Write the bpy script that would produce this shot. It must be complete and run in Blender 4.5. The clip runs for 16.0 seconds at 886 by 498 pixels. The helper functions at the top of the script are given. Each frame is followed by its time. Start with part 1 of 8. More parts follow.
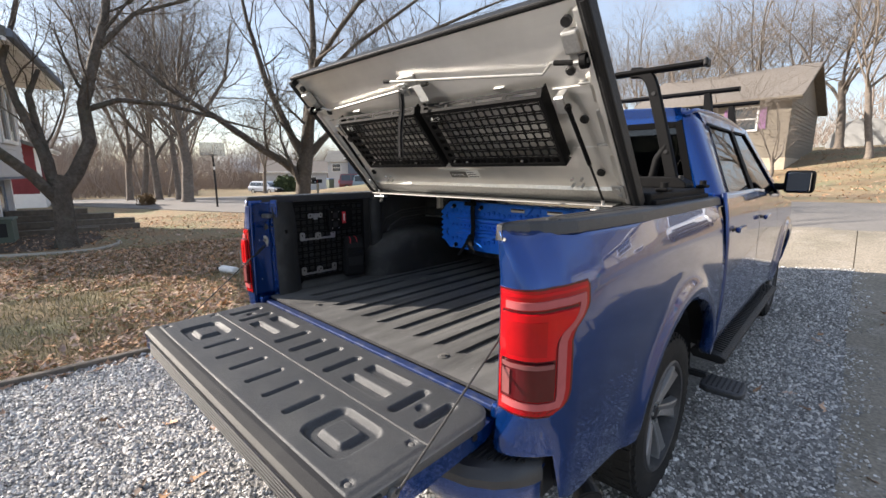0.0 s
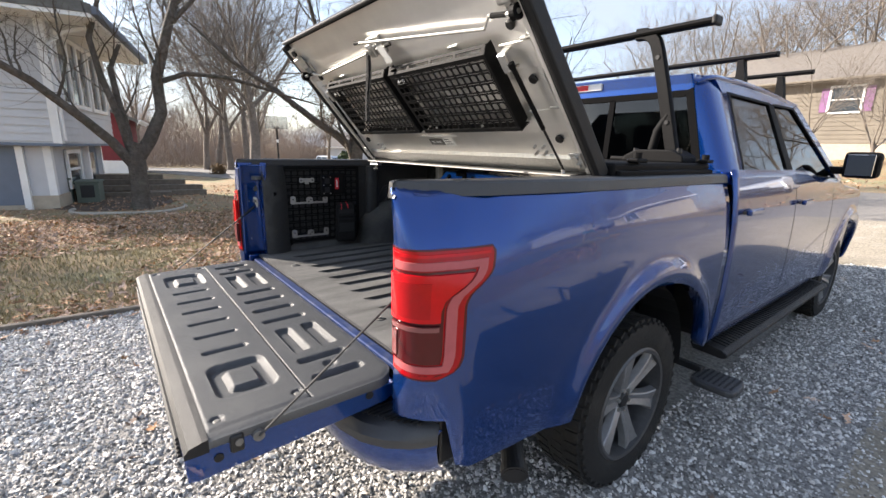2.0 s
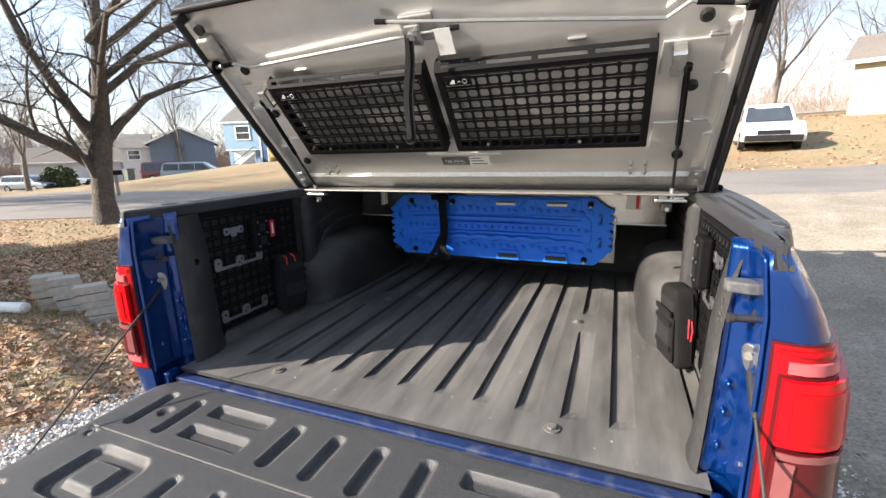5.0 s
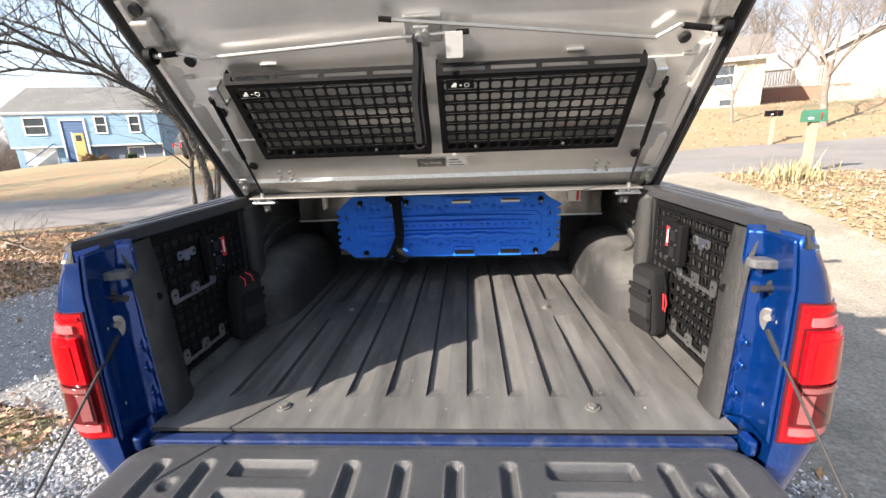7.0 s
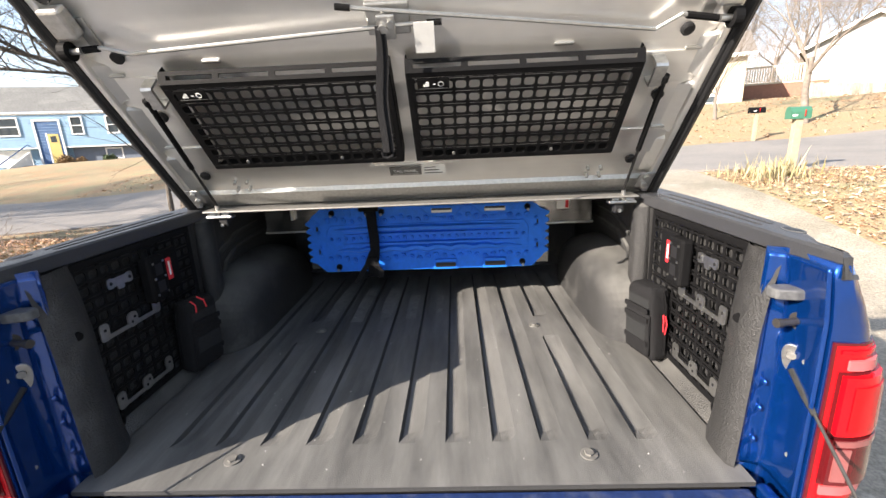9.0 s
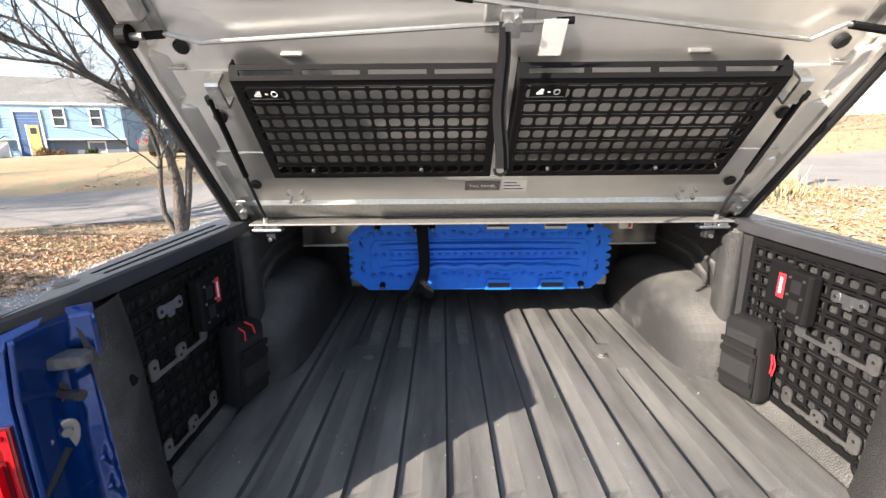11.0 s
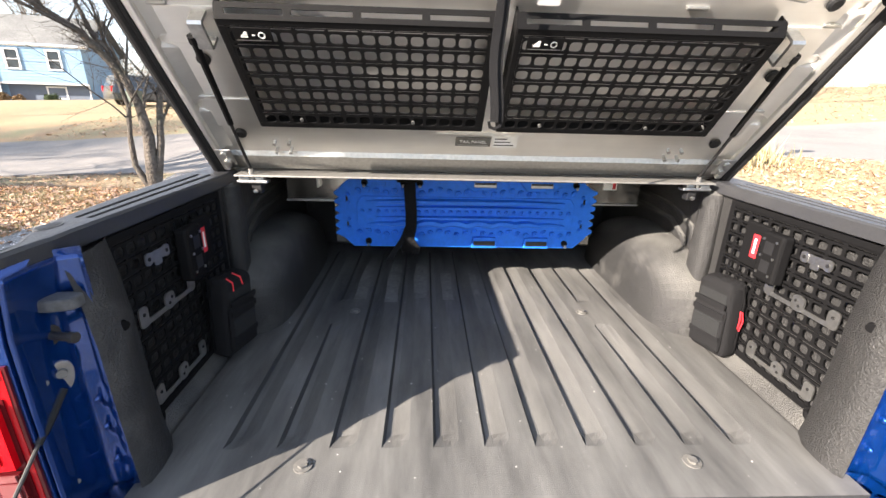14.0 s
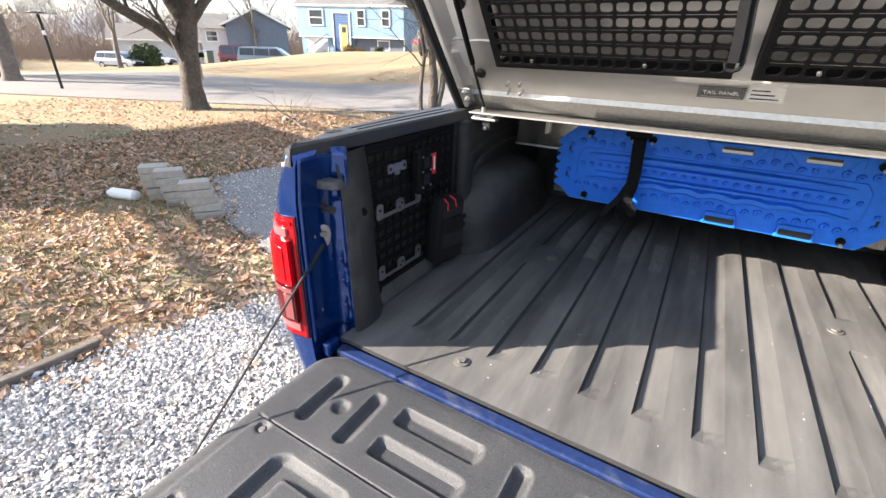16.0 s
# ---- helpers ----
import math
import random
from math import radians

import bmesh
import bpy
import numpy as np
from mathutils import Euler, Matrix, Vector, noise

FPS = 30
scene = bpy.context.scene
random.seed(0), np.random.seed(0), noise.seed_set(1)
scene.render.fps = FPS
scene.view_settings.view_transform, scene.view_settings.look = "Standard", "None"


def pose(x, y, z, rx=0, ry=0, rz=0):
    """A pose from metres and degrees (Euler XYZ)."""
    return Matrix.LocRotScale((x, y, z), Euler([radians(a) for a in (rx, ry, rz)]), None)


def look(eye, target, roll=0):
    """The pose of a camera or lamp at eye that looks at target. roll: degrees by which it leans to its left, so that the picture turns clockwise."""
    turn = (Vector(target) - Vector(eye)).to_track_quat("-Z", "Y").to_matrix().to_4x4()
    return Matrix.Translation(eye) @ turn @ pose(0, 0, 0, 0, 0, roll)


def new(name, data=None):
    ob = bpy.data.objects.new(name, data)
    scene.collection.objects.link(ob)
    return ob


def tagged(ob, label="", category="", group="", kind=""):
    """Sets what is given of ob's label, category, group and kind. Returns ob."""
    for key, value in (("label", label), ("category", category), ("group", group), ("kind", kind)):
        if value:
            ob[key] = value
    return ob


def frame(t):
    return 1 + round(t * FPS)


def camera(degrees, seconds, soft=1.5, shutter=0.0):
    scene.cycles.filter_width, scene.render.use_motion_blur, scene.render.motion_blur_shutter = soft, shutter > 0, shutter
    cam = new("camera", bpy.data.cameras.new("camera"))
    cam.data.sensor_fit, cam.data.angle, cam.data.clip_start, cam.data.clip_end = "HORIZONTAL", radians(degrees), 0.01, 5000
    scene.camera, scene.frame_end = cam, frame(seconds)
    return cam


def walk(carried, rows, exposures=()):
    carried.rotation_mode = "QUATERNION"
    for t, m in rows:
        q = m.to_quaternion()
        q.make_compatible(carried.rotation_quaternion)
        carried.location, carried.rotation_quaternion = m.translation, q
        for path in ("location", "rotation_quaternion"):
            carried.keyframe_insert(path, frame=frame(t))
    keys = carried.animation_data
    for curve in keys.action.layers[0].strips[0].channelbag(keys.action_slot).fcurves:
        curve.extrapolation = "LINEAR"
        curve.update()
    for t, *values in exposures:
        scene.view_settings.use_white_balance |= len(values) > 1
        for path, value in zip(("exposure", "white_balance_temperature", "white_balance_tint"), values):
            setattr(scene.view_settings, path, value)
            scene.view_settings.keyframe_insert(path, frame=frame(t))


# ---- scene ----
cam = camera(92.1, 16.0)
PATH = [
    (0, (1.506, -0.97, 1.59), (0.146, 0.452, 1.233), 0.1),
    (0.5, (1.627, -0.754, 1.558), (0.316, 0.714, 1.202), 0.3),
    (1, (1.719, -0.606, 1.564), (0.391, 0.842, 1.193), 0.2),
    (1.5, (1.815, -0.571, 1.55), (0.318, 0.691, 1.141), 1.0),
    (2, (1.798, -0.631, 1.535), (0.27, 0.578, 1.082), 1.6),
    (2.5, (1.646, -0.783, 1.541), (0.181, 0.503, 1.094), -0.3),
    (3, (1.508, -0.839, 1.516), (0.065, 0.467, 1.056), -0.1),
    (3.5, (1.274, -0.774, 1.522), (-0.061, 0.643, 1.063), 1.0),
    (4, (1.041, -0.74, 1.56), (-0.123, 0.822, 1.106), 2.2),
    (4.2, (0.935, -0.781, 1.57), (-0.132, 0.85, 1.119), 1.6),
    (6.3, (0.191, -0.924, 1.655), (-0.07, 1.004, 1.192), -2.6),
    (6.5, (0.151, -0.934, 1.655), (-0.027, 1.001, 1.182), -2.2),
    (7, (0.112, -0.966, 1.658), (-0.012, 0.969, 1.167), -2.1),
    (7.5, (0.112, -0.987, 1.656), (0.05, 0.948, 1.154), -2.4),
    (8, (0.121, -0.94, 1.66), (0.086, 0.994, 1.151), -2.3),
    (8.5, (0.123, -0.854, 1.668), (0.077, 1.081, 1.163), -2.2),
    (9, (0.145, -0.783, 1.681), (0.075, 1.152, 1.18), -2.5),
    (9.5, (0.084, -0.721, 1.687), (0.014, 1.22, 1.207), -2.5),
    (9.7, (0.032, -0.687, 1.698), (-0.04, 1.256, 1.228), -2.3),
    (11.8, (-0.177, -0.618, 1.71), (-0.136, 1.318, 1.207), 0.1),
    (12, (-0.168, -0.624, 1.711), (-0.118, 1.309, 1.199), 0.0),
    (12.5, (-0.168, -0.627, 1.708), (-0.074, 1.301, 1.183), 0.1),
    (13, (-0.16, -0.628, 1.707), (-0.038, 1.294, 1.17), -0.1),
    (13.5, (-0.163, -0.632, 1.704), (-0.025, 1.279, 1.131), 0.2),
    (14, (-0.184, -0.638, 1.69), (-0.096, 1.252, 1.042), 1.5),
    (14.5, (-0.218, -0.655, 1.685), (-0.454, 1.186, 0.941), 2.2),
    (15, (-0.233, -0.669, 1.679), (-0.757, 1.081, 0.866), 2.8),
    (15.5, (-0.15, -0.676, 1.677), (-0.928, 0.959, 0.828), 2.2),
    (16, (-0.047, -0.685, 1.662), (-0.958, 0.878, 0.81), 1.9),
]
EXPOSURE = [(0.0, 2.02, 6850, 11), (2.0, 2.34, 6850, 11), (4.0, 2.34, 6900, 11), (6.5, 2.58, 6950, 12), (9.5, 2.62, 6950, 11), (12.0, 2.96, 6950, 12), (14.0, 3.02, 7000, 12), (16.0, 2.92, 6900, 12)]
walk(cam, [(t, look(eye, target, roll)) for t, eye, target, roll in PATH], EXPOSURE)

# ---- light: low winter sun from behind and to the driver's side, pale sky ----
SUN_DIR = Vector((-0.95, -0.63, 0.548)).normalized()
world = bpy.data.worlds.new("sky")
scene.world = world
world.use_nodes = True
wn, wl = world.node_tree.nodes, world.node_tree.links
sky = wn.new("ShaderNodeTexSky")
sky.sky_type = "NISHITA"
sky.sun_disc = False
sky.sun_elevation = math.asin(SUN_DIR.z)
sky.sun_rotation = math.atan2(SUN_DIR.x, SUN_DIR.y)
sky.air_density, sky.dust_density, sky.ozone_density = 1.0, 0.8, 1.2
wn["Background"].inputs["Strength"].default_value = 0.084
# thin high cloud
wtc = wn.new("ShaderNodeTexCoord")
wmap = wn.new("ShaderNodeMapping")
wmap.inputs["Scale"].default_value = (1.2, 2.2, 4.0)
wno = wn.new("ShaderNodeTexNoise")
wno.inputs["Scale"].default_value = 2.0
wno.inputs["Detail"].default_value = 6
wno.inputs["Roughness"].default_value = 0.6
wra = wn.new("ShaderNodeValToRGB")
wra.color_ramp.elements[0].position, wra.color_ramp.elements[1].position = 0.38, 0.72
wra.color_ramp.elements[0].color = (0.45, 0.45, 0.45, 1)
wmix = wn.new("ShaderNodeMix")
wmix.data_type = "RGBA"
wl.new(wtc.outputs["Generated"], wmap.inputs["Vector"])
wl.new(wmap.outputs["Vector"], wno.inputs["Vector"])
wl.new(wno.outputs["Fac"], wra.inputs["Fac"])
wl.new(wra.outputs["Color"], wmix.inputs["Factor"])
wl.new(sky.outputs["Color"], wmix.inputs[6])
wmix.inputs[7].default_value = (1.8, 2.1, 2.7, 1)
wl.new(wmix.outputs[2], wn["Background"].inputs["Color"])

sun_data = bpy.data.lights.new("sun", "SUN")
sun_data.energy, sun_data.angle, sun_data.color = 3.1, radians(0.6), (1.0, 0.925, 0.85)
sun = new("sun", sun_data)
sun.matrix_world = look(SUN_DIR * 50, (0, 0, 0))

# ---- materials ----
def mat(name, base, rough=0.6, metal=0.0, grain=None, bump=None, coat=0.0, spec=0.5, second=None, third=None):
    """A surface: base colour, optional grain (scale, amount), patches second/third (colour, scale, low, high) and bump (scale, strength)."""
    m = bpy.data.materials.new(name)
    m.use_nodes = True
    n, l = m.node_tree.nodes, m.node_tree.links
    b = n["Principled BSDF"]
    b.inputs["Roughness"].default_value = rough
    b.inputs["Metallic"].default_value = metal
    b.inputs["Coat Weight"].default_value = coat
    b.inputs["Coat Roughness"].default_value = 0.04
    b.inputs["Specular IOR Level"].default_value = spec
    tc = n.new("ShaderNodeTexCoord")
    rgb = n.new("ShaderNodeRGB")
    rgb.outputs[0].default_value = (*base, 1)
    out = rgb.outputs[0]

    def noise_tex(scale, detail=5.0, rough_=0.6):
        t = n.new("ShaderNodeTexNoise")
        t.inputs["Scale"].default_value = scale
        t.inputs["Detail"].default_value = detail
        t.inputs["Roughness"].default_value = rough_
        l.new(tc.outputs["Object"], t.inputs["Vector"])
        return t.outputs["Fac"]

    for extra in (second, third):
        if extra:
            colour, scale, low, high = extra
            r = n.new("ShaderNodeMapRange")
            r.inputs["From Min"].default_value, r.inputs["From Max"].default_value = low, high
            l.new(noise_tex(scale), r.inputs["Value"])
            mx = n.new("ShaderNodeMix")
            mx.data_type = "RGBA"
            l.new(r.outputs["Result"], mx.inputs["Factor"])
            l.new(out, mx.inputs[6])
            mx.inputs[7].default_value = (*colour, 1)
            out = mx.outputs[2]
    if grain:
        scale, amount = grain
        r = n.new("ShaderNodeMapRange")
        r.inputs["To Min"].default_value, r.inputs["To Max"].default_value = 1 - amount, 1 + amount
        r.inputs["From Min"].default_value, r.inputs["From Max"].default_value = 0.25, 0.75
        l.new(noise_tex(scale, 3.0), r.inputs["Value"])
        mx = n.new("ShaderNodeVectorMath")
        mx.operation = "SCALE"
        l.new(out, mx.inputs[0])
        l.new(r.outputs["Result"], mx.inputs["Scale"])
        out = mx.outputs["Vector"]
    l.new(out, b.inputs["Base Color"])
    if bump:
        scale, strength = bump
        bp = n.new("ShaderNodeBump")
        bp.inputs["Strength"].default_value = strength
        bp.inputs["Distance"].default_value = 0.01
        l.new(noise_tex(scale, 3.0), bp.inputs["Height"])
        l.new(bp.outputs["Normal"], b.inputs["Normal"])
    return m


def random_tint(m, low, high, saturation=0.0):
    """Vary the base colour of a material from loose piece to loose piece."""
    n, l = m.node_tree.nodes, m.node_tree.links
    b = n["Principled BSDF"]
    src = b.inputs["Base Color"].links[0].from_socket
    g = n.new("ShaderNodeNewGeometry")
    r = n.new("ShaderNodeMapRange")
    r.inputs["To Min"].default_value, r.inputs["To Max"].default_value = low, high
    l.new(g.outputs["Random Per Island"], r.inputs["Value"])
    h = n.new("ShaderNodeHueSaturation")
    l.new(src, h.inputs["Color"])
    l.new(r.outputs["Result"], h.inputs["Value"])
    if saturation:
        w = n.new("ShaderNodeTexWhiteNoise")
        w.noise_dimensions = "1D"
        l.new(g.outputs["Random Per Island"], w.inputs["W"])
        r2 = n.new("ShaderNodeMapRange")
        r2.inputs["To Min"].default_value, r2.inputs["To Max"].default_value = 1 - saturation, 1 + saturation
        l.new(w.outputs["Value"], r2.inputs["Value"])
        l.new(r2.outputs["Result"], h.inputs["Saturation"])
    l.new(h.outputs["Color"], b.inputs["Base Color"])
    return m


def edge_wear(m, colour, low, high):
    """Rub the raised edges of a moulding pale."""
    n, l = m.node_tree.nodes, m.node_tree.links
    b = n["Principled BSDF"]
    src = b.inputs["Base Color"].links[0].from_socket
    g = n.new("ShaderNodeNewGeometry")
    r = n.new("ShaderNodeMapRange")
    r.inputs["From Min"].default_value, r.inputs["From Max"].default_value = low, high
    t = n.new("ShaderNodeTexNoise")
    t.inputs["Scale"].default_value = 45
    k = n.new("ShaderNodeMath")
    k.operation = "MULTIPLY"
    mx = n.new("ShaderNodeMix")
    mx.data_type = "RGBA"
    l.new(g.outputs["Pointiness"], r.inputs["Value"])
    l.new(r.outputs["Result"], k.inputs[0])
    l.new(t.outputs["Fac"], k.inputs[1])
    l.new(k.outputs[0], mx.inputs["Factor"])
    l.new(src, mx.inputs[6])
    mx.inputs[7].default_value = (*colour, 1)
    l.new(mx.outputs[2], b.inputs["Base Color"])
    return m


def glass_mat(name, tint, rough=0.02):
    """A thin tinted pane: tinted see-through with mirror gloss by Fresnel."""
    m = bpy.data.materials.new(name)
    m.use_nodes = True
    n, l = m.node_tree.nodes, m.node_tree.links
    n.remove(n["Principled BSDF"])
    t = n.new("ShaderNodeBsdfTransparent")
    t.inputs["Color"].default_value = (*tint, 1)
    g = n.new("ShaderNodeBsdfGlossy")
    g.inputs["Roughness"].default_value = rough
    w = n.new("ShaderNodeLayerWeight")
    w.inputs["Blend"].default_value = 0.5
    p = n.new("ShaderNodeMath")
    p.operation = "POWER"
    p.inputs[1].default_value = 4.0
    f = n.new("ShaderNodeMapRange")
    f.inputs["To Min"].default_value, f.inputs["To Max"].default_value = 0.07, 0.85
    l.new(w.outputs["Facing"], p.inputs[0])
    l.new(p.outputs[0], f.inputs["Value"])
    mx = n.new("ShaderNodeMixShader")
    l.new(f.outputs[0], mx.inputs[0])
    l.new(t.outputs[0], mx.inputs[1])
    l.new(g.outputs[0], mx.inputs[2])
    l.new(mx.outputs[0], n["Material Output"].inputs["Surface"])
    return m


def brushed(m, axis_scale, low, high, shade=0.12):
    """Fine rolling streaks along the sheet: they vary the gloss and, a little, the tone."""
    n, l = m.node_tree.nodes, m.node_tree.links
    b = n["Principled BSDF"]
    tc = n.new("ShaderNodeTexCoord")
    mp = n.new("ShaderNodeMapping")
    mp.inputs["Scale"].default_value = axis_scale
    t = n.new("ShaderNodeTexNoise")
    t.inputs["Scale"].default_value, t.inputs["Detail"].default_value, t.inputs["Roughness"].default_value = 1.0, 6.0, 0.65
    l.new(tc.outputs["Object"], mp.inputs["Vector"])
    l.new(mp.outputs["Vector"], t.inputs["Vector"])
    smudge = n.new("ShaderNodeTexNoise")
    smudge.inputs["Scale"].default_value, smudge.inputs["Detail"].default_value = 3.5, 4.0
    l.new(tc.outputs["Object"], smudge.inputs["Vector"])
    mean = n.new("ShaderNodeMath")
    mean.operation = "ADD"
    l.new(t.outputs["Fac"], mean.inputs[0])
    l.new(smudge.outputs["Fac"], mean.inputs[1])
    r = n.new("ShaderNodeMapRange")
    r.inputs["From Min"].default_value, r.inputs["From Max"].default_value = 0.7, 1.3
    r.inputs["To Min"].default_value, r.inputs["To Max"].default_value = low, high
    l.new(mean.outputs[0], r.inputs["Value"])
    l.new(r.outputs["Result"], b.inputs["Roughness"])
    src = b.inputs["Base Color"].links[0].from_socket
    k = n.new("ShaderNodeMapRange")
    k.inputs["From Min"].default_value, k.inputs["From Max"].default_value = 0.3, 0.7
    k.inputs["To Min"].default_value, k.inputs["To Max"].default_value = 1 - shade, 1.0
    l.new(t.outputs["Fac"], k.inputs["Value"])
    v = n.new("ShaderNodeVectorMath")
    v.operation = "SCALE"
    l.new(src, v.inputs[0])
    l.new(k.outputs["Result"], v.inputs["Scale"])
    l.new(v.outputs["Vector"], b.inputs["Base Color"])
    return m


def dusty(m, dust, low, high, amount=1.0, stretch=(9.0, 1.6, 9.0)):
    """Pale streaky dust plus painted light: level faces go paler, steep groove walls stay dark."""
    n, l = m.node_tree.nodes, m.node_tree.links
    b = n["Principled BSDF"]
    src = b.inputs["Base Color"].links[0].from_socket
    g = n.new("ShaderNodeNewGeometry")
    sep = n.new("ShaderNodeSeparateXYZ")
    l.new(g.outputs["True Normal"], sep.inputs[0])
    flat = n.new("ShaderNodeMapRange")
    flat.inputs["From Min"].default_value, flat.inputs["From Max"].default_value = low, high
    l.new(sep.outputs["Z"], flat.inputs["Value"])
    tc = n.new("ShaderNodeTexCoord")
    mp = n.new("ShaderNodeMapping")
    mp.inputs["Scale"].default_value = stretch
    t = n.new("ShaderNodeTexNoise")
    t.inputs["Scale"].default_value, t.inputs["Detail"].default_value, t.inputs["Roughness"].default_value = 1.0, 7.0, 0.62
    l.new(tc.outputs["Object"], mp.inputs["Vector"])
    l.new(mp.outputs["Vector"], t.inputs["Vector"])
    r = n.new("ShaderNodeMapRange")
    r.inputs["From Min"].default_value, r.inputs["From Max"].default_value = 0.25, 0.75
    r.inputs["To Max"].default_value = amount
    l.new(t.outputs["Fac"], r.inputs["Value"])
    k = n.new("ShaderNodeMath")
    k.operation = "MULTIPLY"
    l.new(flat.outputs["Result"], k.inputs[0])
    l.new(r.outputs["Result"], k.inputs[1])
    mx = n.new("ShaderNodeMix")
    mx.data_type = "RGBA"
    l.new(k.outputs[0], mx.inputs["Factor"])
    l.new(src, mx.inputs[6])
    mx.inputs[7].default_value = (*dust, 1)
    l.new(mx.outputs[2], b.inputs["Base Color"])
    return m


PAINT = mat("blue_metallic_paint", (0.0005, 0.038, 0.198), 0.26, 0.69, coat=1.0, spec=0.25, grain=(900, 0.15), second=((0.05, 0.065, 0.10), 3.2, 0.60, 4.5))
PAINT.node_tree.nodes["Principled BSDF"].inputs["Coat IOR"].default_value = 1.5
PAINT.node_tree.nodes["Principled BSDF"].inputs["Coat Roughness"].default_value = 0.015
# Liner tops are tinted paler for the sun on them, besides their dust.
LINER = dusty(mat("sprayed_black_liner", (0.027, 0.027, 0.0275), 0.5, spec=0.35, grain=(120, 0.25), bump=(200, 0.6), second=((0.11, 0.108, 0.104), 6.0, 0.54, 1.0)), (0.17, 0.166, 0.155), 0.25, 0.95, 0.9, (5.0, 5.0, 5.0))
# Dust on the flats; undusted groove walls put the grooves' shade into the colour.
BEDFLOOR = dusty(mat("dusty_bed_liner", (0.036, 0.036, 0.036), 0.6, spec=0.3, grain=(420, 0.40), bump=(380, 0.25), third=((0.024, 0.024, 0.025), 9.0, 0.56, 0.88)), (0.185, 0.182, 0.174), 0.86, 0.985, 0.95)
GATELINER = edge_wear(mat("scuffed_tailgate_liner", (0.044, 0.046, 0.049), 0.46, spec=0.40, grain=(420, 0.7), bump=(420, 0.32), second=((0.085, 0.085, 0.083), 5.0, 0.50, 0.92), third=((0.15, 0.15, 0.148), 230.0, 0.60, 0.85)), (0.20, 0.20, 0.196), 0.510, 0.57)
BLACKPLASTIC = mat("black_moulded_plastic", (0.013, 0.0133, 0.0145), 0.5, spec=0.25, grain=(220, 0.2), bump=(500, 0.2), second=((0.04, 0.04, 0.039), 5.0, 0.55, 0.95))
POWDER = mat("black_powder_coat", (0.006, 0.006, 0.0065), 0.62, spec=0.09, grain=(300, 0.15), bump=(700, 0.15))
RUBBER = mat("tyre_rubber", (0.013, 0.0125, 0.012), 0.75, spec=0.3, grain=(60, 0.3), second=((0.045, 0.041, 0.036), 6.0, 0.52, 0.9), bump=(150, 0.3))
DUSTSTRIP = mat("scuffed_dust", (0.165, 0.162, 0.153), 0.8, grain=(70, 0.35), bump=(200, 0.3), second=((0.10, 0.098, 0.094), 14.0, 0.45, 0.75))
ALU = brushed(mat("bare_aluminium_sheet", (0.80, 0.785, 0.755), 0.36, 0.82, grain=(5, 0.08), bump=(14, 0.03)), (0.8, 40.0, 40.0), 0.30, 0.46, 0.06)
ALU_DULL = mat("cast_aluminium", (0.50, 0.50, 0.49), 0.42, 1.0, grain=(80, 0.15), bump=(120, 0.1))
STEEL = mat("zinc_plated_steel", (0.48, 0.48, 0.47), 0.42, 1.0, grain=(60, 0.12))
RIM = mat("machined_grey_alloy", (0.23, 0.23, 0.235), 0.42, 0.6, grain=(40, 0.1), coat=0.2)
RIMEDGE = mat("dark_grey_rim_barrel", (0.075, 0.075, 0.078), 0.45, 0.5, grain=(40, 0.15))
RIMDARK = mat("dark_wheel_pockets", (0.016, 0.016, 0.017), 0.5, 0.3, grain=(40, 0.15))
DUSTYPAINT = mat("dust_filmed_blue_paint", (0.013, 0.030, 0.105), 0.45, 0.3, spec=0.4, grain=(90, 0.25), second=((0.12, 0.13, 0.16), 16.0, 0.5, 0.9))
REDLENS = mat("red_lamp_lens", (0.50, 0.003, 0.008), 0.14, spec=0.2, coat=0.2, grain=(40, 0.08))
REDCORE = mat("deep_red_lens", (0.36, 0.003, 0.006), 0.12, spec=0.2, coat=0.2, grain=(40, 0.1))
RIMLENS = mat("outer_red_lens", (0.33, 0.004, 0.008), 0.16, spec=0.2, coat=0.2, grain=(40, 0.08))
DARKRED = mat("dark_red_lamp_lens", (0.075, 0.006, 0.008), 0.14, spec=0.25, coat=0.2, grain=(40, 0.08))
CLEARLENS = mat("frosted_lamp_lens", (0.40, 0.10, 0.105), 0.2, spec=0.15, grain=(30, 0.08))
WHITELENS = mat("clear_lamp_lens", (0.75, 0.72, 0.70), 0.15, coat=1.0, grain=(30, 0.06))
BOARD = mat("blue_nylon_board", (0.010, 0.165, 0.74), 0.48, spec=0.3, grain=(50, 0.12), bump=(200, 0.15), second=((0.014, 0.14, 0.60), 9, 0.55, 0.9))
WEBBING = mat("black_webbing", (0.010, 0.010, 0.011), 0.8, spec=0.15, grain=(600, 0.4), bump=(900, 0.5))
FABRIC = mat("black_pouch_cloth", (0.012, 0.012, 0.013), 0.85, spec=0.15, grain=(500, 0.3), bump=(700, 0.5))
GREYCLOTH = mat("dark_grey_mesh_cloth", (0.020, 0.021, 0.022), 0.8, spec=0.15, grain=(400, 0.3), bump=(700, 0.5))
REDTAPE = mat("red_webbing", (0.55, 0.02, 0.03), 0.6, grain=(300, 0.2))
WHITETAG = mat("white_printed_tag", (0.75, 0.75, 0.73), 0.5, grain=(50, 0.05))
DIMLENS = mat("smoked_pink_lamp_lens", (0.20, 0.065, 0.065), 0.14, coat=0.3, spec=0.3, grain=(30, 0.06))
BOXALU = brushed(mat("dull_aluminium_box", (0.42, 0.415, 0.40), 0.42, 1.0, grain=(7, 0.15), bump=(18, 0.05)), (1.2, 60.0, 60.0), 0.10, 0.24)
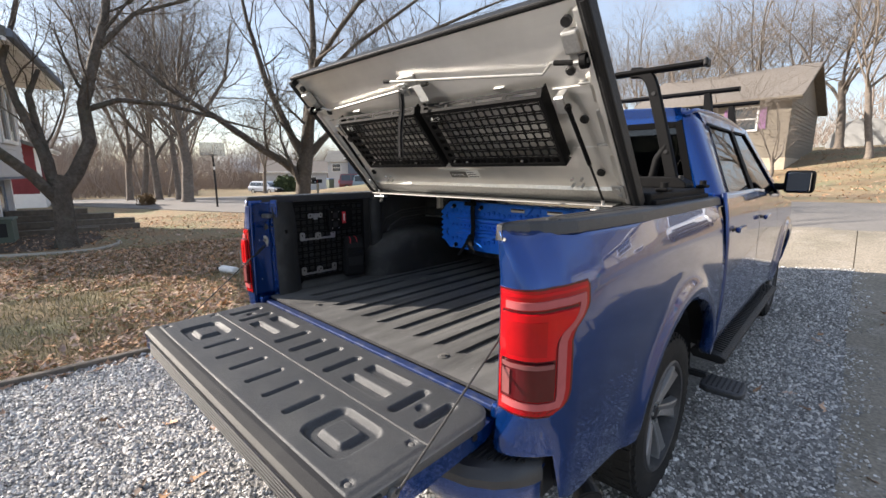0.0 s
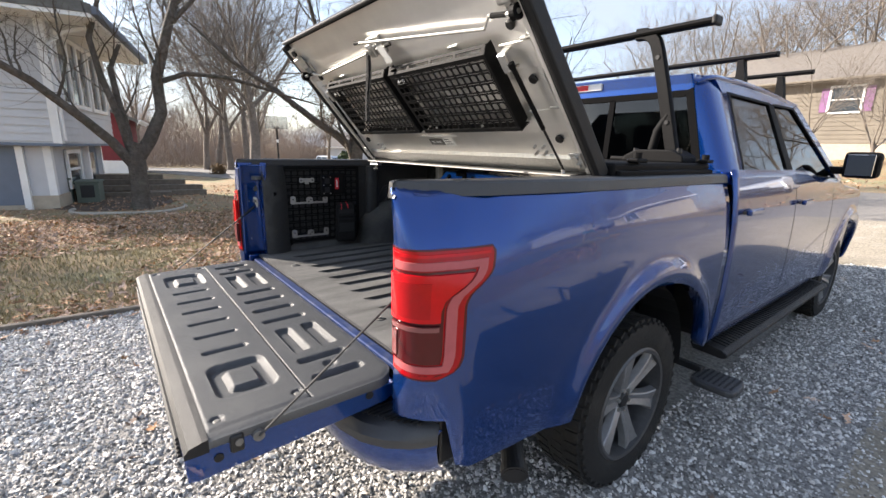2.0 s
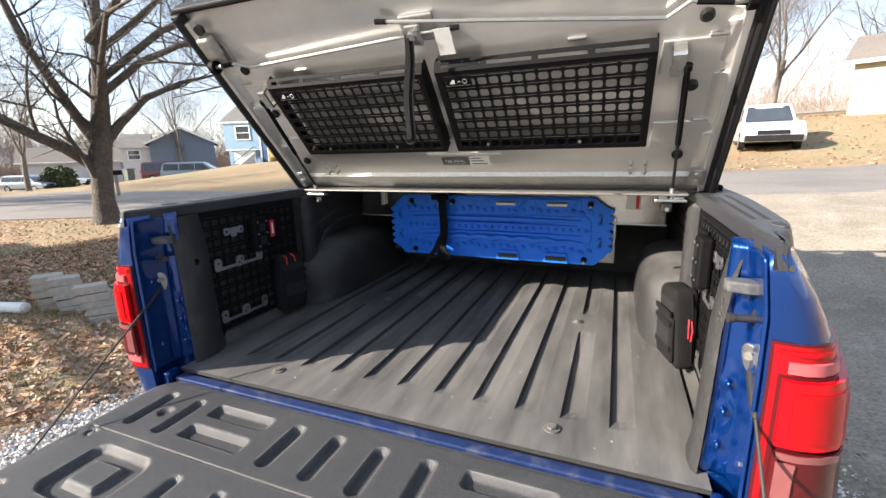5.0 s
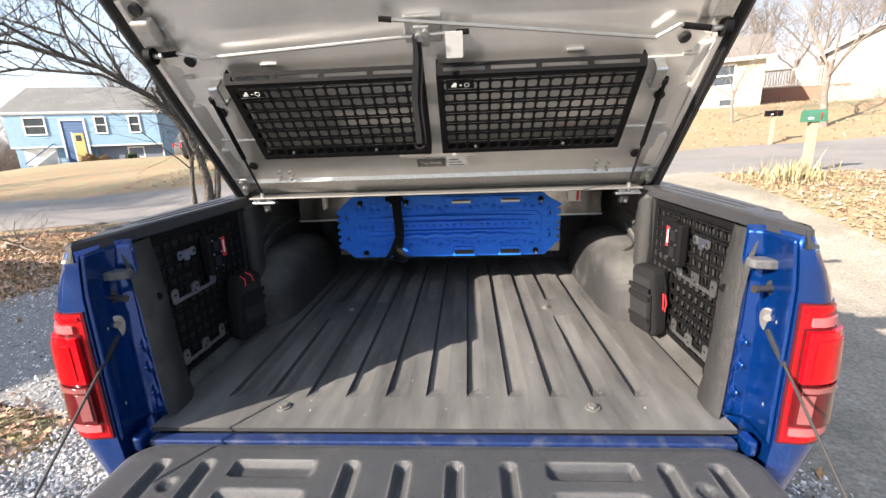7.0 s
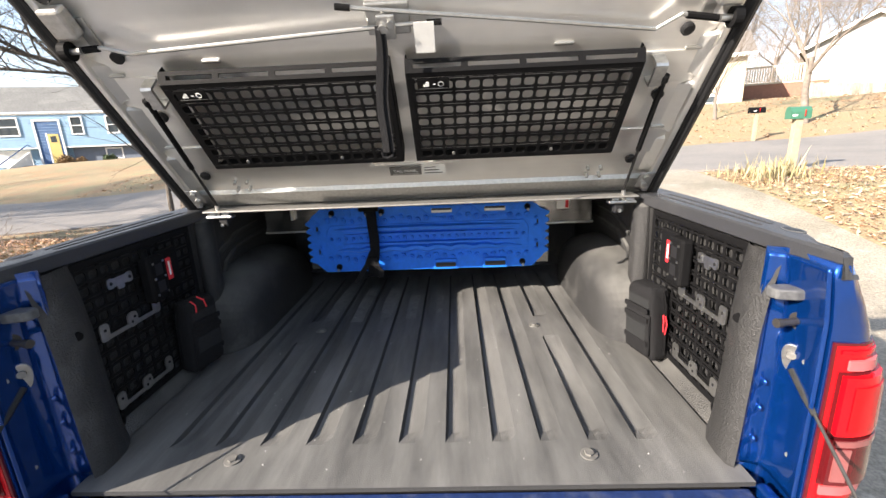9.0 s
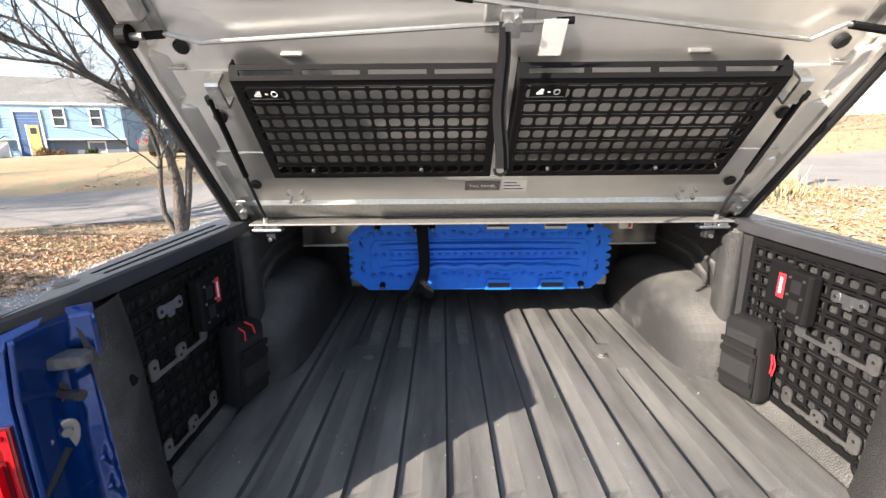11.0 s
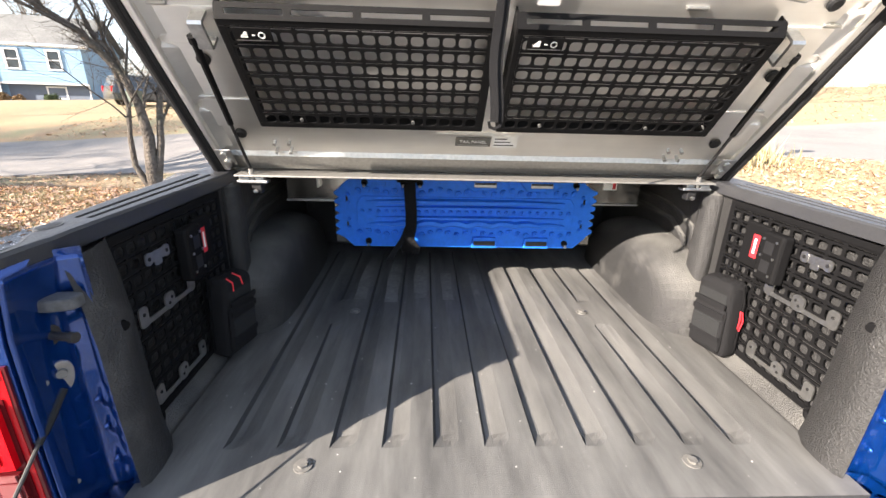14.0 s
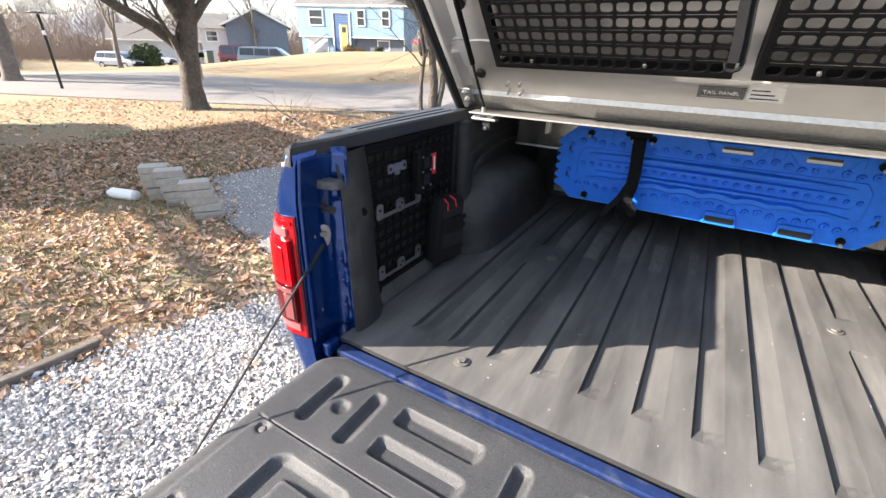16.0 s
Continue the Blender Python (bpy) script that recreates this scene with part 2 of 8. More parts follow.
DUSTYSTEEL = mat("dusty_steel", (0.15, 0.145, 0.135), 0.55, 0.3, grain=(80, 0.25), bump=(200, 0.2))
CAPPLASTIC = mat("weathered_rail_plastic", (0.032, 0.033, 0.036), 0.42, spec=0.5, grain=(160, 0.12), bump=(260, 0.12), second=((0.075, 0.075, 0.075), 4.0, 0.52, 0.9))
WORNPLASTIC = mat("worn_grey_plastic", (0.075, 0.077, 0.08), 0.6, spec=0.3, grain=(80, 0.3), bump=(200, 0.2))
MATTEBLACK = mat("matte_black_window_edge", (0.006, 0.006, 0.0065), 0.95, spec=0.04, grain=(200, 0.15))
CABLE = mat("steel_wire_cable", (0.055, 0.052, 0.05), 0.5, 0.6, grain=(900, 0.4))
GLASS = glass_mat("tinted_car_glass", (0.13, 0.14, 0.14))
CLEARGLASS = glass_mat("clear_car_glass", (0.55, 0.58, 0.57))
SEAT = mat("dark_seat_cloth", (0.03, 0.03, 0.032), 0.9, grain=(90, 0.25))
CHROME = mat("mirror_glass", (0.75, 0.76, 0.78), 0.03, 1.0)
SOIL = mat("winter_lawn", (0.245, 0.185, 0.108), 0.95, grain=(24, 0.45), bump=(30, 0.9), second=((0.205, 0.195, 0.105), 0.55, 0.45, 0.62), third=((0.28, 0.172, 0.092), 0.9, 0.45, 0.72))
ROAD = mat("pale_road_concrete", (0.19, 0.175, 0.16), 0.85, grain=(14, 0.15), bump=(60, 0.3), second=((0.145, 0.138, 0.13), 0.5, 0.45, 0.7))
DRIVE = mat("worn_driveway", (0.26, 0.228, 0.182), 0.85, grain=(45, 0.45), bump=(60, 0.8), second=((0.185, 0.165, 0.125), 1.1, 0.42, 0.66), third=((0.33, 0.30, 0.26), 3.0, 0.55, 0.8))
# Bed toned darker than the stones to put shade into the gaps between them.
GRAVELBED = mat("gravel_fines", (0.23, 0.22, 0.205), 0.9, grain=(45, 0.6), bump=(50, 1.0), second=((0.19, 0.187, 0.183), 30, 0.4, 0.7))
STONE = random_tint(mat("crushed_limestone", (0.55, 0.53, 0.505), 0.85, grain=(50, 0.25), bump=(80, 0.4)), 0.30, 1.48, 0.5)
LEAF = random_tint(mat("dry_oak_leaf", (0.43, 0.27, 0.175), 0.8, grain=(60, 0.2)), 0.4, 1.5, 0.3)
STRAW = random_tint(mat("dry_grass_blade", (0.30, 0.255, 0.14), 0.85, grain=(60, 0.2)), 0.5, 1.3, 0.3)
BARK = mat("grey_brown_bark", (0.085, 0.070, 0.057), 0.9, grain=(14, 0.4), bump=(22, 1.0), second=((0.135, 0.118, 0.10), 4, 0.45, 0.75), third=((0.055, 0.060, 0.040), 1.7, 0.52, 0.75))
for node in BARK.node_tree.nodes:
    if node.type == "BUMP":
        node.inputs["Distance"].default_value = 0.06
TWIG = mat("winter_twigs", (0.22, 0.175, 0.145), 0.9, grain=(3, 0.3), second=((0.30, 0.24, 0.20), 0.12, 0.42, 0.62))
YOUNGBARK = mat("pale_twigs_and_bark", (0.15, 0.125, 0.105), 0.9, grain=(10, 0.3), second=((0.21, 0.18, 0.15), 3, 0.45, 0.75))

# ---- mesh helpers ----
def part(name, bm, material, parent=None, label="", smooth=False):
    """Link a bmesh as one mesh object under a thing or a part."""
    me = bpy.data.meshes.new(name)
    bmesh.ops.recalc_face_normals(bm, faces=bm.faces)
    bm.to_mesh(me)
    bm.free()
    me.materials.append(material)
    if smooth:
        me.polygons.foreach_set("use_smooth", [True] * len(me.polygons))
        me.set_sharp_from_angle(angle=radians(38))
    ob = new(name, me)
    if parent is not None:
        ob.parent = parent
    if label:
        ob["label"] = label
    return ob


def thing(name, label, category, at=(0, 0, 0), group="", kind="", rz=0.0):
    ob = new(name)
    ob.empty_display_size = 0.1
    ob.matrix_world = pose(*at, 0, 0, rz)
    return tagged(ob, label, category, group, kind)


def box(bm, x0, x1, y0, y1, z0, z1, bevel=0.0, seg=2, m=None):
    r = bmesh.ops.create_cube(bm, size=1.0)
    vs = r["verts"]
    for v in vs:
        v.co = Vector(((x0 + x1) / 2 + v.co.x * (x1 - x0), (y0 + y1) / 2 + v.co.y * (y1 - y0), (z0 + z1) / 2 + v.co.z * (z1 - z0)))
    if bevel:
        es = list({e for v in vs for e in v.link_edges})
        r = bmesh.ops.bevel(bm, geom=es, offset=bevel, segments=seg, affect="EDGES", profile=0.5)
        vs = list({v for f in r["faces"] for v in f.verts} | {v for v in vs if v.is_valid})
    if m is not None:
        bmesh.ops.transform(bm, matrix=m, verts=vs)
    return vs


def boxm(*args, **kw):
    bm = bmesh.new()
    box(bm, *args, **kw)
    return bm


def ring(c, u, v, r, n):
    return [c + (u * math.cos(2 * math.pi * k / n) + v * math.sin(2 * math.pi * k / n)) * r for k in range(n)]


def tube(bm, pts, radius, n=8, cap=True):
    """A round bar along a line of points; radius may be a list."""
    pts = [Vector(p) for p in pts]
    rad = radius if isinstance(radius, (list, tuple)) else [radius] * len(pts)
    loops, ref = [], None
    for i, p in enumerate(pts):
        d = (pts[min(i + 1, len(pts) - 1)] - pts[max(i - 1, 0)]).normalized()
        if ref is None or abs(ref.dot(d)) > 0.98:
            ref = Vector((0, 0, 1)) if abs(d.z) < 0.9 else Vector((1, 0, 0))
        u = d.cross(ref).normalized()
        ref = u.cross(d)
        loops.append([bm.verts.new(q) for q in ring(p, u, d.cross(u), rad[i], n)])
    for a, b in zip(loops, loops[1:]):
        for k in range(n):
            bm.faces.new((a[k], a[(k + 1) % n], b[(k + 1) % n], b[k]))
    if cap:
        bm.faces.new(loops[0][::-1])
        bm.faces.new(loops[-1])
    return bm


def tubem(pts, radius, n=8):
    return tube(bmesh.new(), pts, radius, n)


def grid_mesh(bm, rows_):
    """Skin a list of equally long rows of points."""
    vs = [[bm.verts.new(p) for p in r] for r in rows_]
    for a, b in zip(vs, vs[1:]):
        for k in range(len(a) - 1):
            bm.faces.new((a[k], a[k + 1], b[k + 1], b[k]))
    return vs


def prism(bm, outline, axis, lo, hi, bevel=0.0):
    """Extrude a flat outline along an axis; the outline gives the two other coordinates in x, y, z order."""
    def at(p, h):
        q = list(p)
        q.insert(axis, h)
        return q
    a = [bm.verts.new(at(p, lo)) for p in outline]
    b = [bm.verts.new(at(p, hi)) for p in outline]
    n = len(outline)
    fs = [bm.faces.new(a), bm.faces.new(b[::-1])]
    for k in range(n):
        fs.append(bm.faces.new((a[k], b[k], b[(k + 1) % n], a[(k + 1) % n])))
    if bevel:
        es = [e for e in {e for f in fs for e in f.edges}]
        bmesh.ops.bevel(bm, geom=es, offset=bevel, segments=2, affect="EDGES", profile=0.5)
    return bm


def prismm(*args, **kw):
    return prism(bmesh.new(), *args, **kw)


def solid(ob, thickness, offset=-1.0):
    md = ob.modifiers.new("solid", "SOLIDIFY")
    md.thickness, md.offset = thickness, offset
    return ob


def interp(x, xs, ys):
    return float(np.interp(x, xs, ys))


# ---- the lie of the land ----
def height(x, y):
    u = y + 0.6 * x - 4.0
    k = np.interp(x, (-60, -25, -8, 0), (0.2, 0.5, 0.9, 1.0))
    return np.interp(u, (1.5, 3, 5, 7.5, 13, 18, 31, 60, 120), (0, 0.22, 0.6, 0.82, 0.88, 1.15, 2.9, 4.6, 7.0)) * k - np.interp(-x, (26, 36, 60, 160), (0, 0.5, 1.4, 3.2)) + 0.80 * np.exp(-(((x + 27) / 12) ** 2)) * np.clip((y - 15.0) / 8.0, 0, 1)


NEAR_X, NEAR_Y = (-90, -40, -20, -14, -10, -6.7, 0, 5, 7.5, 12, 30, 90), (-30, -6, 3.4, 6.2, 8.2, 9.3, 8.6, 8.3, 7.5, 6.8, 6, 5)
FAR_X, FAR_Y = (-90, -40, -28, -14, 0, 8.7, 13.7, 30, 90), (-14, 8, 13, 14.5, 12.6, 15, 14.5, 14, 14)


def sheet(name, xs, edge_lo, edge_hi, material, lift, label, category, steps=8):
    """A strip of paving laid on the land between two edge functions of x."""
    bm = bmesh.new()
    rows_ = []
    for x in xs:
        lo, hi = edge_lo(x), edge_hi(x)
        row = [(x, y, float(height(x, y)) + lift) for y in np.linspace(lo, hi, steps + 1)]
        rows_.append([(x, row[0][1] - 0.02, row[0][2] - 0.3), *row, (x, row[-1][1] + 0.02, row[-1][2] - 0.3)])
    grid_mesh(bm, rows_)
    ob = part(name, bm, material)
    return tagged(ob, label, category, kind="structure")


xs_ = np.unique(np.round(np.concatenate([np.linspace(-14, 14, 57), np.linspace(-60, 60, 49), np.array([-1500, -800, -400, -250, -160, -100, 100, 160, 250, 400, 800, 1500])]), 3))
bm = bmesh.new()
grid_mesh(bm, [[(x, y, float(height(x, y))) for y in xs_] for x in xs_])
ground = tagged(part("ground", bm, SOIL, smooth=True), "winter lawn of dry tan and green grass", "ground", kind="structure")
sheet("road", np.linspace(-90, 90, 121), lambda x: interp(x, NEAR_X, NEAR_Y), lambda x: interp(x, FAR_X, FAR_Y), ROAD, 0.035, "pale worn residential street in low sun", "road")
sheet("driveway", np.linspace(1.62, 5.0, 12), lambda x: -14.0, lambda x: interp(x, NEAR_X, NEAR_Y) + 0.15, DRIVE, 0.03, "worn grey driveway beside the gravel pad", "driveway", 40)
sheet("driveway_apron", np.linspace(-1.6, 1.61, 8), lambda x: 6.6, lambda x: interp(x, NEAR_X, NEAR_Y) + 0.15, DRIVE, 0.03, "worn grey driveway apron at the street", "driveway", 12)
GRAV_Y = (-14, -2, -0.4, 0.05, 0.34, 0.64, 0.85, 1.10, 1.28, 1.42, 1.62, 1.83, 2.46, 3.5, 4.5, 6.6, 9.0)
GRAV_X = (-2.9, -2.88, -2.77, -2.66, -2.59, -2.48, -2.36, -2.28, -2.45, -3.1, -3.8, -4.35, -5.4, -5.35, -5.25, -5.37, -5.75)


def gravel_left(y):
    return interp(y, GRAV_Y, GRAV_X)


bm = bmesh.new()
grid_mesh(bm, [[(x, y, float(height(x, y)) + 0.027) for x in np.linspace(gravel_left(y), 1.62, 30)] for y in np.concatenate([np.linspace(-14, -1, 40), np.linspace(-0.9, 6.6, 110)])])
grid_mesh(bm, [[(x, y, float(height(x, y)) + 0.027) for x in np.linspace(gravel_left(y), -1.61, 12)] for y in np.linspace(6.6, 9.15, 14)])
tagged(part("gravel_pad", bm, GRAVELBED), "grey crushed limestone gravel parking pad", "gravel", kind="structure")

# ---- the pickup ----
truck = thing("pickup_truck", "blue crew cab pickup with lowered tailgate on gravel", "truck")
PROF_Z = (0.45, 0.52, 0.60, 0.80, 1.05, 1.18, 1.28, 1.36, 1.41, 1.44)
PROF_X = (0.950, 0.968, 0.985, 0.998, 1.000, 0.990, 0.968, 0.935, 0.912, 0.900)


def side_x(z):
    return interp(z, PROF_Z, PROF_X)


def mirror_x(bm, s):
    if s < 0:
        for v in bm.verts:
            v.co.x = -v.co.x
    return bm


def arch(y, yc, half, base, top, power=2.3):
    """Height of the wheel opening's lip over y, or none."""
    d = abs(y - yc) / half
    return None if d >= 1 else base + (top - base) * (1 - d ** power) ** (1 / power)


def rear_curve(z):
    """Plan of the bed's rear corner at a height: from the inner pillar edge round to the flank."""
    p = side_x(z)
    i = interp(z, (0.88, 1.40), (0.774, 0.794))
    tuck = interp(z, (0.78, 0.92), (0.050, 0.0))
    fold = interp(z, (1.20, 1.32, 1.434), (0.839, 0.837, 0.822))
    shrink = interp(z, (0.95, 1.05, 1.30, 1.36, 1.434), (0.006, 0.014, 0.016, 0.024, 0.048))
    w = p - shrink - fold
    rear = [(fold + f * w - tuck * k, y) for f, y, k in ((0.0, -0.034, 0.25), (0.34, -0.041, 1.0), (0.54, -0.035, 1.0), (0.71, -0.018, 1.0), (0.84, 0.012, 0.7), (0.92, 0.055, 0.25))]
    return [(i, 0.104), (fold + 0.012, 0.080), *rear, (p - 0.005 - shrink * 0.55, 0.088), (p - 0.003 - shrink * 0.25, 0.14), (p, 0.22)]


def flare(y, z, yc, zlip):
    """Outward bulge of the flank round a wheel opening."""
    d = math.hypot((y - yc) / 1.0, (z - 0.45) * 0.98)
    a = math.exp(-(((d - 0.595) / 0.048) ** 2)) * 0.030 if zlip is not None or d < 0.72 else 0.0
    return a if z > 0.5 else a * 0.6


def spread(y, z):
    """The box is fuller amidships than at its rear corners, most of all along the rail."""
    return interp(z, (1.20, 1.434), (0.018, 0.050)) * math.sin(min(1.0, max(0.0, (y - 0.16) / 0.75)) * math.pi / 2)


def flank(ys, yc, half, top, zb, ztop, bulge=True, rows_n=22, start=()):
    """A body flank skinned over columns of y with a wheel opening."""
    bm = bmesh.new()
    out = []
    for k in range(len(start)):
        out.append([])
        low = zb(rear_curve(1.0)[k][1])
        for j, zz in enumerate(np.linspace(zb(0.22), ztop(0.0), rows_n)):
            zz = max(zz, low + 0.0004 * j)
            c = rear_curve(zz)[k]
            out[-1].append((c[0], c[1], zz))
    for y in ys:
        lip = arch(y, yc, half, 0.45, top)
        lo = max(zb(y), lip) if lip is not None else zb(y)
        col = []
        for zz in np.linspace(lo, ztop(y), rows_n):
            x = side_x(zz) + spread(y, zz) + (flare(y, zz, yc, lip) if bulge else 0)
            col.append((x, y, zz))
        if lip is not None:
            x, yy, zz = col[0]
            col = [(x - 0.05, yy + (yc - yy) * 0.03, zz + 0.004), (x - 0.004, yy, zz)] + col[1:]
        else:
            x, yy, zz = col[0]
            col = [(x - 0.05, yy, zz), (x - 0.004, yy, zz)] + col[1:]
        out.append(col)
    for k in range(len(start)):
        x, y, zz = out[k][0]
        out[k] = [(x - 0.03, y + 0.03, zz), *out[k]]
    n = min(len(c) for c in out)
    out = [c[:n] if len(c) == n else c[: n - 1] + [c[-1]] for c in out]
    grid_mesh(bm, out)
    return bm


BED_FRONT = 1.845
ys_bed = sorted(set([round(v, 3) for v in np.linspace(0.26, BED_FRONT, 30)] + [0.60, 0.62, 0.65, 0.69, 1.61, 1.65, 1.68, 1.70]))
for s in (1, -1):
    bm = flank(ys_bed, 1.15, 0.565, 1.01, lambda y: interp(y, (0.064, 0.080, 0.13, 0.55, 1.8), (0.785, 0.640, 0.605, 0.595, 0.57)), lambda y: 1.434, start=range(11))
    side = solid(part("bed_side", mirror_x(bm, s), PAINT, truck, smooth=True), 0.012, 0)
    # inner wheel housing seen through the opening
    bm = bmesh.new()
    grid_mesh(bm, [[(x, 1.15 + 0.54 * math.cos(a), 0.45 + 0.54 * math.sin(a)) for x in (0.72, 0.94)] for a in np.linspace(0, math.pi, 17)])
    box(bm, 0.60, 0.66, 0.62, 1.70, 0.40, 0.86)
    part("wheel_liner", mirror_x(bm, s), BLACKPLASTIC, truck)
    # cab-to-bed gap filler, dark
    part("bed_front_edge", mirror_x(boxm(0.80, 0.955, BED_FRONT - 0.01, BED_FRONT + 0.02, 0.60, 1.38), s), BLACKPLASTIC, truck)
    # rail cap with two grooves and an oval stake pocket
    cap = []
    edge = rear_curve(1.430)[3:]
    for y in (-0.044, -0.041, -0.034, -0.022, 0.0, 0.025, 0.055, 0.09, 0.14, 0.215, 0.222, *np.linspace(0.3, 0.72, 7), 0.755, 0.762, *np.linspace(0.84, BED_FRONT, 14)):
        o = interp(y, [e[1] for e in edge], [e[0] for e in edge]) + interp(y, (-0.05, 0.15), (0.000, 0.008)) + spread(y, 1.434)
        q = interp(y, (-0.044, 0.0, 0.09, 0.16), (0.832, 0.826, 0.823, 0.828))
        e = 0.006 * max(0.0, 1 - (y + 0.044) / 0.012)
        d = 0.007 if 0.22 < y < 0.757 else 0.0
        top = [(f, dz) for c in (0.57, 0.29) for f, dz in ((c + 0.062, 0.0), (c + 0.050, d), (c - 0.050, d), (c - 0.062, 0.0))]
        cap.append([(o + 0.009, y, 1.412), (o + 0.008, y, 1.418), (o + 0.001, y, 1.446 - e), (o - 0.006, y, 1.453 - e), (o - 0.014, y, 1.455 - e)]
                   + [(q + (o - q) * f, y, 1.455 - e - dz) for f, dz in top] + [(q + 0.006, y, 1.454 - e), (q, y, 1.449 - e), (q, y, 1.418), (q + 0.02, y, 1.416)])
    cap.insert(0, [(x_, y_ - 0.004, 1.408) for x_, y_, z_ in cap[0]])
    bm = bmesh.new()
    vs = grid_mesh(bm, cap)
    bm.faces.new(vs[-1][::-1])
    rail = part("rail_cap", mirror_x(bm, s), CAPPLASTIC, truck, "black plastic bed rail cap", smooth=False)
    oval = [(0.879 + 0.011 * math.cos(a), 0.150 + 0.026 * math.sin(a)) for a in np.linspace(0, 2 * math.pi, 20, endpoint=False)]
    lip = part("pocket_lip", mirror_x(prismm([(0.879 + (x - 0.879) * 1.35, 0.150 + (q - 0.150) * 1.2) for x, q in oval], 2, 1.440, 1.4565), s), WORNPLASTIC, rail)
    part("stake_pocket", mirror_x(prismm(oval, 2, 1.446, 1.4572), s), RIMDARK, lip)
    # inner wall of the box: sprayed liner, with a shelf and a slanted rear post
    bm = bmesh.new()
    grid_mesh(bm, [[(interp(z, (0.88, 0.93, 1.15, 1.30, 1.40), (0.800, 0.842, 0.858, 0.852, 0.846)), y, z) for z in (0.88, 0.93, 1.05, 1.15, 1.25, 1.30, 1.36, 1.425)] for y in np.linspace(0.15, 1.76, 18)])
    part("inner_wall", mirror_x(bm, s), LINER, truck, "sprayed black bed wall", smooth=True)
    for grow_, y1 in ((0.0, 1.56), (0.055, 1.60)):
        arc = [(0.852, 0.90 - grow_, 0.97), (0.854, 0.905 - grow_, 1.12 + grow_ * 0.5), (0.854, 0.96 - grow_ * 0.8, 1.205 + grow_), (0.852, 1.06, 1.252 + grow_), (0.852, 1.25, 1.262 + grow_), (0.852, y1, 1.262 + grow_)]
        part("wall_bead", mirror_x(tubem(arc, 0.013, 8), s), LINER, truck, smooth=True)
    # vertical stiffening bulge ahead of the panel
    bm = boxm(0.808, 0.87, 0.77, 0.86, 0.90, 1.425, 0.03, 3)
    part("wall_post", mirror_x(bm, s), LINER, truck, smooth=True)
    bm = bmesh.new()
    post = []
    for z, x0, x1 in ((0.885, 0.758, 0.770), (0.95, 0.762, 0.782), (1.10, 0.768, 0.792), (1.24, 0.772, 0.796), (1.32, 0.780, 0.804), (1.418, 0.796, 0.816)):
        post.append([(x1 + 0.07, 0.235, z), (x1 + 0.022, 0.225, z), (x1 - 0.002, 0.185, z), (x0 + 0.004, 0.130, z), (x0 + 0.007, 0.092, z), (x0 + 0.018, 0.079, z)])
    grid_mesh(bm, post)
    post_ob = part("rear_post_liner", mirror_x(bm, s), LINER, truck, "textured black liner on the rear post", smooth=True)
    for z in (1.255, 1.005):
        part("post_hole", mirror_x(tubem([(0.800, 0.150, z), (0.777, 0.138, z)], 0.011, 12), s), MATTEBLACK, post_ob)
    # rear post face: painted, with pressed dimples, striker and latch bump
    bm = bmesh.new()
    rows_ = []
    for z in np.linspace(0.91, 1.424, 52):
        c = rear_curve(z)
        p0, p1, p2 = (c[0][0] - 0.001, c[0][1] - 0.008), (c[1][0] - 0.010, c[1][1] - 0.012), (c[2][0] - 0.005, c[2][1] + 0.003)
        rib = sum(math.exp(-(((z - q) / 0.016) ** 2)) for q in (1.335, 1.13, 1.065, 0.985, 0.935))
        r = []
        for d in (0.0, 0.10, 0.20, 0.28, 0.34, 0.40, 0.46, 0.52, 0.58, 0.66, 0.76, 0.88):
            fold_ = 0.007 * (1 / (1 + math.exp(-(d - 0.32) * 40))) * (1 if z < 1.36 else 0.3)
            emboss = 0.007 * rib * math.exp(-(((d - 0.42) / 0.09) ** 2))
            r.append((p0[0] + (p1[0] - p0[0]) * d, p0[1] + (p1[1] - p0[1]) * d + fold_ - emboss, z))
        for d in (0.0, 0.06, 0.15, 0.3, 0.45, 0.6, 0.75, 0.88, 0.95, 1.0):
            soft = 0.007 * math.exp(-(d / 0.10) ** 2)
            bead = 0.004 * math.exp(-(((d - 0.93) / 0.05) ** 2))
            r.append((p1[0] + (p2[0] - p1[0]) * d - soft - bead, p1[1] + (p2[1] - p1[1]) * d + 0.007 * max(0.0, 1 - d * 8), z))
        rows_.append(r)
    grid_mesh(bm, rows_)
    face = solid(part("post_face", mirror_x(bm, s), PAINT, truck, smooth=True), 0.004)
    for z, d in ((1.13, 0.02), (1.065, 0.016), (0.985, 0.014)):
        bm = bmesh.new()
        bmesh.ops.create_uvsphere(bm, u_segments=10, v_segments=6, radius=0.009)
        bmesh.ops.transform(bm, matrix=Matrix.Translation((rear_curve(z)[0][0] + 0.028, 0.078, z)) @ Matrix.Diagonal((0.6, 1.2, 1.0, 1)), verts=bm.verts)
        part("dimple", mirror_x(bm, s), PAINT, face, smooth=True)
    for x, y, z in ((0.842, 0.012, 1.215), (0.842, 0.012, 0.995), (0.836, 0.040, 1.385)):
        part("screw", mirror_x(tubem([(x, y, z), (x - 0.009, y - 0.004, z)], 0.0055, 10), s), DUSTYSTEEL, face)
    part("tailgate_bumper", mirror_x(prismm([(0.778, 0.052), (0.782, 0.040), (0.815, 0.030), (0.838, 0.030), (0.840, 0.072), (0.800, 0.076), (0.780, 0.070)], 2, 1.338, 1.360, 0.004), s), WORNPLASTIC, truck, "worn grey plastic tailgate stop")
    bm = bmesh.new()
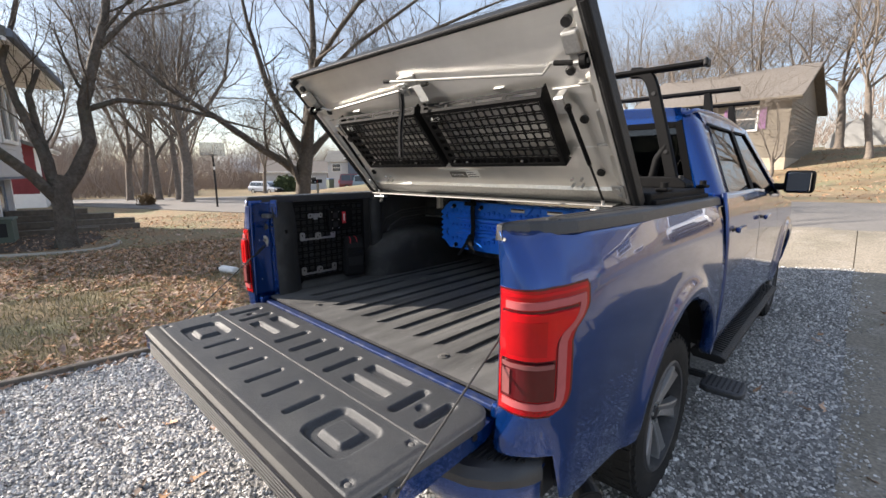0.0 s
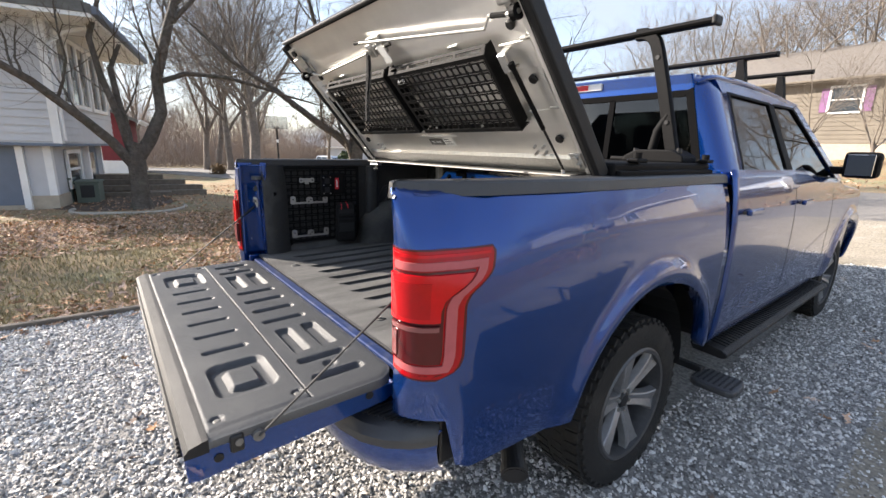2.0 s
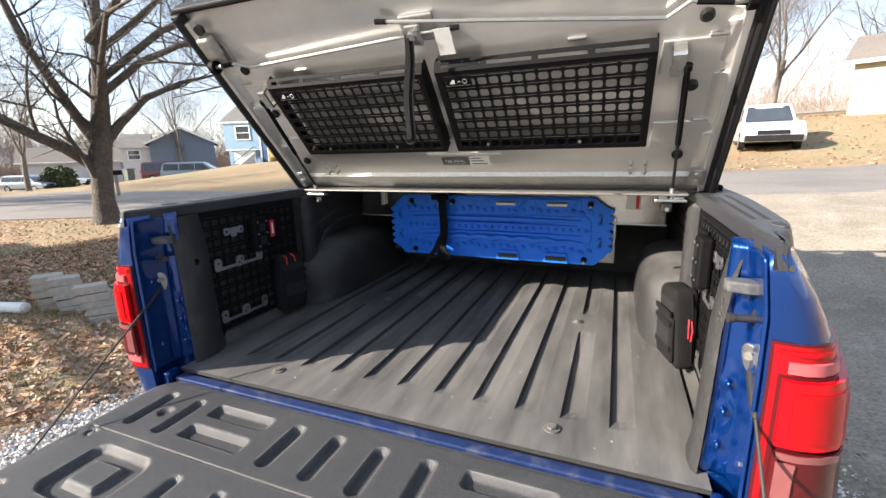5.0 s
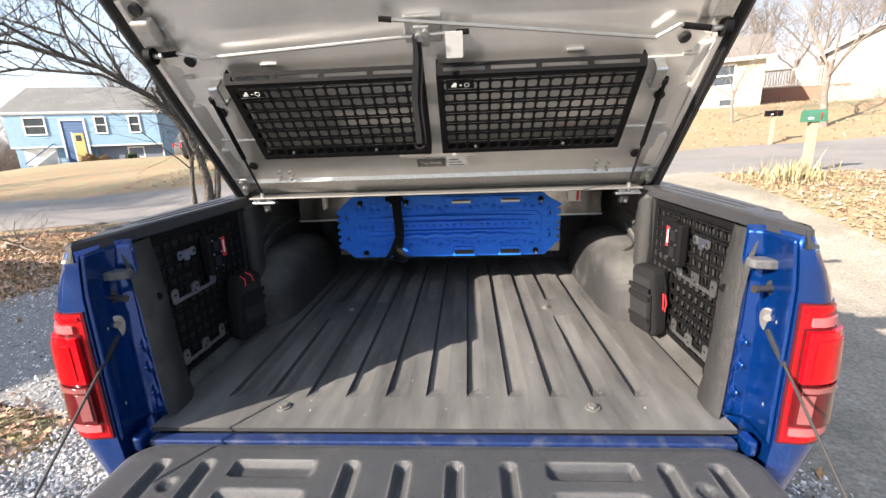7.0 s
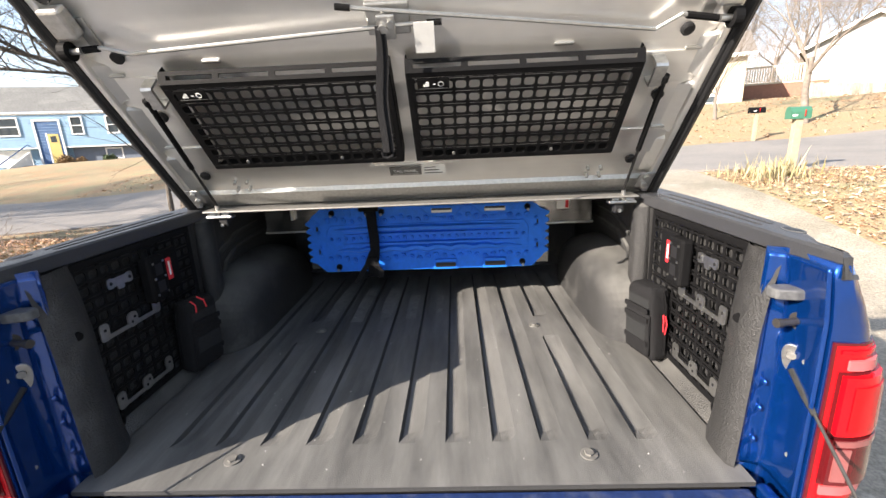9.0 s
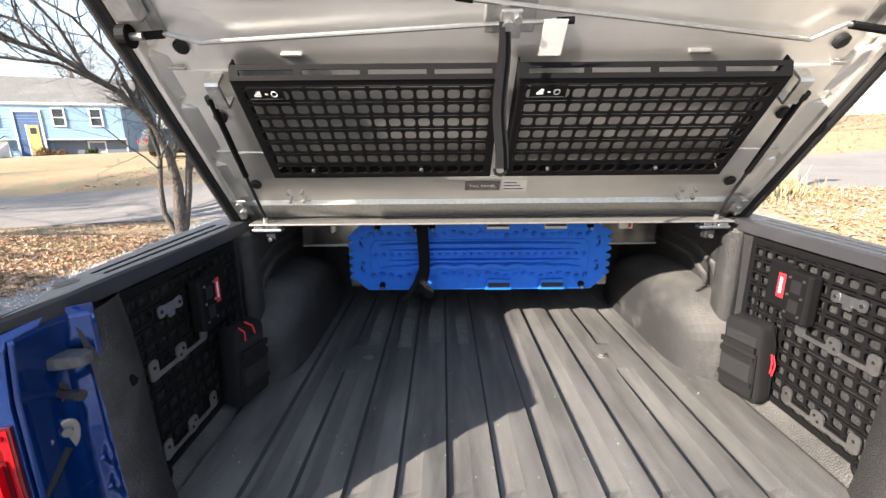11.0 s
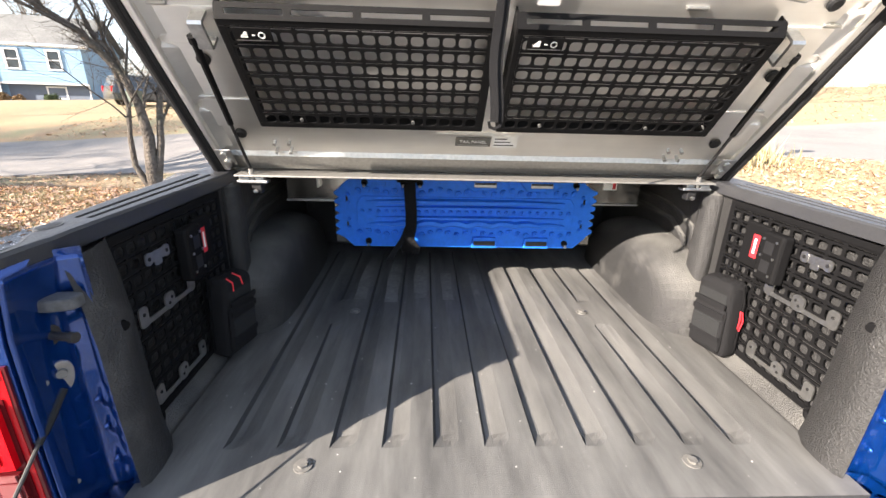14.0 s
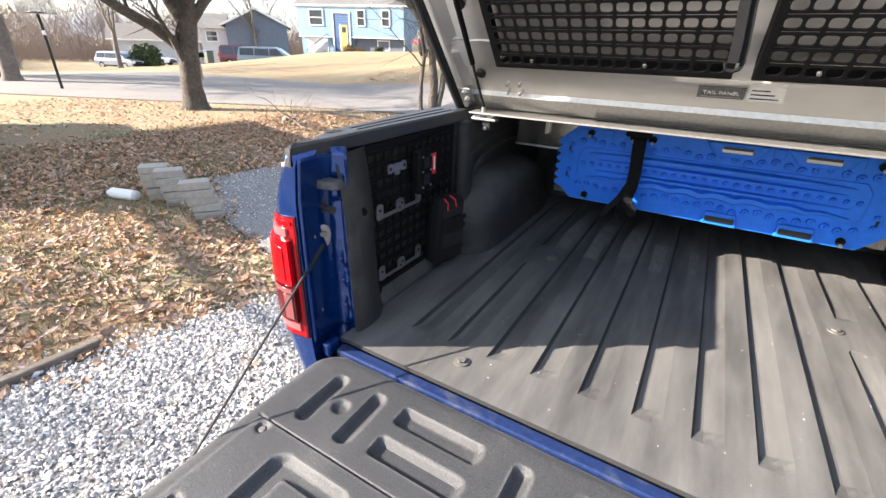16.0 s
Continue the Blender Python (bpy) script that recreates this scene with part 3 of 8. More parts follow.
    tube(bm, [(0.846, 0.046, 1.288), (0.834, 0.044, 1.288)], 0.019, 16)
    tube(bm, [(0.836, 0.045, 1.288), (0.792, 0.038, 1.288)], 0.0078, 12)
    tube(bm, [(0.797, 0.039, 1.288), (0.787, 0.0375, 1.288)], 0.0098, 12)
    part("striker_pin", mirror_x(bm, s), CABLE, truck)
    # hinge bracket at the foot of the post
    part("tailgate_hinge", mirror_x(boxm(0.794, 0.820, -0.018, 0.03, 0.860, 0.906, 0.008), s), PAINT, truck)

# bed floor with pressed grooves
GROOVES = [-0.632 + 0.125 * k for k in range(11)]


def floor_z(x, y):
    """Pressed floor: each groove drops sharply on one side and climbs gently on the other."""
    z = 0.900
    for g in GROOVES:
        d = x - g
        if -0.024 < d < 0.040:
            spans = [(0.185, 0.80), (0.985, 1.62)] if abs(abs(g) - 0.456) < 0.07 else [(0.185, 1.62)]
            for a, b in spans:
                if a < y < b:
                    e = min(y - a, b - y) / 0.05
                    z -= 0.0112 * max(0, min(1, (d + 0.024) / 0.007, (0.040 - d) / 0.040)) * min(1, e)
    return z


fx = sorted({round(g + v, 4) for g in GROOVES for v in (-0.0245, -0.017, 0.0, 0.020, 0.0405)} | {-0.80, -0.74, 0.70, 0.74, 0.80})
fy = sorted({0.036, 0.05, 0.12, 0.184, 0.21, 0.236, 0.30, 0.45, 0.6, 0.78, 0.80, 0.83, 0.9, 0.985, 1.015, 1.1, 1.25, 1.4, 1.55, 1.59, 1.62, 1.66, 1.76})
bm = bmesh.new()
grid_mesh(bm, [[(x, y, floor_z(x, y)) for y in fy] for x in fx])
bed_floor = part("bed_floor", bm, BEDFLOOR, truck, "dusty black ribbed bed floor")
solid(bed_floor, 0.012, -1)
for x in (-0.454, 0.455):
    for y in (0.131, 0.894):
        bm = tubem([(x, y, 0.896), (x, y, 0.9035)], 0.021, 20)
        tube(bm, [(x, y, 0.903), (x, y, 0.909)], 0.012, 6)
        part("bed_bolt", bm, DUSTYSTEEL, bed_floor, "dusty steel bed bolt")
for x, w, y0, y1 in ((-0.452, 0.026, 1.00, 1.40), (-0.322, 0.028, 0.975, 1.42), (-0.198, 0.030, 1.02, 1.43), (-0.080, 0.024, 1.00, 1.30), (0.048, 0.016, 1.05, 1.30)):
    bm = bmesh.new()
    grid_mesh(bm, [[(x + q * w * (1 + 0.10 * math.sin(19 * y + 9 * q)), y, 0.9012) for q in (-1, -0.3, 0.4, 1)] for y in np.linspace(y0, y1, 14)])
    part("dust_strip", bm, DUSTSTRIP, bed_floor, "pale scuffed dusty strip")
part("rear_sill", boxm(-0.785, 0.785, 0.002, 0.036, 0.846, 0.884, 0.004), DUSTYPAINT, truck, "dusty blue painted bed sill")
part("bed_headboard", boxm(-0.85, 0.85, 1.755, 1.785, 0.88, 1.44, 0.004), LINER, truck)
for s in (1, -1):
    # wheel wells: rounded domes
    bm = bmesh.new()
    rows_ = []
    for a in np.linspace(0, math.pi, 33):
        c, d = math.cos(a), math.sin(a)
        yc, zc = 0.485 * (abs(c) ** 0.9) * (1 if c >= 0 else -1), 0.315 * d ** 0.75
        r = []
        for q in np.linspace(0.03, 1, 15):
            u_ = math.sin(q * math.pi / 2) ** 0.42
            r.append((0.685 + 0.170 * (1 - math.cos(q * math.pi / 2)) ** 1.25, 1.175 + yc * u_, 0.885 + zc * u_))
        rows_.append(r)
    vs = grid_mesh(bm, rows_)
    bm.faces.new([r[0] for r in vs])
    part("wheel_well", mirror_x(bm, s), LINER, truck, "scuffed black wheel well hump", smooth=True)

# ---- tail lights: lenses that wrap the rear corner ----
def wrap_patch(s, z0, z1, sa, sb, off, thick, name, material, parent, nz=14, ns=9):
    """A lens over the rear corner between two arc-length edges sa(z), sb(z), standing off the paint."""
    def at(d, z):
        c = rear_curve(z) + [(side_x(z), 0.35)]
        acc, prev = 0.0, c[2]
        for q in c[3:]:
            seg = math.hypot(q[0] - prev[0], q[1] - prev[1])
            if acc + seg >= d:
                f = (d - acc) / seg
                tx, ty = (q[0] - prev[0]) / seg, (q[1] - prev[1]) / seg
                return Vector((prev[0] + f * (q[0] - prev[0]), prev[1] + f * (q[1] - prev[1]), z)), Vector((ty, -tx, 0))
            acc, prev = acc + seg, q
        return Vector((prev[0], prev[1], z)), Vector((1, 0, 0))
    def normal(d, z):
        n = Vector()
        for e in (-0.05, -0.03, -0.015, 0, 0.015, 0.03, 0.05):
            n += at(max(0.0, d + e), z)[1]
        return n.normalized()
    front, back = [], []
    for z in np.linspace(z0, z1, nz):
        a, b = sa(z), sb(z)
        f, k = [], []
        for d in np.linspace(a, b, ns):
            p, n = at(d, z)[0], normal(d, z)
            f.append(p + n * (off + thick))
            k.append(p + n * (off - 0.004))
        front.append(f)
        back.append(k)
    bm = bmesh.new()
    A, B = grid_mesh(bm, front), grid_mesh(bm, back)
    rim_a = [r[0] for r in A] + A[-1][1:] + [r[-1] for r in A[-2::-1]] + A[0][-2:0:-1]
    rim_b = [r[0] for r in B] + B[-1][1:] + [r[-1] for r in B[-2::-1]] + B[0][-2:0:-1]
    for k in range(len(rim_a)):
        j = (k + 1) % len(rim_a)
        bm.faces.new((rim_a[k], rim_a[j], rim_b[j], rim_b[k]))
    return part(name, mirror_x(bm, s), material, parent, smooth=True)


HOOK_Z, HOOK_S = (0.925, 0.935, 0.948, 0.965, 0.99, 1.13, 1.155, 1.195, 1.215, 1.26, 1.275, 1.283), (0.150, 0.190, 0.212, 0.224, 0.230, 0.232, 0.244, 0.302, 0.320, 0.326, 0.323, 0.312)


def hook(z, inset=0.0):
    return interp(z, HOOK_Z, HOOK_S) - inset


for s in (1, -1):
    lamp = wrap_patch(s, 0.925, 1.283, lambda z: 0.0, lambda z: hook(z), 0.003, 0.006, "tail_light", DARKRED, truck, 24, 14)
    lamp["label"] = "red wraparound tail light with dark lower lens"
    wrap_patch(s, 0.931, 1.278, lambda z: 0.005, lambda z: hook(z, 0.009), 0.006, 0.004, "outer_lens", RIMLENS, lamp, 24, 14)
    wrap_patch(s, 1.262, 1.270, lambda z: 0.012, lambda z: hook(z, 0.022), 0.009, 0.004, "bright_rim", REDLENS, lamp, 3, 14)
    wrap_patch(s, 1.230, 1.250, lambda z: 0.026, lambda z: hook(z, 0.030), 0.009, 0.006, "light_guide", CLEARLENS, lamp, 3, 14)
    wrap_patch(s, 0.968, 1.232, lambda z: hook(z, 0.060), lambda z: hook(z, 0.030), 0.009, 0.006, "light_guide", CLEARLENS, lamp, 22, 3)
    wrap_patch(s, 0.950, 0.970, lambda z: 0.020, lambda z: hook(z, 0.031), 0.009, 0.006, "light_guide", CLEARLENS, lamp, 3, 10)
    wrap_patch(s, 0.974, 1.225, lambda z: 0.014, lambda z: hook(z, 0.066), 0.008, 0.004, "inner_bezel", DARKRED, lamp, 20, 10)
    brake = wrap_patch(s, 1.094, 1.219, lambda z: 0.020, lambda z: hook(z, 0.076), 0.010, 0.013, "brake_lens", REDLENS, lamp, 10, 12)
    wrap_patch(s, 1.106, 1.200, lambda z: 0.034, lambda z: 0.128, 0.021, 0.004, "lens_core", REDCORE, brake, 6, 8)
    turn = wrap_patch(s, 0.979, 1.084, lambda z: 0.020, lambda z: 0.156, 0.010, 0.011, "turn_lens", DARKRED, lamp, 8, 10)
    wrap_patch(s, 1.070, 1.082, lambda z: 0.024, lambda z: 0.152, 0.020, 0.004, "lens_edge", DIMLENS, turn, 2, 10)
    wrap_patch(s, 0.990, 1.064, lambda z: 0.026, lambda z: 0.050, 0.020, 0.004, "reverse_lens", DIMLENS, turn, 6, 4)

# ---- tailgate, lowered: inner liner upwards ----
gate = new("tailgate")
gate.parent = truck
gate["label"] = "lowered tailgate with scuffed black moulded liner"
GX, G0, G1 = 0.803, -0.006, -0.565


def slot_depth(x, y, x0, x1, y0, y1, r, depth):
    """Depth of a pressed pocket with soft walls."""
    dx = max(x0 - x, 0, x - x1)
    dy = max(y0 - y, 0, y - y1)
    if dx or dy:
        return 0.0
    e = min(x - x0, x1 - x, y - y0, y1 - y)
    cx, cy = min(x - x0, x1 - x), min(y - y0, y1 - y)
    if cx < r and cy < r:
        e = r - math.hypot(r - cx, r - cy)
    return depth * max(0.0, min(1.0, e / 0.012))


POCKETS = [(x - 0.021, x + 0.021, -0.225, -0.062, 0.020) for x in (-0.195, -0.065, 0.065, 0.195, -0.57, -0.69, 0.57, 0.69)]
POCKETS += [(a, b, y0, y1, 0.014) for a, b in ((-0.50, -0.285), (0.285, 0.50)) for y0, y1 in ((-0.118, -0.062), (-0.212, -0.156))]
POCKETS += [(x - 0.016, x + 0.016, -0.455, -0.315, 0.016) for x in (-0.345, -0.205, -0.07, 0.07, 0.205, 0.345)]
POCKETS += [(a, b, -0.465, -0.300, 0.04) for a, b in ((-0.655, -0.445), (0.445, 0.655))]
ISLES = [(a, b, -0.428, -0.336, 0.016) for a, b in ((-0.608, -0.492), (0.492, 0.608))]
DIMPLES = [(x, -0.145, 0.022) for x in (-0.63, 0.63)] + [(s * x, y, 0.016) for s in (1, -1) for x, y in ((0.735, -0.285), (0.735, -0.485))]


def gate_z(x, y):
    z = 0.868 + 0.012 * min(1, max(0, (y + 0.60) / 0.55))
    p = max((slot_depth(x, y, *k, 0.016) for k in POCKETS), default=0)
    i = max((slot_depth(x, y, *k, 0.015) for k in ISLES), default=0)
    d = max((0.009 * max(0, min(1, (r - math.hypot(x - a, y - b)) / 0.008)) for a, b, r in DIMPLES), default=0)
    seam = 0.006 if abs(y + 0.262) < 0.004 and abs(x) < 0.772 else 0.0
    raise_ = 0.004 if -0.515 < y < -0.266 and abs(x) < 0.77 else 0.0
    edge = min(GX - abs(x), G0 + 0.004 - y)
    return z - max(p - i, d, seam) + raise_ - (0.005 * (1 - max(0, edge) / 0.022) ** 2 if edge < 0.022 else 0)


gx = sorted(set(np.round(np.concatenate([np.linspace(-GX, GX, 250), [-GX + 0.006, GX - 0.006]]), 4)))
gy = np.round(np.concatenate([np.linspace(G0 + 0.004, -0.515, 96)]), 4)
bm = bmesh.new()
def gate_xy(x, y):
    """Round the liner's corners at the hinge."""
    r, cx, cy = 0.075, GX - 0.075, G0 + 0.004 - 0.075
    dx, dy = abs(x) - cx, y - cy
    if dx > 0 and dy > 0:
        f = max(dx, dy) / math.hypot(dx, dy)
        return math.copysign(cx + dx * f, x), cy + dy * f
    return x, y


def gate_pt(x, y):
    return (*gate_xy(x, y), gate_z(x, y))


rows_ = [[gate_pt(x, y) for y in gy] for x in gx]
rows_ = [[(r[0][0], r[0][1], 0.846)] + r for r in rows_]
rows_ = [[(x, y, 0.846) for x, y, z in rows_[0]]] + rows_ + [[(x, y, 0.846) for x, y, z in rows_[-1]]]
grid_mesh(bm, rows_)
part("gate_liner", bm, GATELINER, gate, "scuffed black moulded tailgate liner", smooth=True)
for s in (1, -1):
    for y in (-0.285, -0.485):
        z = gate_z(0.735 * s, y)
        bm = tubem([(0.735 * s, y, z), (0.735 * s, y, z + 0.003), (0.735 * s, y, z + 0.005)], [0.010, 0.010, 0.006], 14)
        part("liner_screw", bm, DUSTYSTEEL, gate, "dusty steel liner screw")
bm = prismm([(-0.515, 0.872), (-0.528, 0.870), (-0.556, 0.862), (-0.566, 0.850), (-0.566, 0.838), (-0.515, 0.838)], 0, -GX, GX)
part("gate_top_cap", bm, BLACKPLASTIC, gate, "grey-black plastic top moulding")
bm = bmesh.new()
for k in range(5):
    box(bm, -0.70, 0.70, -0.5725, -0.562, 0.836 - 0.012 * k - 0.008, 0.836 - 0.012 * k, 0.002, 1)
part("cap_ribs", bm, BLACKPLASTIC, gate)
bm = prismm([(G0 + 0.006, 0.848), (G0 + 0.006, 0.815), (-0.05, 0.795), (-0.30, 0.782), (-0.54, 0.770), (-0.563, 0.775), (-0.566, 0.838), (-0.50, 0.846)], 0, -GX + 0.002, GX - 0.002, 0.004)
part("gate_shell", bm, PAINT, gate)
for s in (1, -1):
    def gp(name, bm_, m_, label=""):
        return part(name, mirror_x(bm_, s), m_, gate, label)
    gp("cable_bolt", tubem([(0.798, -0.408, 0.842), (0.815, -0.408, 0.842)], 0.014, 14), DUSTYSTEEL)
    gp("gate_latch", boxm(0.782, 0.810, -0.472, -0.440, 0.815, 0.862, 0.006), RIMDARK, "dark steel rotary latch")
    gp("latch_claw", tubem([(0.800, -0.452, 0.842), (0.812, -0.452, 0.842)], 0.010, 8), DUSTYSTEEL)
    gp("rubber_plug", tubem([(0.798, -0.497, 0.815), (0.804, -0.497, 0.815)], 0.011, 12), BLACKPLASTIC)
    gp("rubber_plug", tubem([(0.798, -0.10, 0.835), (0.804, -0.10, 0.835)], 0.012, 12), BLACKPLASTIC)
    # support cable with flat eye and plastic sleeve
    c0, c1 = Vector((0.836, 0.034, 1.178)), Vector((0.818, -0.408, 0.845))
    cable = part("tailgate_cable", mirror_x(tubem([c0 + (c1 - c0) * f for f in (0.06, 0.5, 1.0)], 0.0032, 8), s), CABLE, truck, "thin black tailgate support cable")
    eye = bmesh.new()
    prism(eye, [((0.018 + 0.005 * math.sin(a)) * math.cos(a), 0.034 * math.sin(a)) for a in np.linspace(0, 2 * math.pi, 18, endpoint=False)], 1, -0.003, 0.003, 0.0015)
    bmesh.ops.transform(eye, matrix=Matrix.Translation((0.836, 0.046, 1.204)) @ Matrix.Rotation(radians(-50), 4, "Z") @ Matrix.Rotation(radians(12), 4, "X") @ Matrix.Diagonal((0.92, 1, 1.05, 1)), verts=eye.verts)
    part("cable_eye", mirror_x(eye, s), STEEL, cable, "flat zinc cable eye")
    part("eye_bolt", mirror_x(tubem([(0.846, 0.058, 1.214), (0.828, 0.036, 1.214)], 0.0085, 12), s), DUSTYSTEEL, cable)
    part("cable_sleeve", mirror_x(tubem([c0 + (c1 - c0) * f for f in (-0.01, 0.10, 0.16)], [0.008, 0.0085, 0.006], 8), s), BLACKPLASTIC, cable)

# ---- rear bumper and exhaust ----
bumper = new("rear_bumper")
bumper.parent = truck
for s in (1, -1):
    bm = bmesh.new()
    rows_ = []
    for x, y0, y1 in ((0.30, -0.152, 0.0), (0.60, -0.152, 0.0), (0.72, -0.144, 0.01), (0.80, -0.118, 0.02), (0.862, -0.076, 0.03), (0.905, -0.024, 0.035), (0.928, 0.020, 0.040), (0.936, 0.052, 0.056)):
        rows_.append([(x, y1, 0.725), (x, y0 + 0.02, 0.728), (x, y0, 0.715), (x, y0 - 0.004, 0.66), (x - 0.008, y0 + 0.012, 0.60), (x - 0.02, y0 + 0.045, 0.565), (x - 0.04, y1, 0.560)])
    grid_mesh(bm, rows_)
    part("bumper_end", mirror_x(bm, s), PAINT, bumper, "body-coloured bumper corner", smooth=True)
    bm = bmesh.new()
    rows_ = []
    for x, y0, y1 in ((0.50, -0.158, -0.02), (0.70, -0.152, 0.0), (0.797, -0.125, 0.02), (0.862, -0.082, 0.03), (0.908, -0.028, 0.035), (0.932, 0.018, 0.040), (0.940, 0.050, 0.056)):
        rows_.append([(x + 0.003, y0 - 0.003, 0.690), (x + 0.003, y0 - 0.004, 0.716), (x - 0.010, y0 + 0.012, 0.742), (x - 0.030, (y0 + y1) / 2, 0.752), (x - 0.05, y1, 0.754)])
    vs = grid_mesh(bm, rows_)
    pad = part("step_pad", mirror_x(bm, s), CAPPLASTIC, bumper, "worn grey-black bumper step pad", smooth=True)
    bm = bmesh.new()
    for k in range(19):
        x = 0.62 + 0.0165 * k
        box(bm, x - 0.02, x - 0.012, interp(x, (0.6, 0.76, 0.86, 0.93), (-0.120, -0.105, -0.045, 0.015)), 0.015, 0.748, 0.7555, 0.002, 1)
    part("tread_rib", mirror_x(bm, s), BLACKPLASTIC, pad)
# Dark block behind the bumper corner stands in for the shade in the gap.
for s in (1, -1):
    part("dark_gap_block", mirror_x(boxm(0.70, 0.930, 0.062, 0.26, 0.600, 0.83, 0.01), s), RIMDARK, bumper)
part("bumper_centre", boxm(-0.32, 0.32, -0.145, 0.0, 0.56, 0.722, 0.02), PAINT, bumper)
bm = tubem([(0.66, 0.68, 0.52), (0.76, 0.56, 0.475), (0.930, 0.415, 0.400)], 0.044, 20)
tube(bm, [(0.915, 0.428, 0.407), (0.938, 0.408, 0.397)], 0.050, 20)
tube(bm, [(0.936, 0.4095, 0.3975), (0.9395, 0.4065, 0.396)], 0.040, 20)
part("exhaust_tip", bm, RIMDARK, truck, "black round exhaust tip", smooth=False)
bm = boxm(-0.55, -0.42, -0.05, 5.3, 0.50, 0.62)
box(bm, 0.42, 0.55, -0.05, 5.3, 0.50, 0.62)
box(bm, -0.78, 0.78, 0.0, 1.78, 0.80, 0.868)
box(bm, -0.70, 0.70, 1.10, 1.22, 0.36, 0.46)
part("chassis", bm, RIMDARK, truck)

# ---- wheels ----
def wheel(s, y):
    """Off-road tyre on a six-spoke alloy."""
    hub = new("wheel")
    hub.parent = truck
    hub.matrix_world = pose(0.842 * s, y, 0.408, 0, 0, 0 if s > 0 else 180)
    n = 60
    prof = [(-0.125, 0.270), (-0.135, 0.330), (-0.125, 0.385), (-0.095, 0.404), (0.0, 0.409), (0.095, 0.404), (0.125, 0.385), (0.137, 0.330), (0.128, 0.285), (0.118, 0.268)]
    bm = bmesh.new()
    rr = [[(x, r * math.cos(a), r * math.sin(a)) for x, r in prof] for a in np.linspace(0, 2 * math.pi, n + 1)]
    grid_mesh(bm, rr)
    bmesh.ops.remove_doubles(bm, verts=bm.verts, dist=1e-5)
    tyre = part("tyre", bm, RUBBER, hub, "dusty black all-terrain tyre", smooth=True)
    bm = bmesh.new()
    for k in range(46):
        a = 2 * math.pi * k / 46
        for x0, x1, da in ((0.05, 0.112, 0.0), (-0.112, -0.05, 0.03), (-0.03, 0.03, 0.06)):
            box(bm, x0, x1, -0.020, 0.020, 0.396, 0.4110, 0.0, m=Matrix.Rotation(a + da, 4, "X") @ Matrix.Rotation(0.15 if x0 > 0 else -0.15, 4, "Z"))
        box(bm, 0.116, 0.1265, -0.012, 0.012, 0.380, 0.396, 0.0, m=Matrix.Rotation(a, 4, "X"))
    part("tread", bm, RUBBER, tyre)
    bm = bmesh.new()
    barrel = [(0.122, 0.276), (0.130, 0.266), (0.126, 0.252), (0.060, 0.242), (-0.10, 0.236), (-0.12, 0.27)]
    grid_mesh(bm, [[(x, r * math.cos(a), r * math.sin(a)) for x, r in barrel] for a in np.linspace(0, 2 * math.pi, 49)])
    rim = part("rim", bm, RIMEDGE, hub, "grey machined six-spoke alloy rim", smooth=True)
    for k in range(6):
        a = 2 * math.pi * k / 6 + 0.26
        bm = bmesh.new()
        m = Matrix.Rotation(a, 4, "X")
        rows_ = []
        for r, w, x in ((0.040, 0.030, 0.080), (0.10, 0.029, 0.092), (0.17, 0.035, 0.106), (0.225, 0.046, 0.114), (0.256, 0.060, 0.116)):
            rows_.append([(x - 0.035, -w - 0.008, r), (x - 0.004, -w, r), (x, -w + 0.006, r), (x - 0.010, 0, r), (x, w - 0.006, r), (x - 0.004, w, r), (x - 0.035, w + 0.008, r)])
        grid_mesh(bm, rows_)
        bmesh.ops.transform(bm, matrix=m, verts=bm.verts)
        part("spoke", bm, RIM, rim)
        part("lug_nut", tubem([(0.060, 0.052 * math.cos(a + 0.5), 0.052 * math.sin(a + 0.5)), (0.088, 0.052 * math.cos(a + 0.5), 0.052 * math.sin(a + 0.5))], 0.010, 6), STEEL, rim)
    part("hub_cap", tubem([(0.02, 0, 0), (0.080, 0, 0), (0.086, 0, 0)], [0.07, 0.036, 0.030], 20), RIMDARK, rim)
    # Disc and backing are near-black to put shade into the gaps between spokes.
    part("brake_disc", tubem([(0.0, 0, 0), (0.012, 0, 0)], 0.16, 28), RIMDARK, hub)
    part("dark_backing", tubem([(-0.11, 0, 0), (-0.02, 0, 0)], 0.235, 28), RIMDARK, hub)
    return hub


for s in (1, -1):
    for y in (1.175, 4.86):
        wheel(s, y)

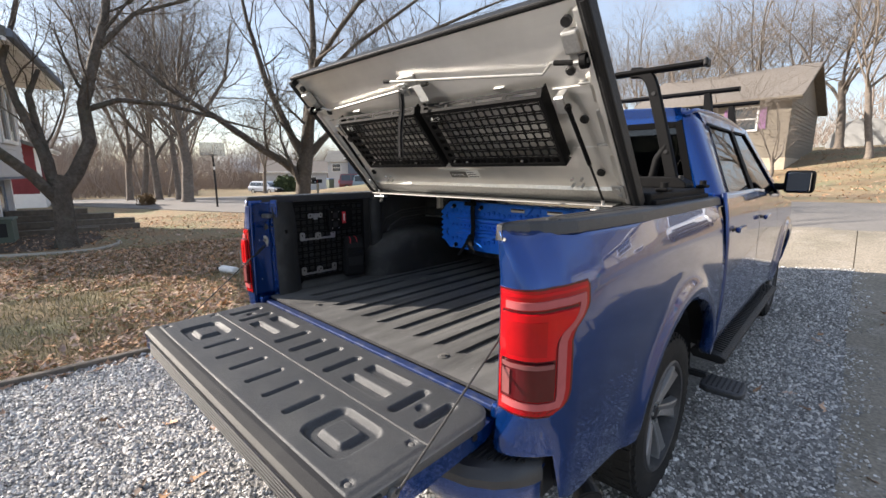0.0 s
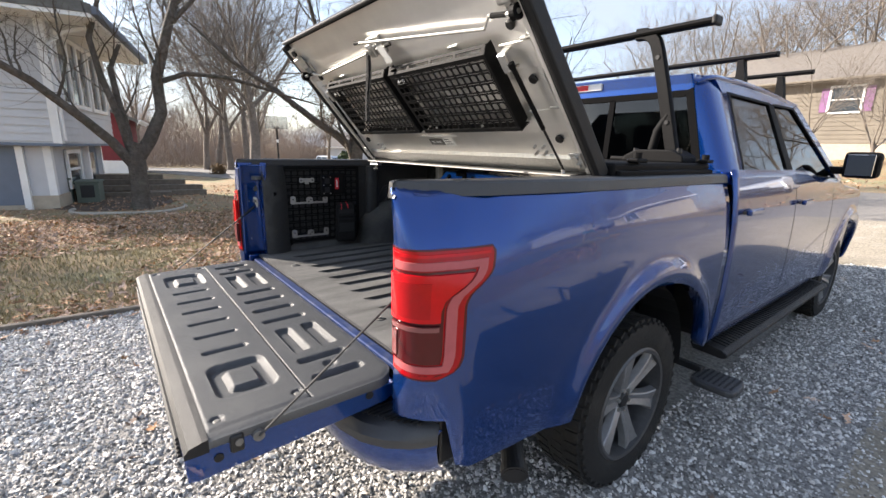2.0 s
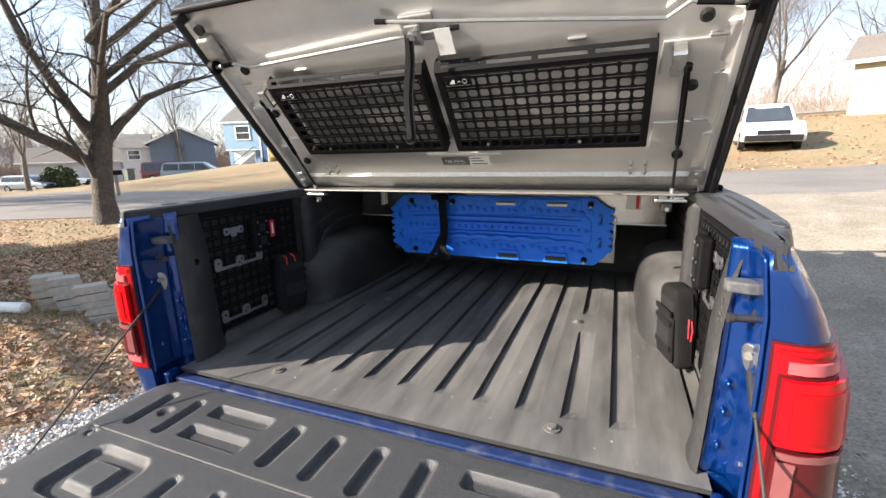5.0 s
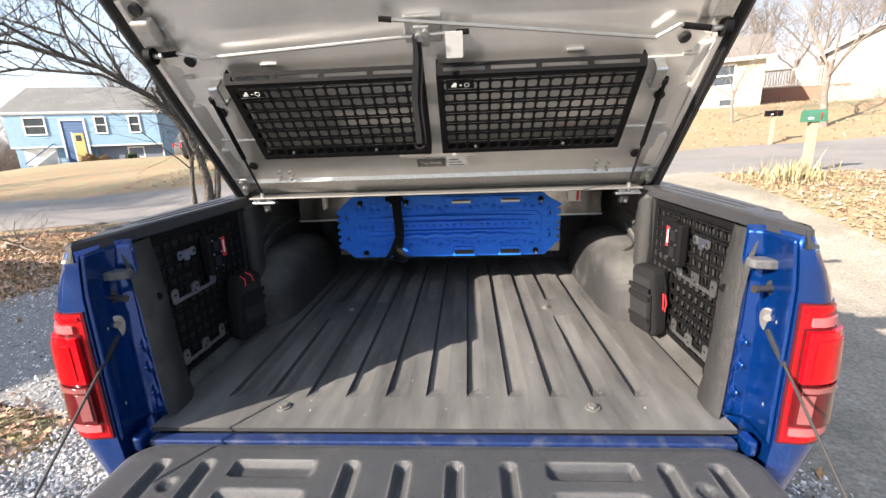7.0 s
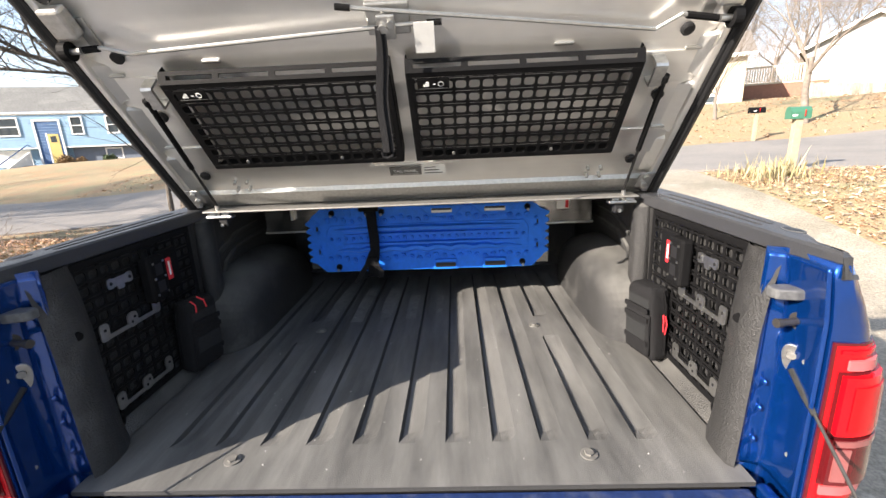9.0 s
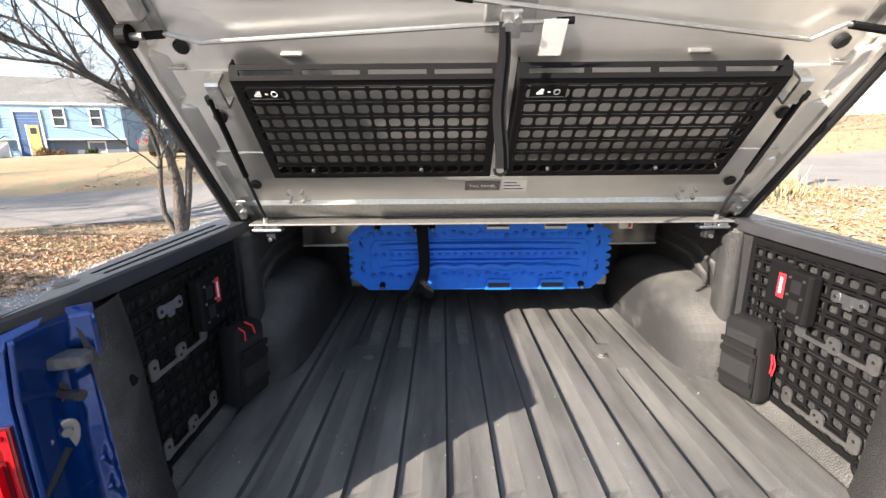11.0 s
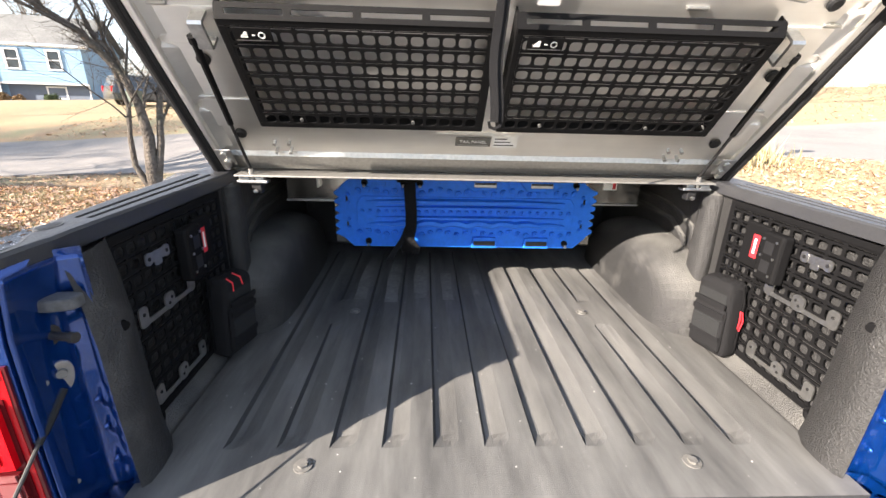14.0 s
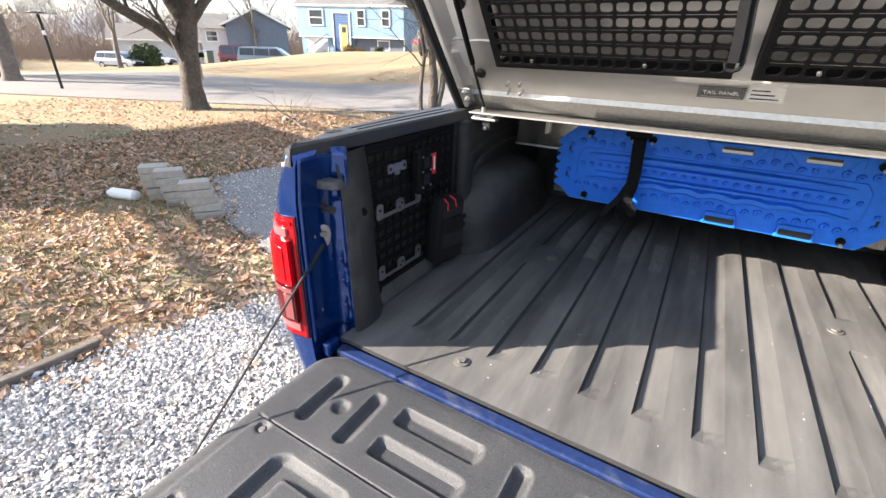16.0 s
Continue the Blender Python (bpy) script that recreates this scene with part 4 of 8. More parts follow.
# ---- cab ----
ys_cab = sorted(set([round(v, 3) for v in np.linspace(1.872, 5.55, 52)] + [4.30, 4.33, 4.37, 5.35, 5.39, 5.42]))
BELT_Y, BELT_Z = (1.85, 2.9, 3.3, 3.55, 4.2, 4.4, 5.2, 5.55), (1.475, 1.470, 1.455, 1.41, 1.385, 1.33, 1.26, 1.16)
for s in (1, -1):
    bm = flank(ys_cab, 4.86, 0.545, 1.0, lambda y: 0.545, lambda y: interp(y, BELT_Y, BELT_Z))
    for v in bm.verts:
        if v.co.z > 1.05:
            v.co.x = interp(v.co.z, (1.05, 1.2, 1.35, 1.48), (1.0, 0.995, 0.978, 0.952)) + (v.co.x - side_x(v.co.z)) + 0.018 - spread(2.0, v.co.z)
        if v.co.y > 5.1:
            v.co.x -= 0.25 * (v.co.y - 5.1) ** 2 / 0.45
    cab = solid(part("cab_side", mirror_x(bm, s), PAINT, truck, smooth=True), 0.012, 0)
    # door shut lines
    for y in (2.965, 4.02):
        bm = bmesh.new()
        grid_mesh(bm, [[(interp(z, (0.45, 0.6, 0.8, 1.05, 1.2, 1.35, 1.48), (0.955, 1.006, 1.019, 1.021, 1.016, 0.998, 0.972)) + 0.0045, y + d, z) for d in (0, 0.008)] for z in np.linspace(0.60, 1.455, 16)])
        part("door_gap", mirror_x(bm, s), RIMDARK, cab)
    part("door_gap", mirror_x(boxm(0.965, 0.990, 1.998, 4.02, 0.592, 0.600), s), RIMDARK, cab)
    for y in (1.99, 3.02):
        h = part("door_handle", mirror_x(boxm(1.030, 1.058, y, y + 0.20, 1.240, 1.272, 0.010, 3), s), PAINT, cab, "body-coloured door handle")
        # Near-black slab stands in for the shade in the hand recess.
        part("handle_shade_slab", mirror_x(boxm(0.99, 1.0145, y + 0.015, y + 0.15, 1.205, 1.262, 0.004), s), RIMDARK, h)
    # greenhouse: slanted side with pillars, panes between
    def green(y, z, lift=0.0):
        return (0.955 - (z - 1.47) * 0.40 + lift, y, z)
    def strip(name, quad, material, lift=0.0, thick=0.03, parent=truck, label=""):
        bm_ = bmesh.new()
        a = [bm_.verts.new(green(y, z, lift)) for y, z in quad]
        b = [bm_.verts.new(green(y, z, lift - thick)) for y, z in quad]
        bm_.faces.new(a)
        bm_.faces.new(b[::-1])
        for k in range(len(a)):
            j = (k + 1) % len(a)
            bm_.faces.new((a[k], a[j], b[j], b[k]))
        return part(name, mirror_x(bm_, s), material, parent, label)
    strip("b_pillar", [(2.86, 1.46), (2.98, 1.46), (2.94, 1.88), (2.84, 1.88)], POWDER, 0.002)
    strip("a_pillar", [(4.06, 1.40), (4.30, 1.38), (3.52, 1.93), (3.36, 1.90)], PAINT, 0.004)
    strip("roof_rail", [(2.06, 1.88), (3.38, 1.885), (3.55, 1.935), (3.0, 1.965), (2.0, 1.965)], PAINT, 0.004)
    strip("window_sill", [(2.05, 1.455), (4.15, 1.395), (4.15, 1.375), (3.4, 1.43), (2.05, 1.440)], POWDER, 0.006, 0.02)
    w = strip("rear_door_window", [(2.07, 1.465), (2.88, 1.462), (2.86, 1.885), (2.16, 1.88)], GLASS, -0.008, 0.005, truck, "tinted rear door glass")
    strip("window_trim", [(2.13, 1.876), (2.86, 1.878), (2.86, 1.890), (2.13, 1.890)], POWDER, 0.006, 0.02, w)
    strip("window_trim", [(2.055, 1.455), (2.080, 1.455), (2.170, 1.885), (2.145, 1.885)], POWDER, 0.006, 0.02, w)
    w = strip("front_door_window", [(2.95, 1.462), (3.35, 1.44), (3.60, 1.405), (4.08, 1.400), (3.38, 1.895), (2.93, 1.885)], GLASS, -0.008, 0.005, truck, "tinted front door glass")
    strip("window_trim", [(2.93, 1.878), (3.37, 1.888), (3.38, 1.900), (2.93, 1.892)], POWDER, 0.006, 0.02, w)
    strip("window_trim", [(3.36, 1.890), (4.08, 1.395), (4.10, 1.405), (3.39, 1.905)], POWDER, 0.006, 0.02, w)
    # rear corner pillar, rounded in plan
    bm = bmesh.new()
    rows_ = []
    for z in np.linspace(1.40, 1.965, 14):
        lean = max(0, z - 1.47) * 0.06
        t = (z - 1.47) * 0.40
        round_ = max(0.0, (z - 1.86) / 0.10) ** 2 * 0.045
        x0 = 0.822 - 0.265 * max(0.0, z - 1.47)
        rows_.append([(x0, 1.874 + lean + round_, z), (x0 + 0.012, 1.862 + lean + round_, z), (0.900 - t, 1.868 + lean + round_, z), (0.934 - t - 0.4 * round_, 1.892 + lean + round_, z), (0.950 - t - 0.6 * round_, 1.935 + lean, z), (0.958 - t - 0.7 * round_, 1.99 + lean, z), (0.961 - t - 0.7 * round_, 2.075 + 0.22 * max(0, z - 1.47), z)])
    grid_mesh(bm, rows_)
    solid(part("c_pillar", mirror_x(bm, s), PAINT, truck, smooth=True), 0.02, -1 if s > 0 else 1)
    # mirror
    mir = part("side_mirror", mirror_x(boxm(1.03, 1.245, 3.98, 4.12, 1.405, 1.605, 0.035, 3), s), POWDER, truck, "black door mirror housing", smooth=True)
    glass = boxm(-0.086, 0.086, -0.004, 0.004, -0.080, 0.080, 0.003)
    bmesh.ops.transform(glass, matrix=Matrix.Translation((1.139, 3.946, 1.505)) @ Matrix.Rotation(radians(-16), 4, "Z"), verts=glass.verts)
    part("mirror_glass", mirror_x(glass, s), CHROME, mir)
    part("mirror_bezel", mirror_x(boxm(1.042, 1.238, 3.972, 3.985, 1.414, 1.598, 0.004), s), POWDER, mir)
    part("mirror_arm", mirror_x(boxm(0.93, 1.06, 4.0, 4.10, 1.43, 1.49, 0.02), s), POWDER, mir)
    # running board
    bm = bmesh.new()
    out_ = [(0.86, 0.455), (0.875, 0.485), (1.030, 0.462), (1.060, 0.446), (1.058, 0.424), (1.03, 0.412), (0.88, 0.42)]
    prism(bm, out_, 1, 2.02, 4.36, 0.005)
    rb = part("running_board", mirror_x(bm, s), BLACKPLASTIC, truck, "black ribbed running board")
    bm = bmesh.new()
    for k in range(52):
        y = 2.10 + 0.0425 * k
        vs = box(bm, 0.895, 1.025, y, y + 0.022, 0.0, 0.008, 0.0)
        for v in vs:
            v.co.z += 0.479 - (v.co.x - 0.895) * 0.135
    part("tread_rib", mirror_x(bm, s), BLACKPLASTIC, rb)
    # folded-out bed step
    st = part("bed_step", mirror_x(prismm([(0.985, 1.745), (1.02, 1.722), (1.165, 1.725), (1.195, 1.745), (1.205, 1.785), (1.200, 1.885), (1.185, 1.925), (1.150, 1.945), (1.02, 1.935), (0.985, 1.905)], 2, 0.340, 0.374, 0.010), s), CAPPLASTIC, truck, "black folding bed step", smooth=False)
    part("step_arm", mirror_x(boxm(0.60, 1.00, 1.84, 1.885, 0.365, 0.40, 0.008), s), BLACKPLASTIC, st)
    bm = bmesh.new()
    for k in range(8):
        box(bm, 0.985 + 0.026 * k, 0.995 + 0.026 * k, 1.765, 1.925, 0.371, 0.376)
    part("tread_rib", mirror_x(bm, s), BLACKPLASTIC, st)

# back of the cab: lower wall, window with frame, high brake light
part("cab_back", boxm(-0.93, 0.93, 1.868, 1.893, 0.60, 1.475, 0.01), PAINT, truck)
def back_pt(x, z, lift=0.0):
    return (x, 1.872 + max(0, z - 1.47) * 0.06 - lift, z)
def back_strip(name, quad, material, lift, thick, parent, label=""):
    bm_ = bmesh.new()
    a = [bm_.verts.new(back_pt(x, z, lift)) for x, z in quad]
    b = [bm_.verts.new(back_pt(x, z, lift - thick)) for x, z in quad]
    bm_.faces.new(a)
    bm_.faces.new(b[::-1])
    for k in range(len(a)):
        j = (k + 1) % len(a)
        bm_.faces.new((a[k], a[j], b[j], b[k]))
    return part(name, bm_, material, parent, label)
rw = back_strip("rear_window", [(-0.795, 1.49), (0.795, 1.49), (0.69, 1.865), (-0.69, 1.865)], GLASS, -0.004, 0.005, truck, "tinted sliding rear window")
for q in ([(-0.76, 1.46), (0.76, 1.46), (0.75, 1.505), (-0.75, 1.505)], [(-0.68, 1.85), (0.68, 1.85), (0.68, 1.885), (-0.68, 1.885)], [(-0.27, 1.50), (-0.235, 1.50), (-0.235, 1.86), (-0.27, 1.86)], [(0.235, 1.50), (0.27, 1.50), (0.27, 1.86), (0.235, 1.86)], [(0.786, 1.475), (0.826, 1.475), (0.715, 1.895), (0.678, 1.88)], [(-0.826, 1.475), (-0.786, 1.475), (-0.678, 1.88), (-0.715, 1.895)]):
    back_strip("window_frame", q, MATTEBLACK, 0.006 if abs(q[1][0]) > 0.8 or abs(q[0][0]) > 0.8 else 0.004, 0.012, rw)
back_strip("roof_back", [(-0.72, 1.88), (0.72, 1.88), (0.70, 1.968), (-0.70, 1.968)], PAINT, 0.0, 0.02, truck)
bl = back_strip("high_brake_light", [(-0.17, 1.925), (0.17, 1.925), (0.165, 1.965), (-0.165, 1.965)], WHITELENS, 0.014, 0.02, truck, "high brake and cargo light bar")
back_strip("brake_lens", [(-0.075, 1.930), (0.075, 1.930), (0.075, 1.962), (-0.075, 1.962)], REDLENS, 0.018, 0.008, bl)
bm = bmesh.new()
rows_ = []
for y, zc, w in ((1.902, 1.966, 0.715), (1.935, 1.992, 0.738), (2.02, 2.004, 0.752), (2.3, 2.012, 0.760), (2.8, 2.010, 0.760), (3.2, 1.990, 0.755), (3.5, 1.955, 0.75)):
    rows_.append([(w * q, y, zc - 0.035 * abs(q) ** 3 - (0.012 if abs(q) == 1 else 0)) for q in (-1.02, -1, -0.8, -0.5, 0, 0.5, 0.8, 1, 1.02)])
grid_mesh(bm, rows_)
solid(part("roof", bm, PAINT, truck, smooth=True), 0.02)
bm = bmesh.new()
grid_mesh(bm, [[(q * w, y, z) for q in (-1, -0.5, 0, 0.5, 1)] for y, z, w in ((3.50, 1.95, 0.74), (3.9, 1.68, 0.83), (4.32, 1.40, 0.90))])
part("windscreen", bm, CLEARGLASS, truck, "clear windscreen", smooth=True)
bm = bmesh.new()
grid_mesh(bm, [[(q * w, y, z - 0.05 * abs(q) ** 4) for q in (-1, -0.8, -0.5, 0, 0.5, 0.8, 1)] for y, z, w in ((4.28, 1.385, 0.93), (4.6, 1.345, 0.93), (5.1, 1.31, 0.92), (5.5, 1.22, 0.84), (5.62, 1.05, 0.80), (5.66, 0.6, 0.80))])
solid(part("bonnet", bm, PAINT, truck, smooth=True), 0.02)
part("cab_floor", boxm(-0.93, 0.93, 1.87, 4.3, 0.56, 0.66), RIMDARK, truck)
for x in (-0.45, 0.45):
    for y in (2.05, 3.05):
        st = part("seat_back", boxm(x - 0.27, x + 0.27, y, y + 0.16, 0.80, 1.50, 0.06, 3), SEAT, truck, smooth=True)
        part("headrest", boxm(x - 0.13, x + 0.13, y - 0.01, y + 0.10, 1.53, 1.72, 0.04, 3), SEAT, st, smooth=True)
part("dashboard", boxm(-0.9, 0.9, 3.85, 4.25, 1.05, 1.38, 0.05), SEAT, truck)

# ---- bed cover: raised rear lid, front deck ----
LID = pose(0, 0.86, 1.465, 131.8)
LW, LL = 0.885, 0.868
lid = tagged(new("bed_cover_lid"), "raised bare aluminium bed cover lid with black edge seal", "bed cover")
lid.matrix_world = LID


def lp(name, bm, m_, label="", parent=None, smooth=False):
    return part(name, bm, m_, parent or lid, label, smooth)


lp("lid_skin", boxm(-LW, LW, -0.01, LL, -0.026, -0.004, 0.004), POWDER, "black powder-coated outer skin")
under = lp("lid_underside", boxm(-LW + 0.02, LW - 0.02, 0.0, LL - 0.02, -0.0035, 0.0), ALU, "bare brushed aluminium underside")
# folded stiffeners: long hat sections and side channels with welded gussets
bm = bmesh.new()
for v0, v1, h in ((0.006, 0.085, 0.012),):
    prism(bm, [(v0, 0.0), (v0 + 0.006, h), (v1 - 0.012, h), (v1, 0.0)], 0, -LW + 0.03, LW - 0.03)
lp("hinge_rail", bm, ALU_DULL)
for s in (1, -1):
    for v0, v1 in ((0.105, 0.250), (0.290, 0.455), (0.490, 0.600), (0.640, 0.74)):
        bm = bmesh.new()
        a = [(0.800, v0, 0.0), (0.800, v1, 0.0), (0.850, v1 + 0.03, 0.0), (0.850, v0 - 0.02, 0.0)]
        b = [(0.815, v0 + 0.01, 0.010), (0.815, v1 - 0.01, 0.010), (0.850, v1 + 0.02, 0.030), (0.850, v0 - 0.012, 0.030)]
        va, vb = [bm.verts.new(p) for p in a], [bm.verts.new(p) for p in b]
        bm.faces.new(vb)
        for k in range(4):
            bm.faces.new((va[k], va[(k + 1) % 4], vb[(k + 1) % 4], vb[k]))
        lp("side_gusset", mirror_x(bm, s), ALU)
    for v0, v1 in ((0.470, 0.566), (0.195, 0.300)):
        lp("side_plate", mirror_x(boxm(0.665, 0.836, v0, v1, 0.0, 0.005, 0.002), s), ALU)
        lp("weld_bead", mirror_x(boxm(0.770, 0.822, v1 + 0.002, v1 + 0.012, 0.0, 0.010, 0.004), s), ALU_DULL)
    lp("side_channel", mirror_x(boxm(0.832, 0.852, 0.02, LL - 0.04, 0.0, 0.032, 0.004), s), ALU)
    bm = tubem([(0.872, -0.005, 0.030), (0.872, LL - 0.02, 0.030)], 0.013, 10)
    box(bm, 0.851, 0.890, -0.01, LL - 0.01, -0.02, 0.036, 0.006)
    lp("edge_seal", mirror_x(bm, s), BLACKPLASTIC, "black rubber edge seal")
    # drain plugs
    for x, v in ((0.752, 0.167), (0.752, 0.427), (0.756, 0.625)):
        bm = tubem([(x, v, 0.001), (x, v, 0.009), (x, v, 0.013)], [0.017, 0.017, 0.012], 16)
        lp("rubber_plug", mirror_x(bm, s), BLACKPLASTIC)
    bm = tubem([(0.805, 0.80, 0.02), (0.805, 0.80, 0.036)], 0.017, 16)
    lp("rubber_plug", mirror_x(bm, s), BLACKPLASTIC)
    # end plate with two bolts near the hinge
    hp = lp("hinge_plate", mirror_x(boxm(0.795, 0.845, 0.055, 0.125, 0.034, 0.038, 0.002), s), STEEL)
    for dv in (0.07, 0.105):
        lp("bolt_head", mirror_x(tubem([(0.82, dv, 0.037), (0.82, dv, 0.046)], 0.011, 6), s), STEEL, parent=hp)
    # pairs of studs over the hinge
    for x in (0.660, 0.615):
        bm = tubem([(x, 0.130, 0.0), (x, 0.130, 0.016)], 0.006, 8)
        tube(bm, [(x, 0.100, 0.0), (x, 0.100, 0.024)], 0.006, 8)
        lp("hinge_stud", mirror_x(bm, s), STEEL)
    # lower hinge bracket on the rail and the gas strut
    bm = boxm(0.700, 0.800, 0.778, 0.812, 1.424, 1.434, 0.003)
    box(bm, 0.712, 0.742, 0.782, 0.810, 1.432, 1.452, 0.005)
    box(bm, 0.758, 0.792, 0.776, 0.814, 1.432, 1.446, 0.005)
    br = tagged(part("strut_bracket", mirror_x(bm, s), ALU_DULL), "small cast aluminium strut bracket on the bed rail", "bracket", "strut brackets")
    part("clamp", mirror_x(boxm(0.725, 0.758, 0.790, 0.820, 1.388, 1.426, 0.004), s), RIMDARK, br)
    part("clamp_bolt", mirror_x(tubem([(0.741, 0.786, 1.398), (0.741, 0.778, 1.398)], 0.007, 8), s), STEEL, br)
    part("bolt_head", mirror_x(tubem([(0.776, 0.795, 1.445), (0.776, 0.795, 1.453)], 0.009, 6), s), STEEL, br)
    part("ball_stud", mirror_x(tubem([(0.752, 0.79, 1.434), (0.752, 0.785, 1.472)], 0.008, 8), s), STEEL, br)
    top = LID @ Vector((0.728, 0.520, 0.045))
    foot = Vector((0.752, 0.788, 1.470))
    mid = foot + (top - foot) * 0.42
    strut = tagged(part("gas_strut", mirror_x(tubem([mid, mid + (top - mid) * 0.98], 0.0085, 12), s), POWDER), "black gas strut holding the raised lid", "gas strut", "lid gas struts")
    part("strut_rod", mirror_x(tubem([foot, mid + (top - mid) * 0.03], 0.0048, 10), s), RIMDARK, strut)
    part("strut_end", mirror_x(tubem([top - (top - foot) * 0.04, top], 0.012, 8), s), POWDER, strut)
    bm = bmesh.new()
    prism(bm, [(0.485, 0.0), (0.485, 0.045), (0.490, 0.052), (0.553, 0.052), (0.558, 0.045), (0.558, 0.0), (0.551, 0.0), (0.551, 0.043), (0.492, 0.043), (0.492, 0.0)], 0, 0.690, 0.722)
    lp("strut_mount", mirror_x(bm, s), ALU_DULL)
    # rotary latch at the lid's edge
    la = lp("side_latch", mirror_x(tubem([(0.846, 0.672, 0.045), (0.826, 0.672, 0.045)], 0.024, 20), s), POWDER, "black rotary side latch")
    lp("latch_bracket", mirror_x(boxm(0.770, 0.800, 0.60 + 0.055, 0.735, 0.0, 0.010, 0.003), s), STEEL, parent=la)
    lp("latch_pivot", mirror_x(tubem([(0.848, 0.672, 0.045), (0.80, 0.672, 0.045)], 0.008, 10), s), STEEL, parent=la)
    lp("latch_cover", mirror_x(boxm(0.780, 0.838, 0.70, 0.775, 0.012, 0.050, 0.008), s), ALU_DULL, parent=la)
bm = boxm(-LW, LW, LL - 0.012, LL + 0.006, -0.028, 0.018, 0.006)
lp("edge_seal", bm, BLACKPLASTIC, "black rubber edge seal")
# weld marks and small tabs
for x in (-0.51, 0.445):
    lp("weld_bead", boxm(x - 0.026, x + 0.026, 0.596, 0.606, 0.0, 0.007, 0.003), ALU_DULL)
# latch rods from the middle to the sides, cranked near their ends
for pts in ([(-0.13, 0.740, 0.030), (-0.027, 0.727, 0.030), (0.30, 0.686, 0.026), (0.663, 0.640, 0.024), (0.712, 0.678, 0.030), (0.834, 0.664, 0.040)],
            [(0.124, 0.691, 0.030), (0.018, 0.687, 0.028), (-0.30, 0.668, 0.026), (-0.696, 0.645, 0.024), (-0.754, 0.669, 0.030), (-0.845, 0.668, 0.040)]):
    rod = lp("latch_rod", tubem(pts, 0.0055, 8), STEEL, "zinc-plated latch rod")
    lp("rod_sleeve", tubem([pts[0], Vector(pts[0]) + (Vector(pts[1]) - Vector(pts[0])) * 0.35], 0.008, 8), POWDER, parent=rod)
    lp("rod_sleeve", tubem([Vector(pts[-2]) + (Vector(pts[-1]) - Vector(pts[-2])) * 0.1, pts[-1]], 0.009, 8), POWDER, parent=rod)
bm = boxm(-0.065, 0.045, 0.655, 0.735, 0.0, 0.014, 0.004)
tube(bm, [(-0.02, 0.690, 0.012), (-0.02, 0.690, 0.060)], 0.014, 12)
box(bm, -0.035, 0.010, 0.662, 0.722, 0.040, 0.050, 0.003)
cl = lp("centre_latch", bm, STEEL, "zinc-plated centre latch")
lp("latch_bolt", tubem([(0.0, 0.705, 0.048), (0.0, 0.705, 0.060)], 0.009, 6), STEEL, parent=cl)
lp("paper_tag", boxm(0.055, 0.105, 0.625, 0.705, 0.052, 0.053), WHITETAG, "white paper tag", parent=cl)
# warning plate over the hinge: white sticker with a dark name plate
pl = lp("info_label", boxm(-0.150, 0.160, 0.180, 0.192, 0.001, 0.003), WHITETAG, "white and black printed lid label")
lp("name_plate", boxm(-0.088, 0.024, 0.130, 0.168, 0.001, 0.004), DUSTYSTEEL, parent=pl)
lp("label_sheet", boxm(0.028, 0.110, 0.126, 0.178, 0.001, 0.003), WHITETAG, parent=pl)


def lettering(name, text, size, m, material, parent, extrude=0.0006):
    cu = bpy.data.curves.new(name, "FONT")
    cu.body, cu.size, cu.align_x, cu.align_y, cu.extrude = text, size, "CENTER", "CENTER", extrude
    tmp = bpy.data.objects.new(name, cu)
    me = bpy.data.meshes.new_from_object(tmp)
    bpy.data.objects.remove(tmp)
    me.materials.clear()
    me.materials.append(material)
    ob = new(name, me)
    ob.parent = parent
    ob.matrix_local = m
    return ob


lettering("lettering", "TAIL PANEL", 0.0165, pose(-0.032, 0.150, 0.0050), WHITETAG, pl)
lp("print_bar", boxm(-0.080, 0.016, 0.134, 0.137, 0.004, 0.0048), ALU_DULL, parent=pl)
for k in range(3):
    lp("print_bar", boxm(0.036, 0.100 - 0.012 * k, 0.134 + 0.014 * k, 0.138 + 0.014 * k, 0.003, 0.0036), RIMDARK, parent=pl)
# pull strap that hangs straight down from the centre latch
hang = LID @ Vector((-0.03, 0.700, 0.052))
strap = tagged(new("pull_strap"), "black nylon pull strap hanging from the lid", "strap")
strap.matrix_world = pose(*hang)
for off, w in ((-0.003, 0.009), (0.003, 0.009)):
    bm = bmesh.new()
    rows_ = [[(off * 2.0 * min(1, k / 3) - w + 0.004 * math.sin(k * 0.8), 0.004 * math.sin(k * 0.5) + off, -0.030 * k), (off * 2.0 + w + 0.004 * math.sin(k * 0.8), 0.006 * math.sin(k * 0.5) + off, -0.030 * k)] for k in range(11)]
    grid_mesh(bm, rows_)
    solid(part("webbing", bm, WEBBING, strap), 0.002)
bm = tubem([(-0.013, -0.003, -0.300), (-0.010, 0, -0.311), (0.001, 0, -0.315), (0.012, 0, -0.310), (0.015, 0.003, -0.300)], 0.004, 6)
part("loop_end", bm, WEBBING, strap)

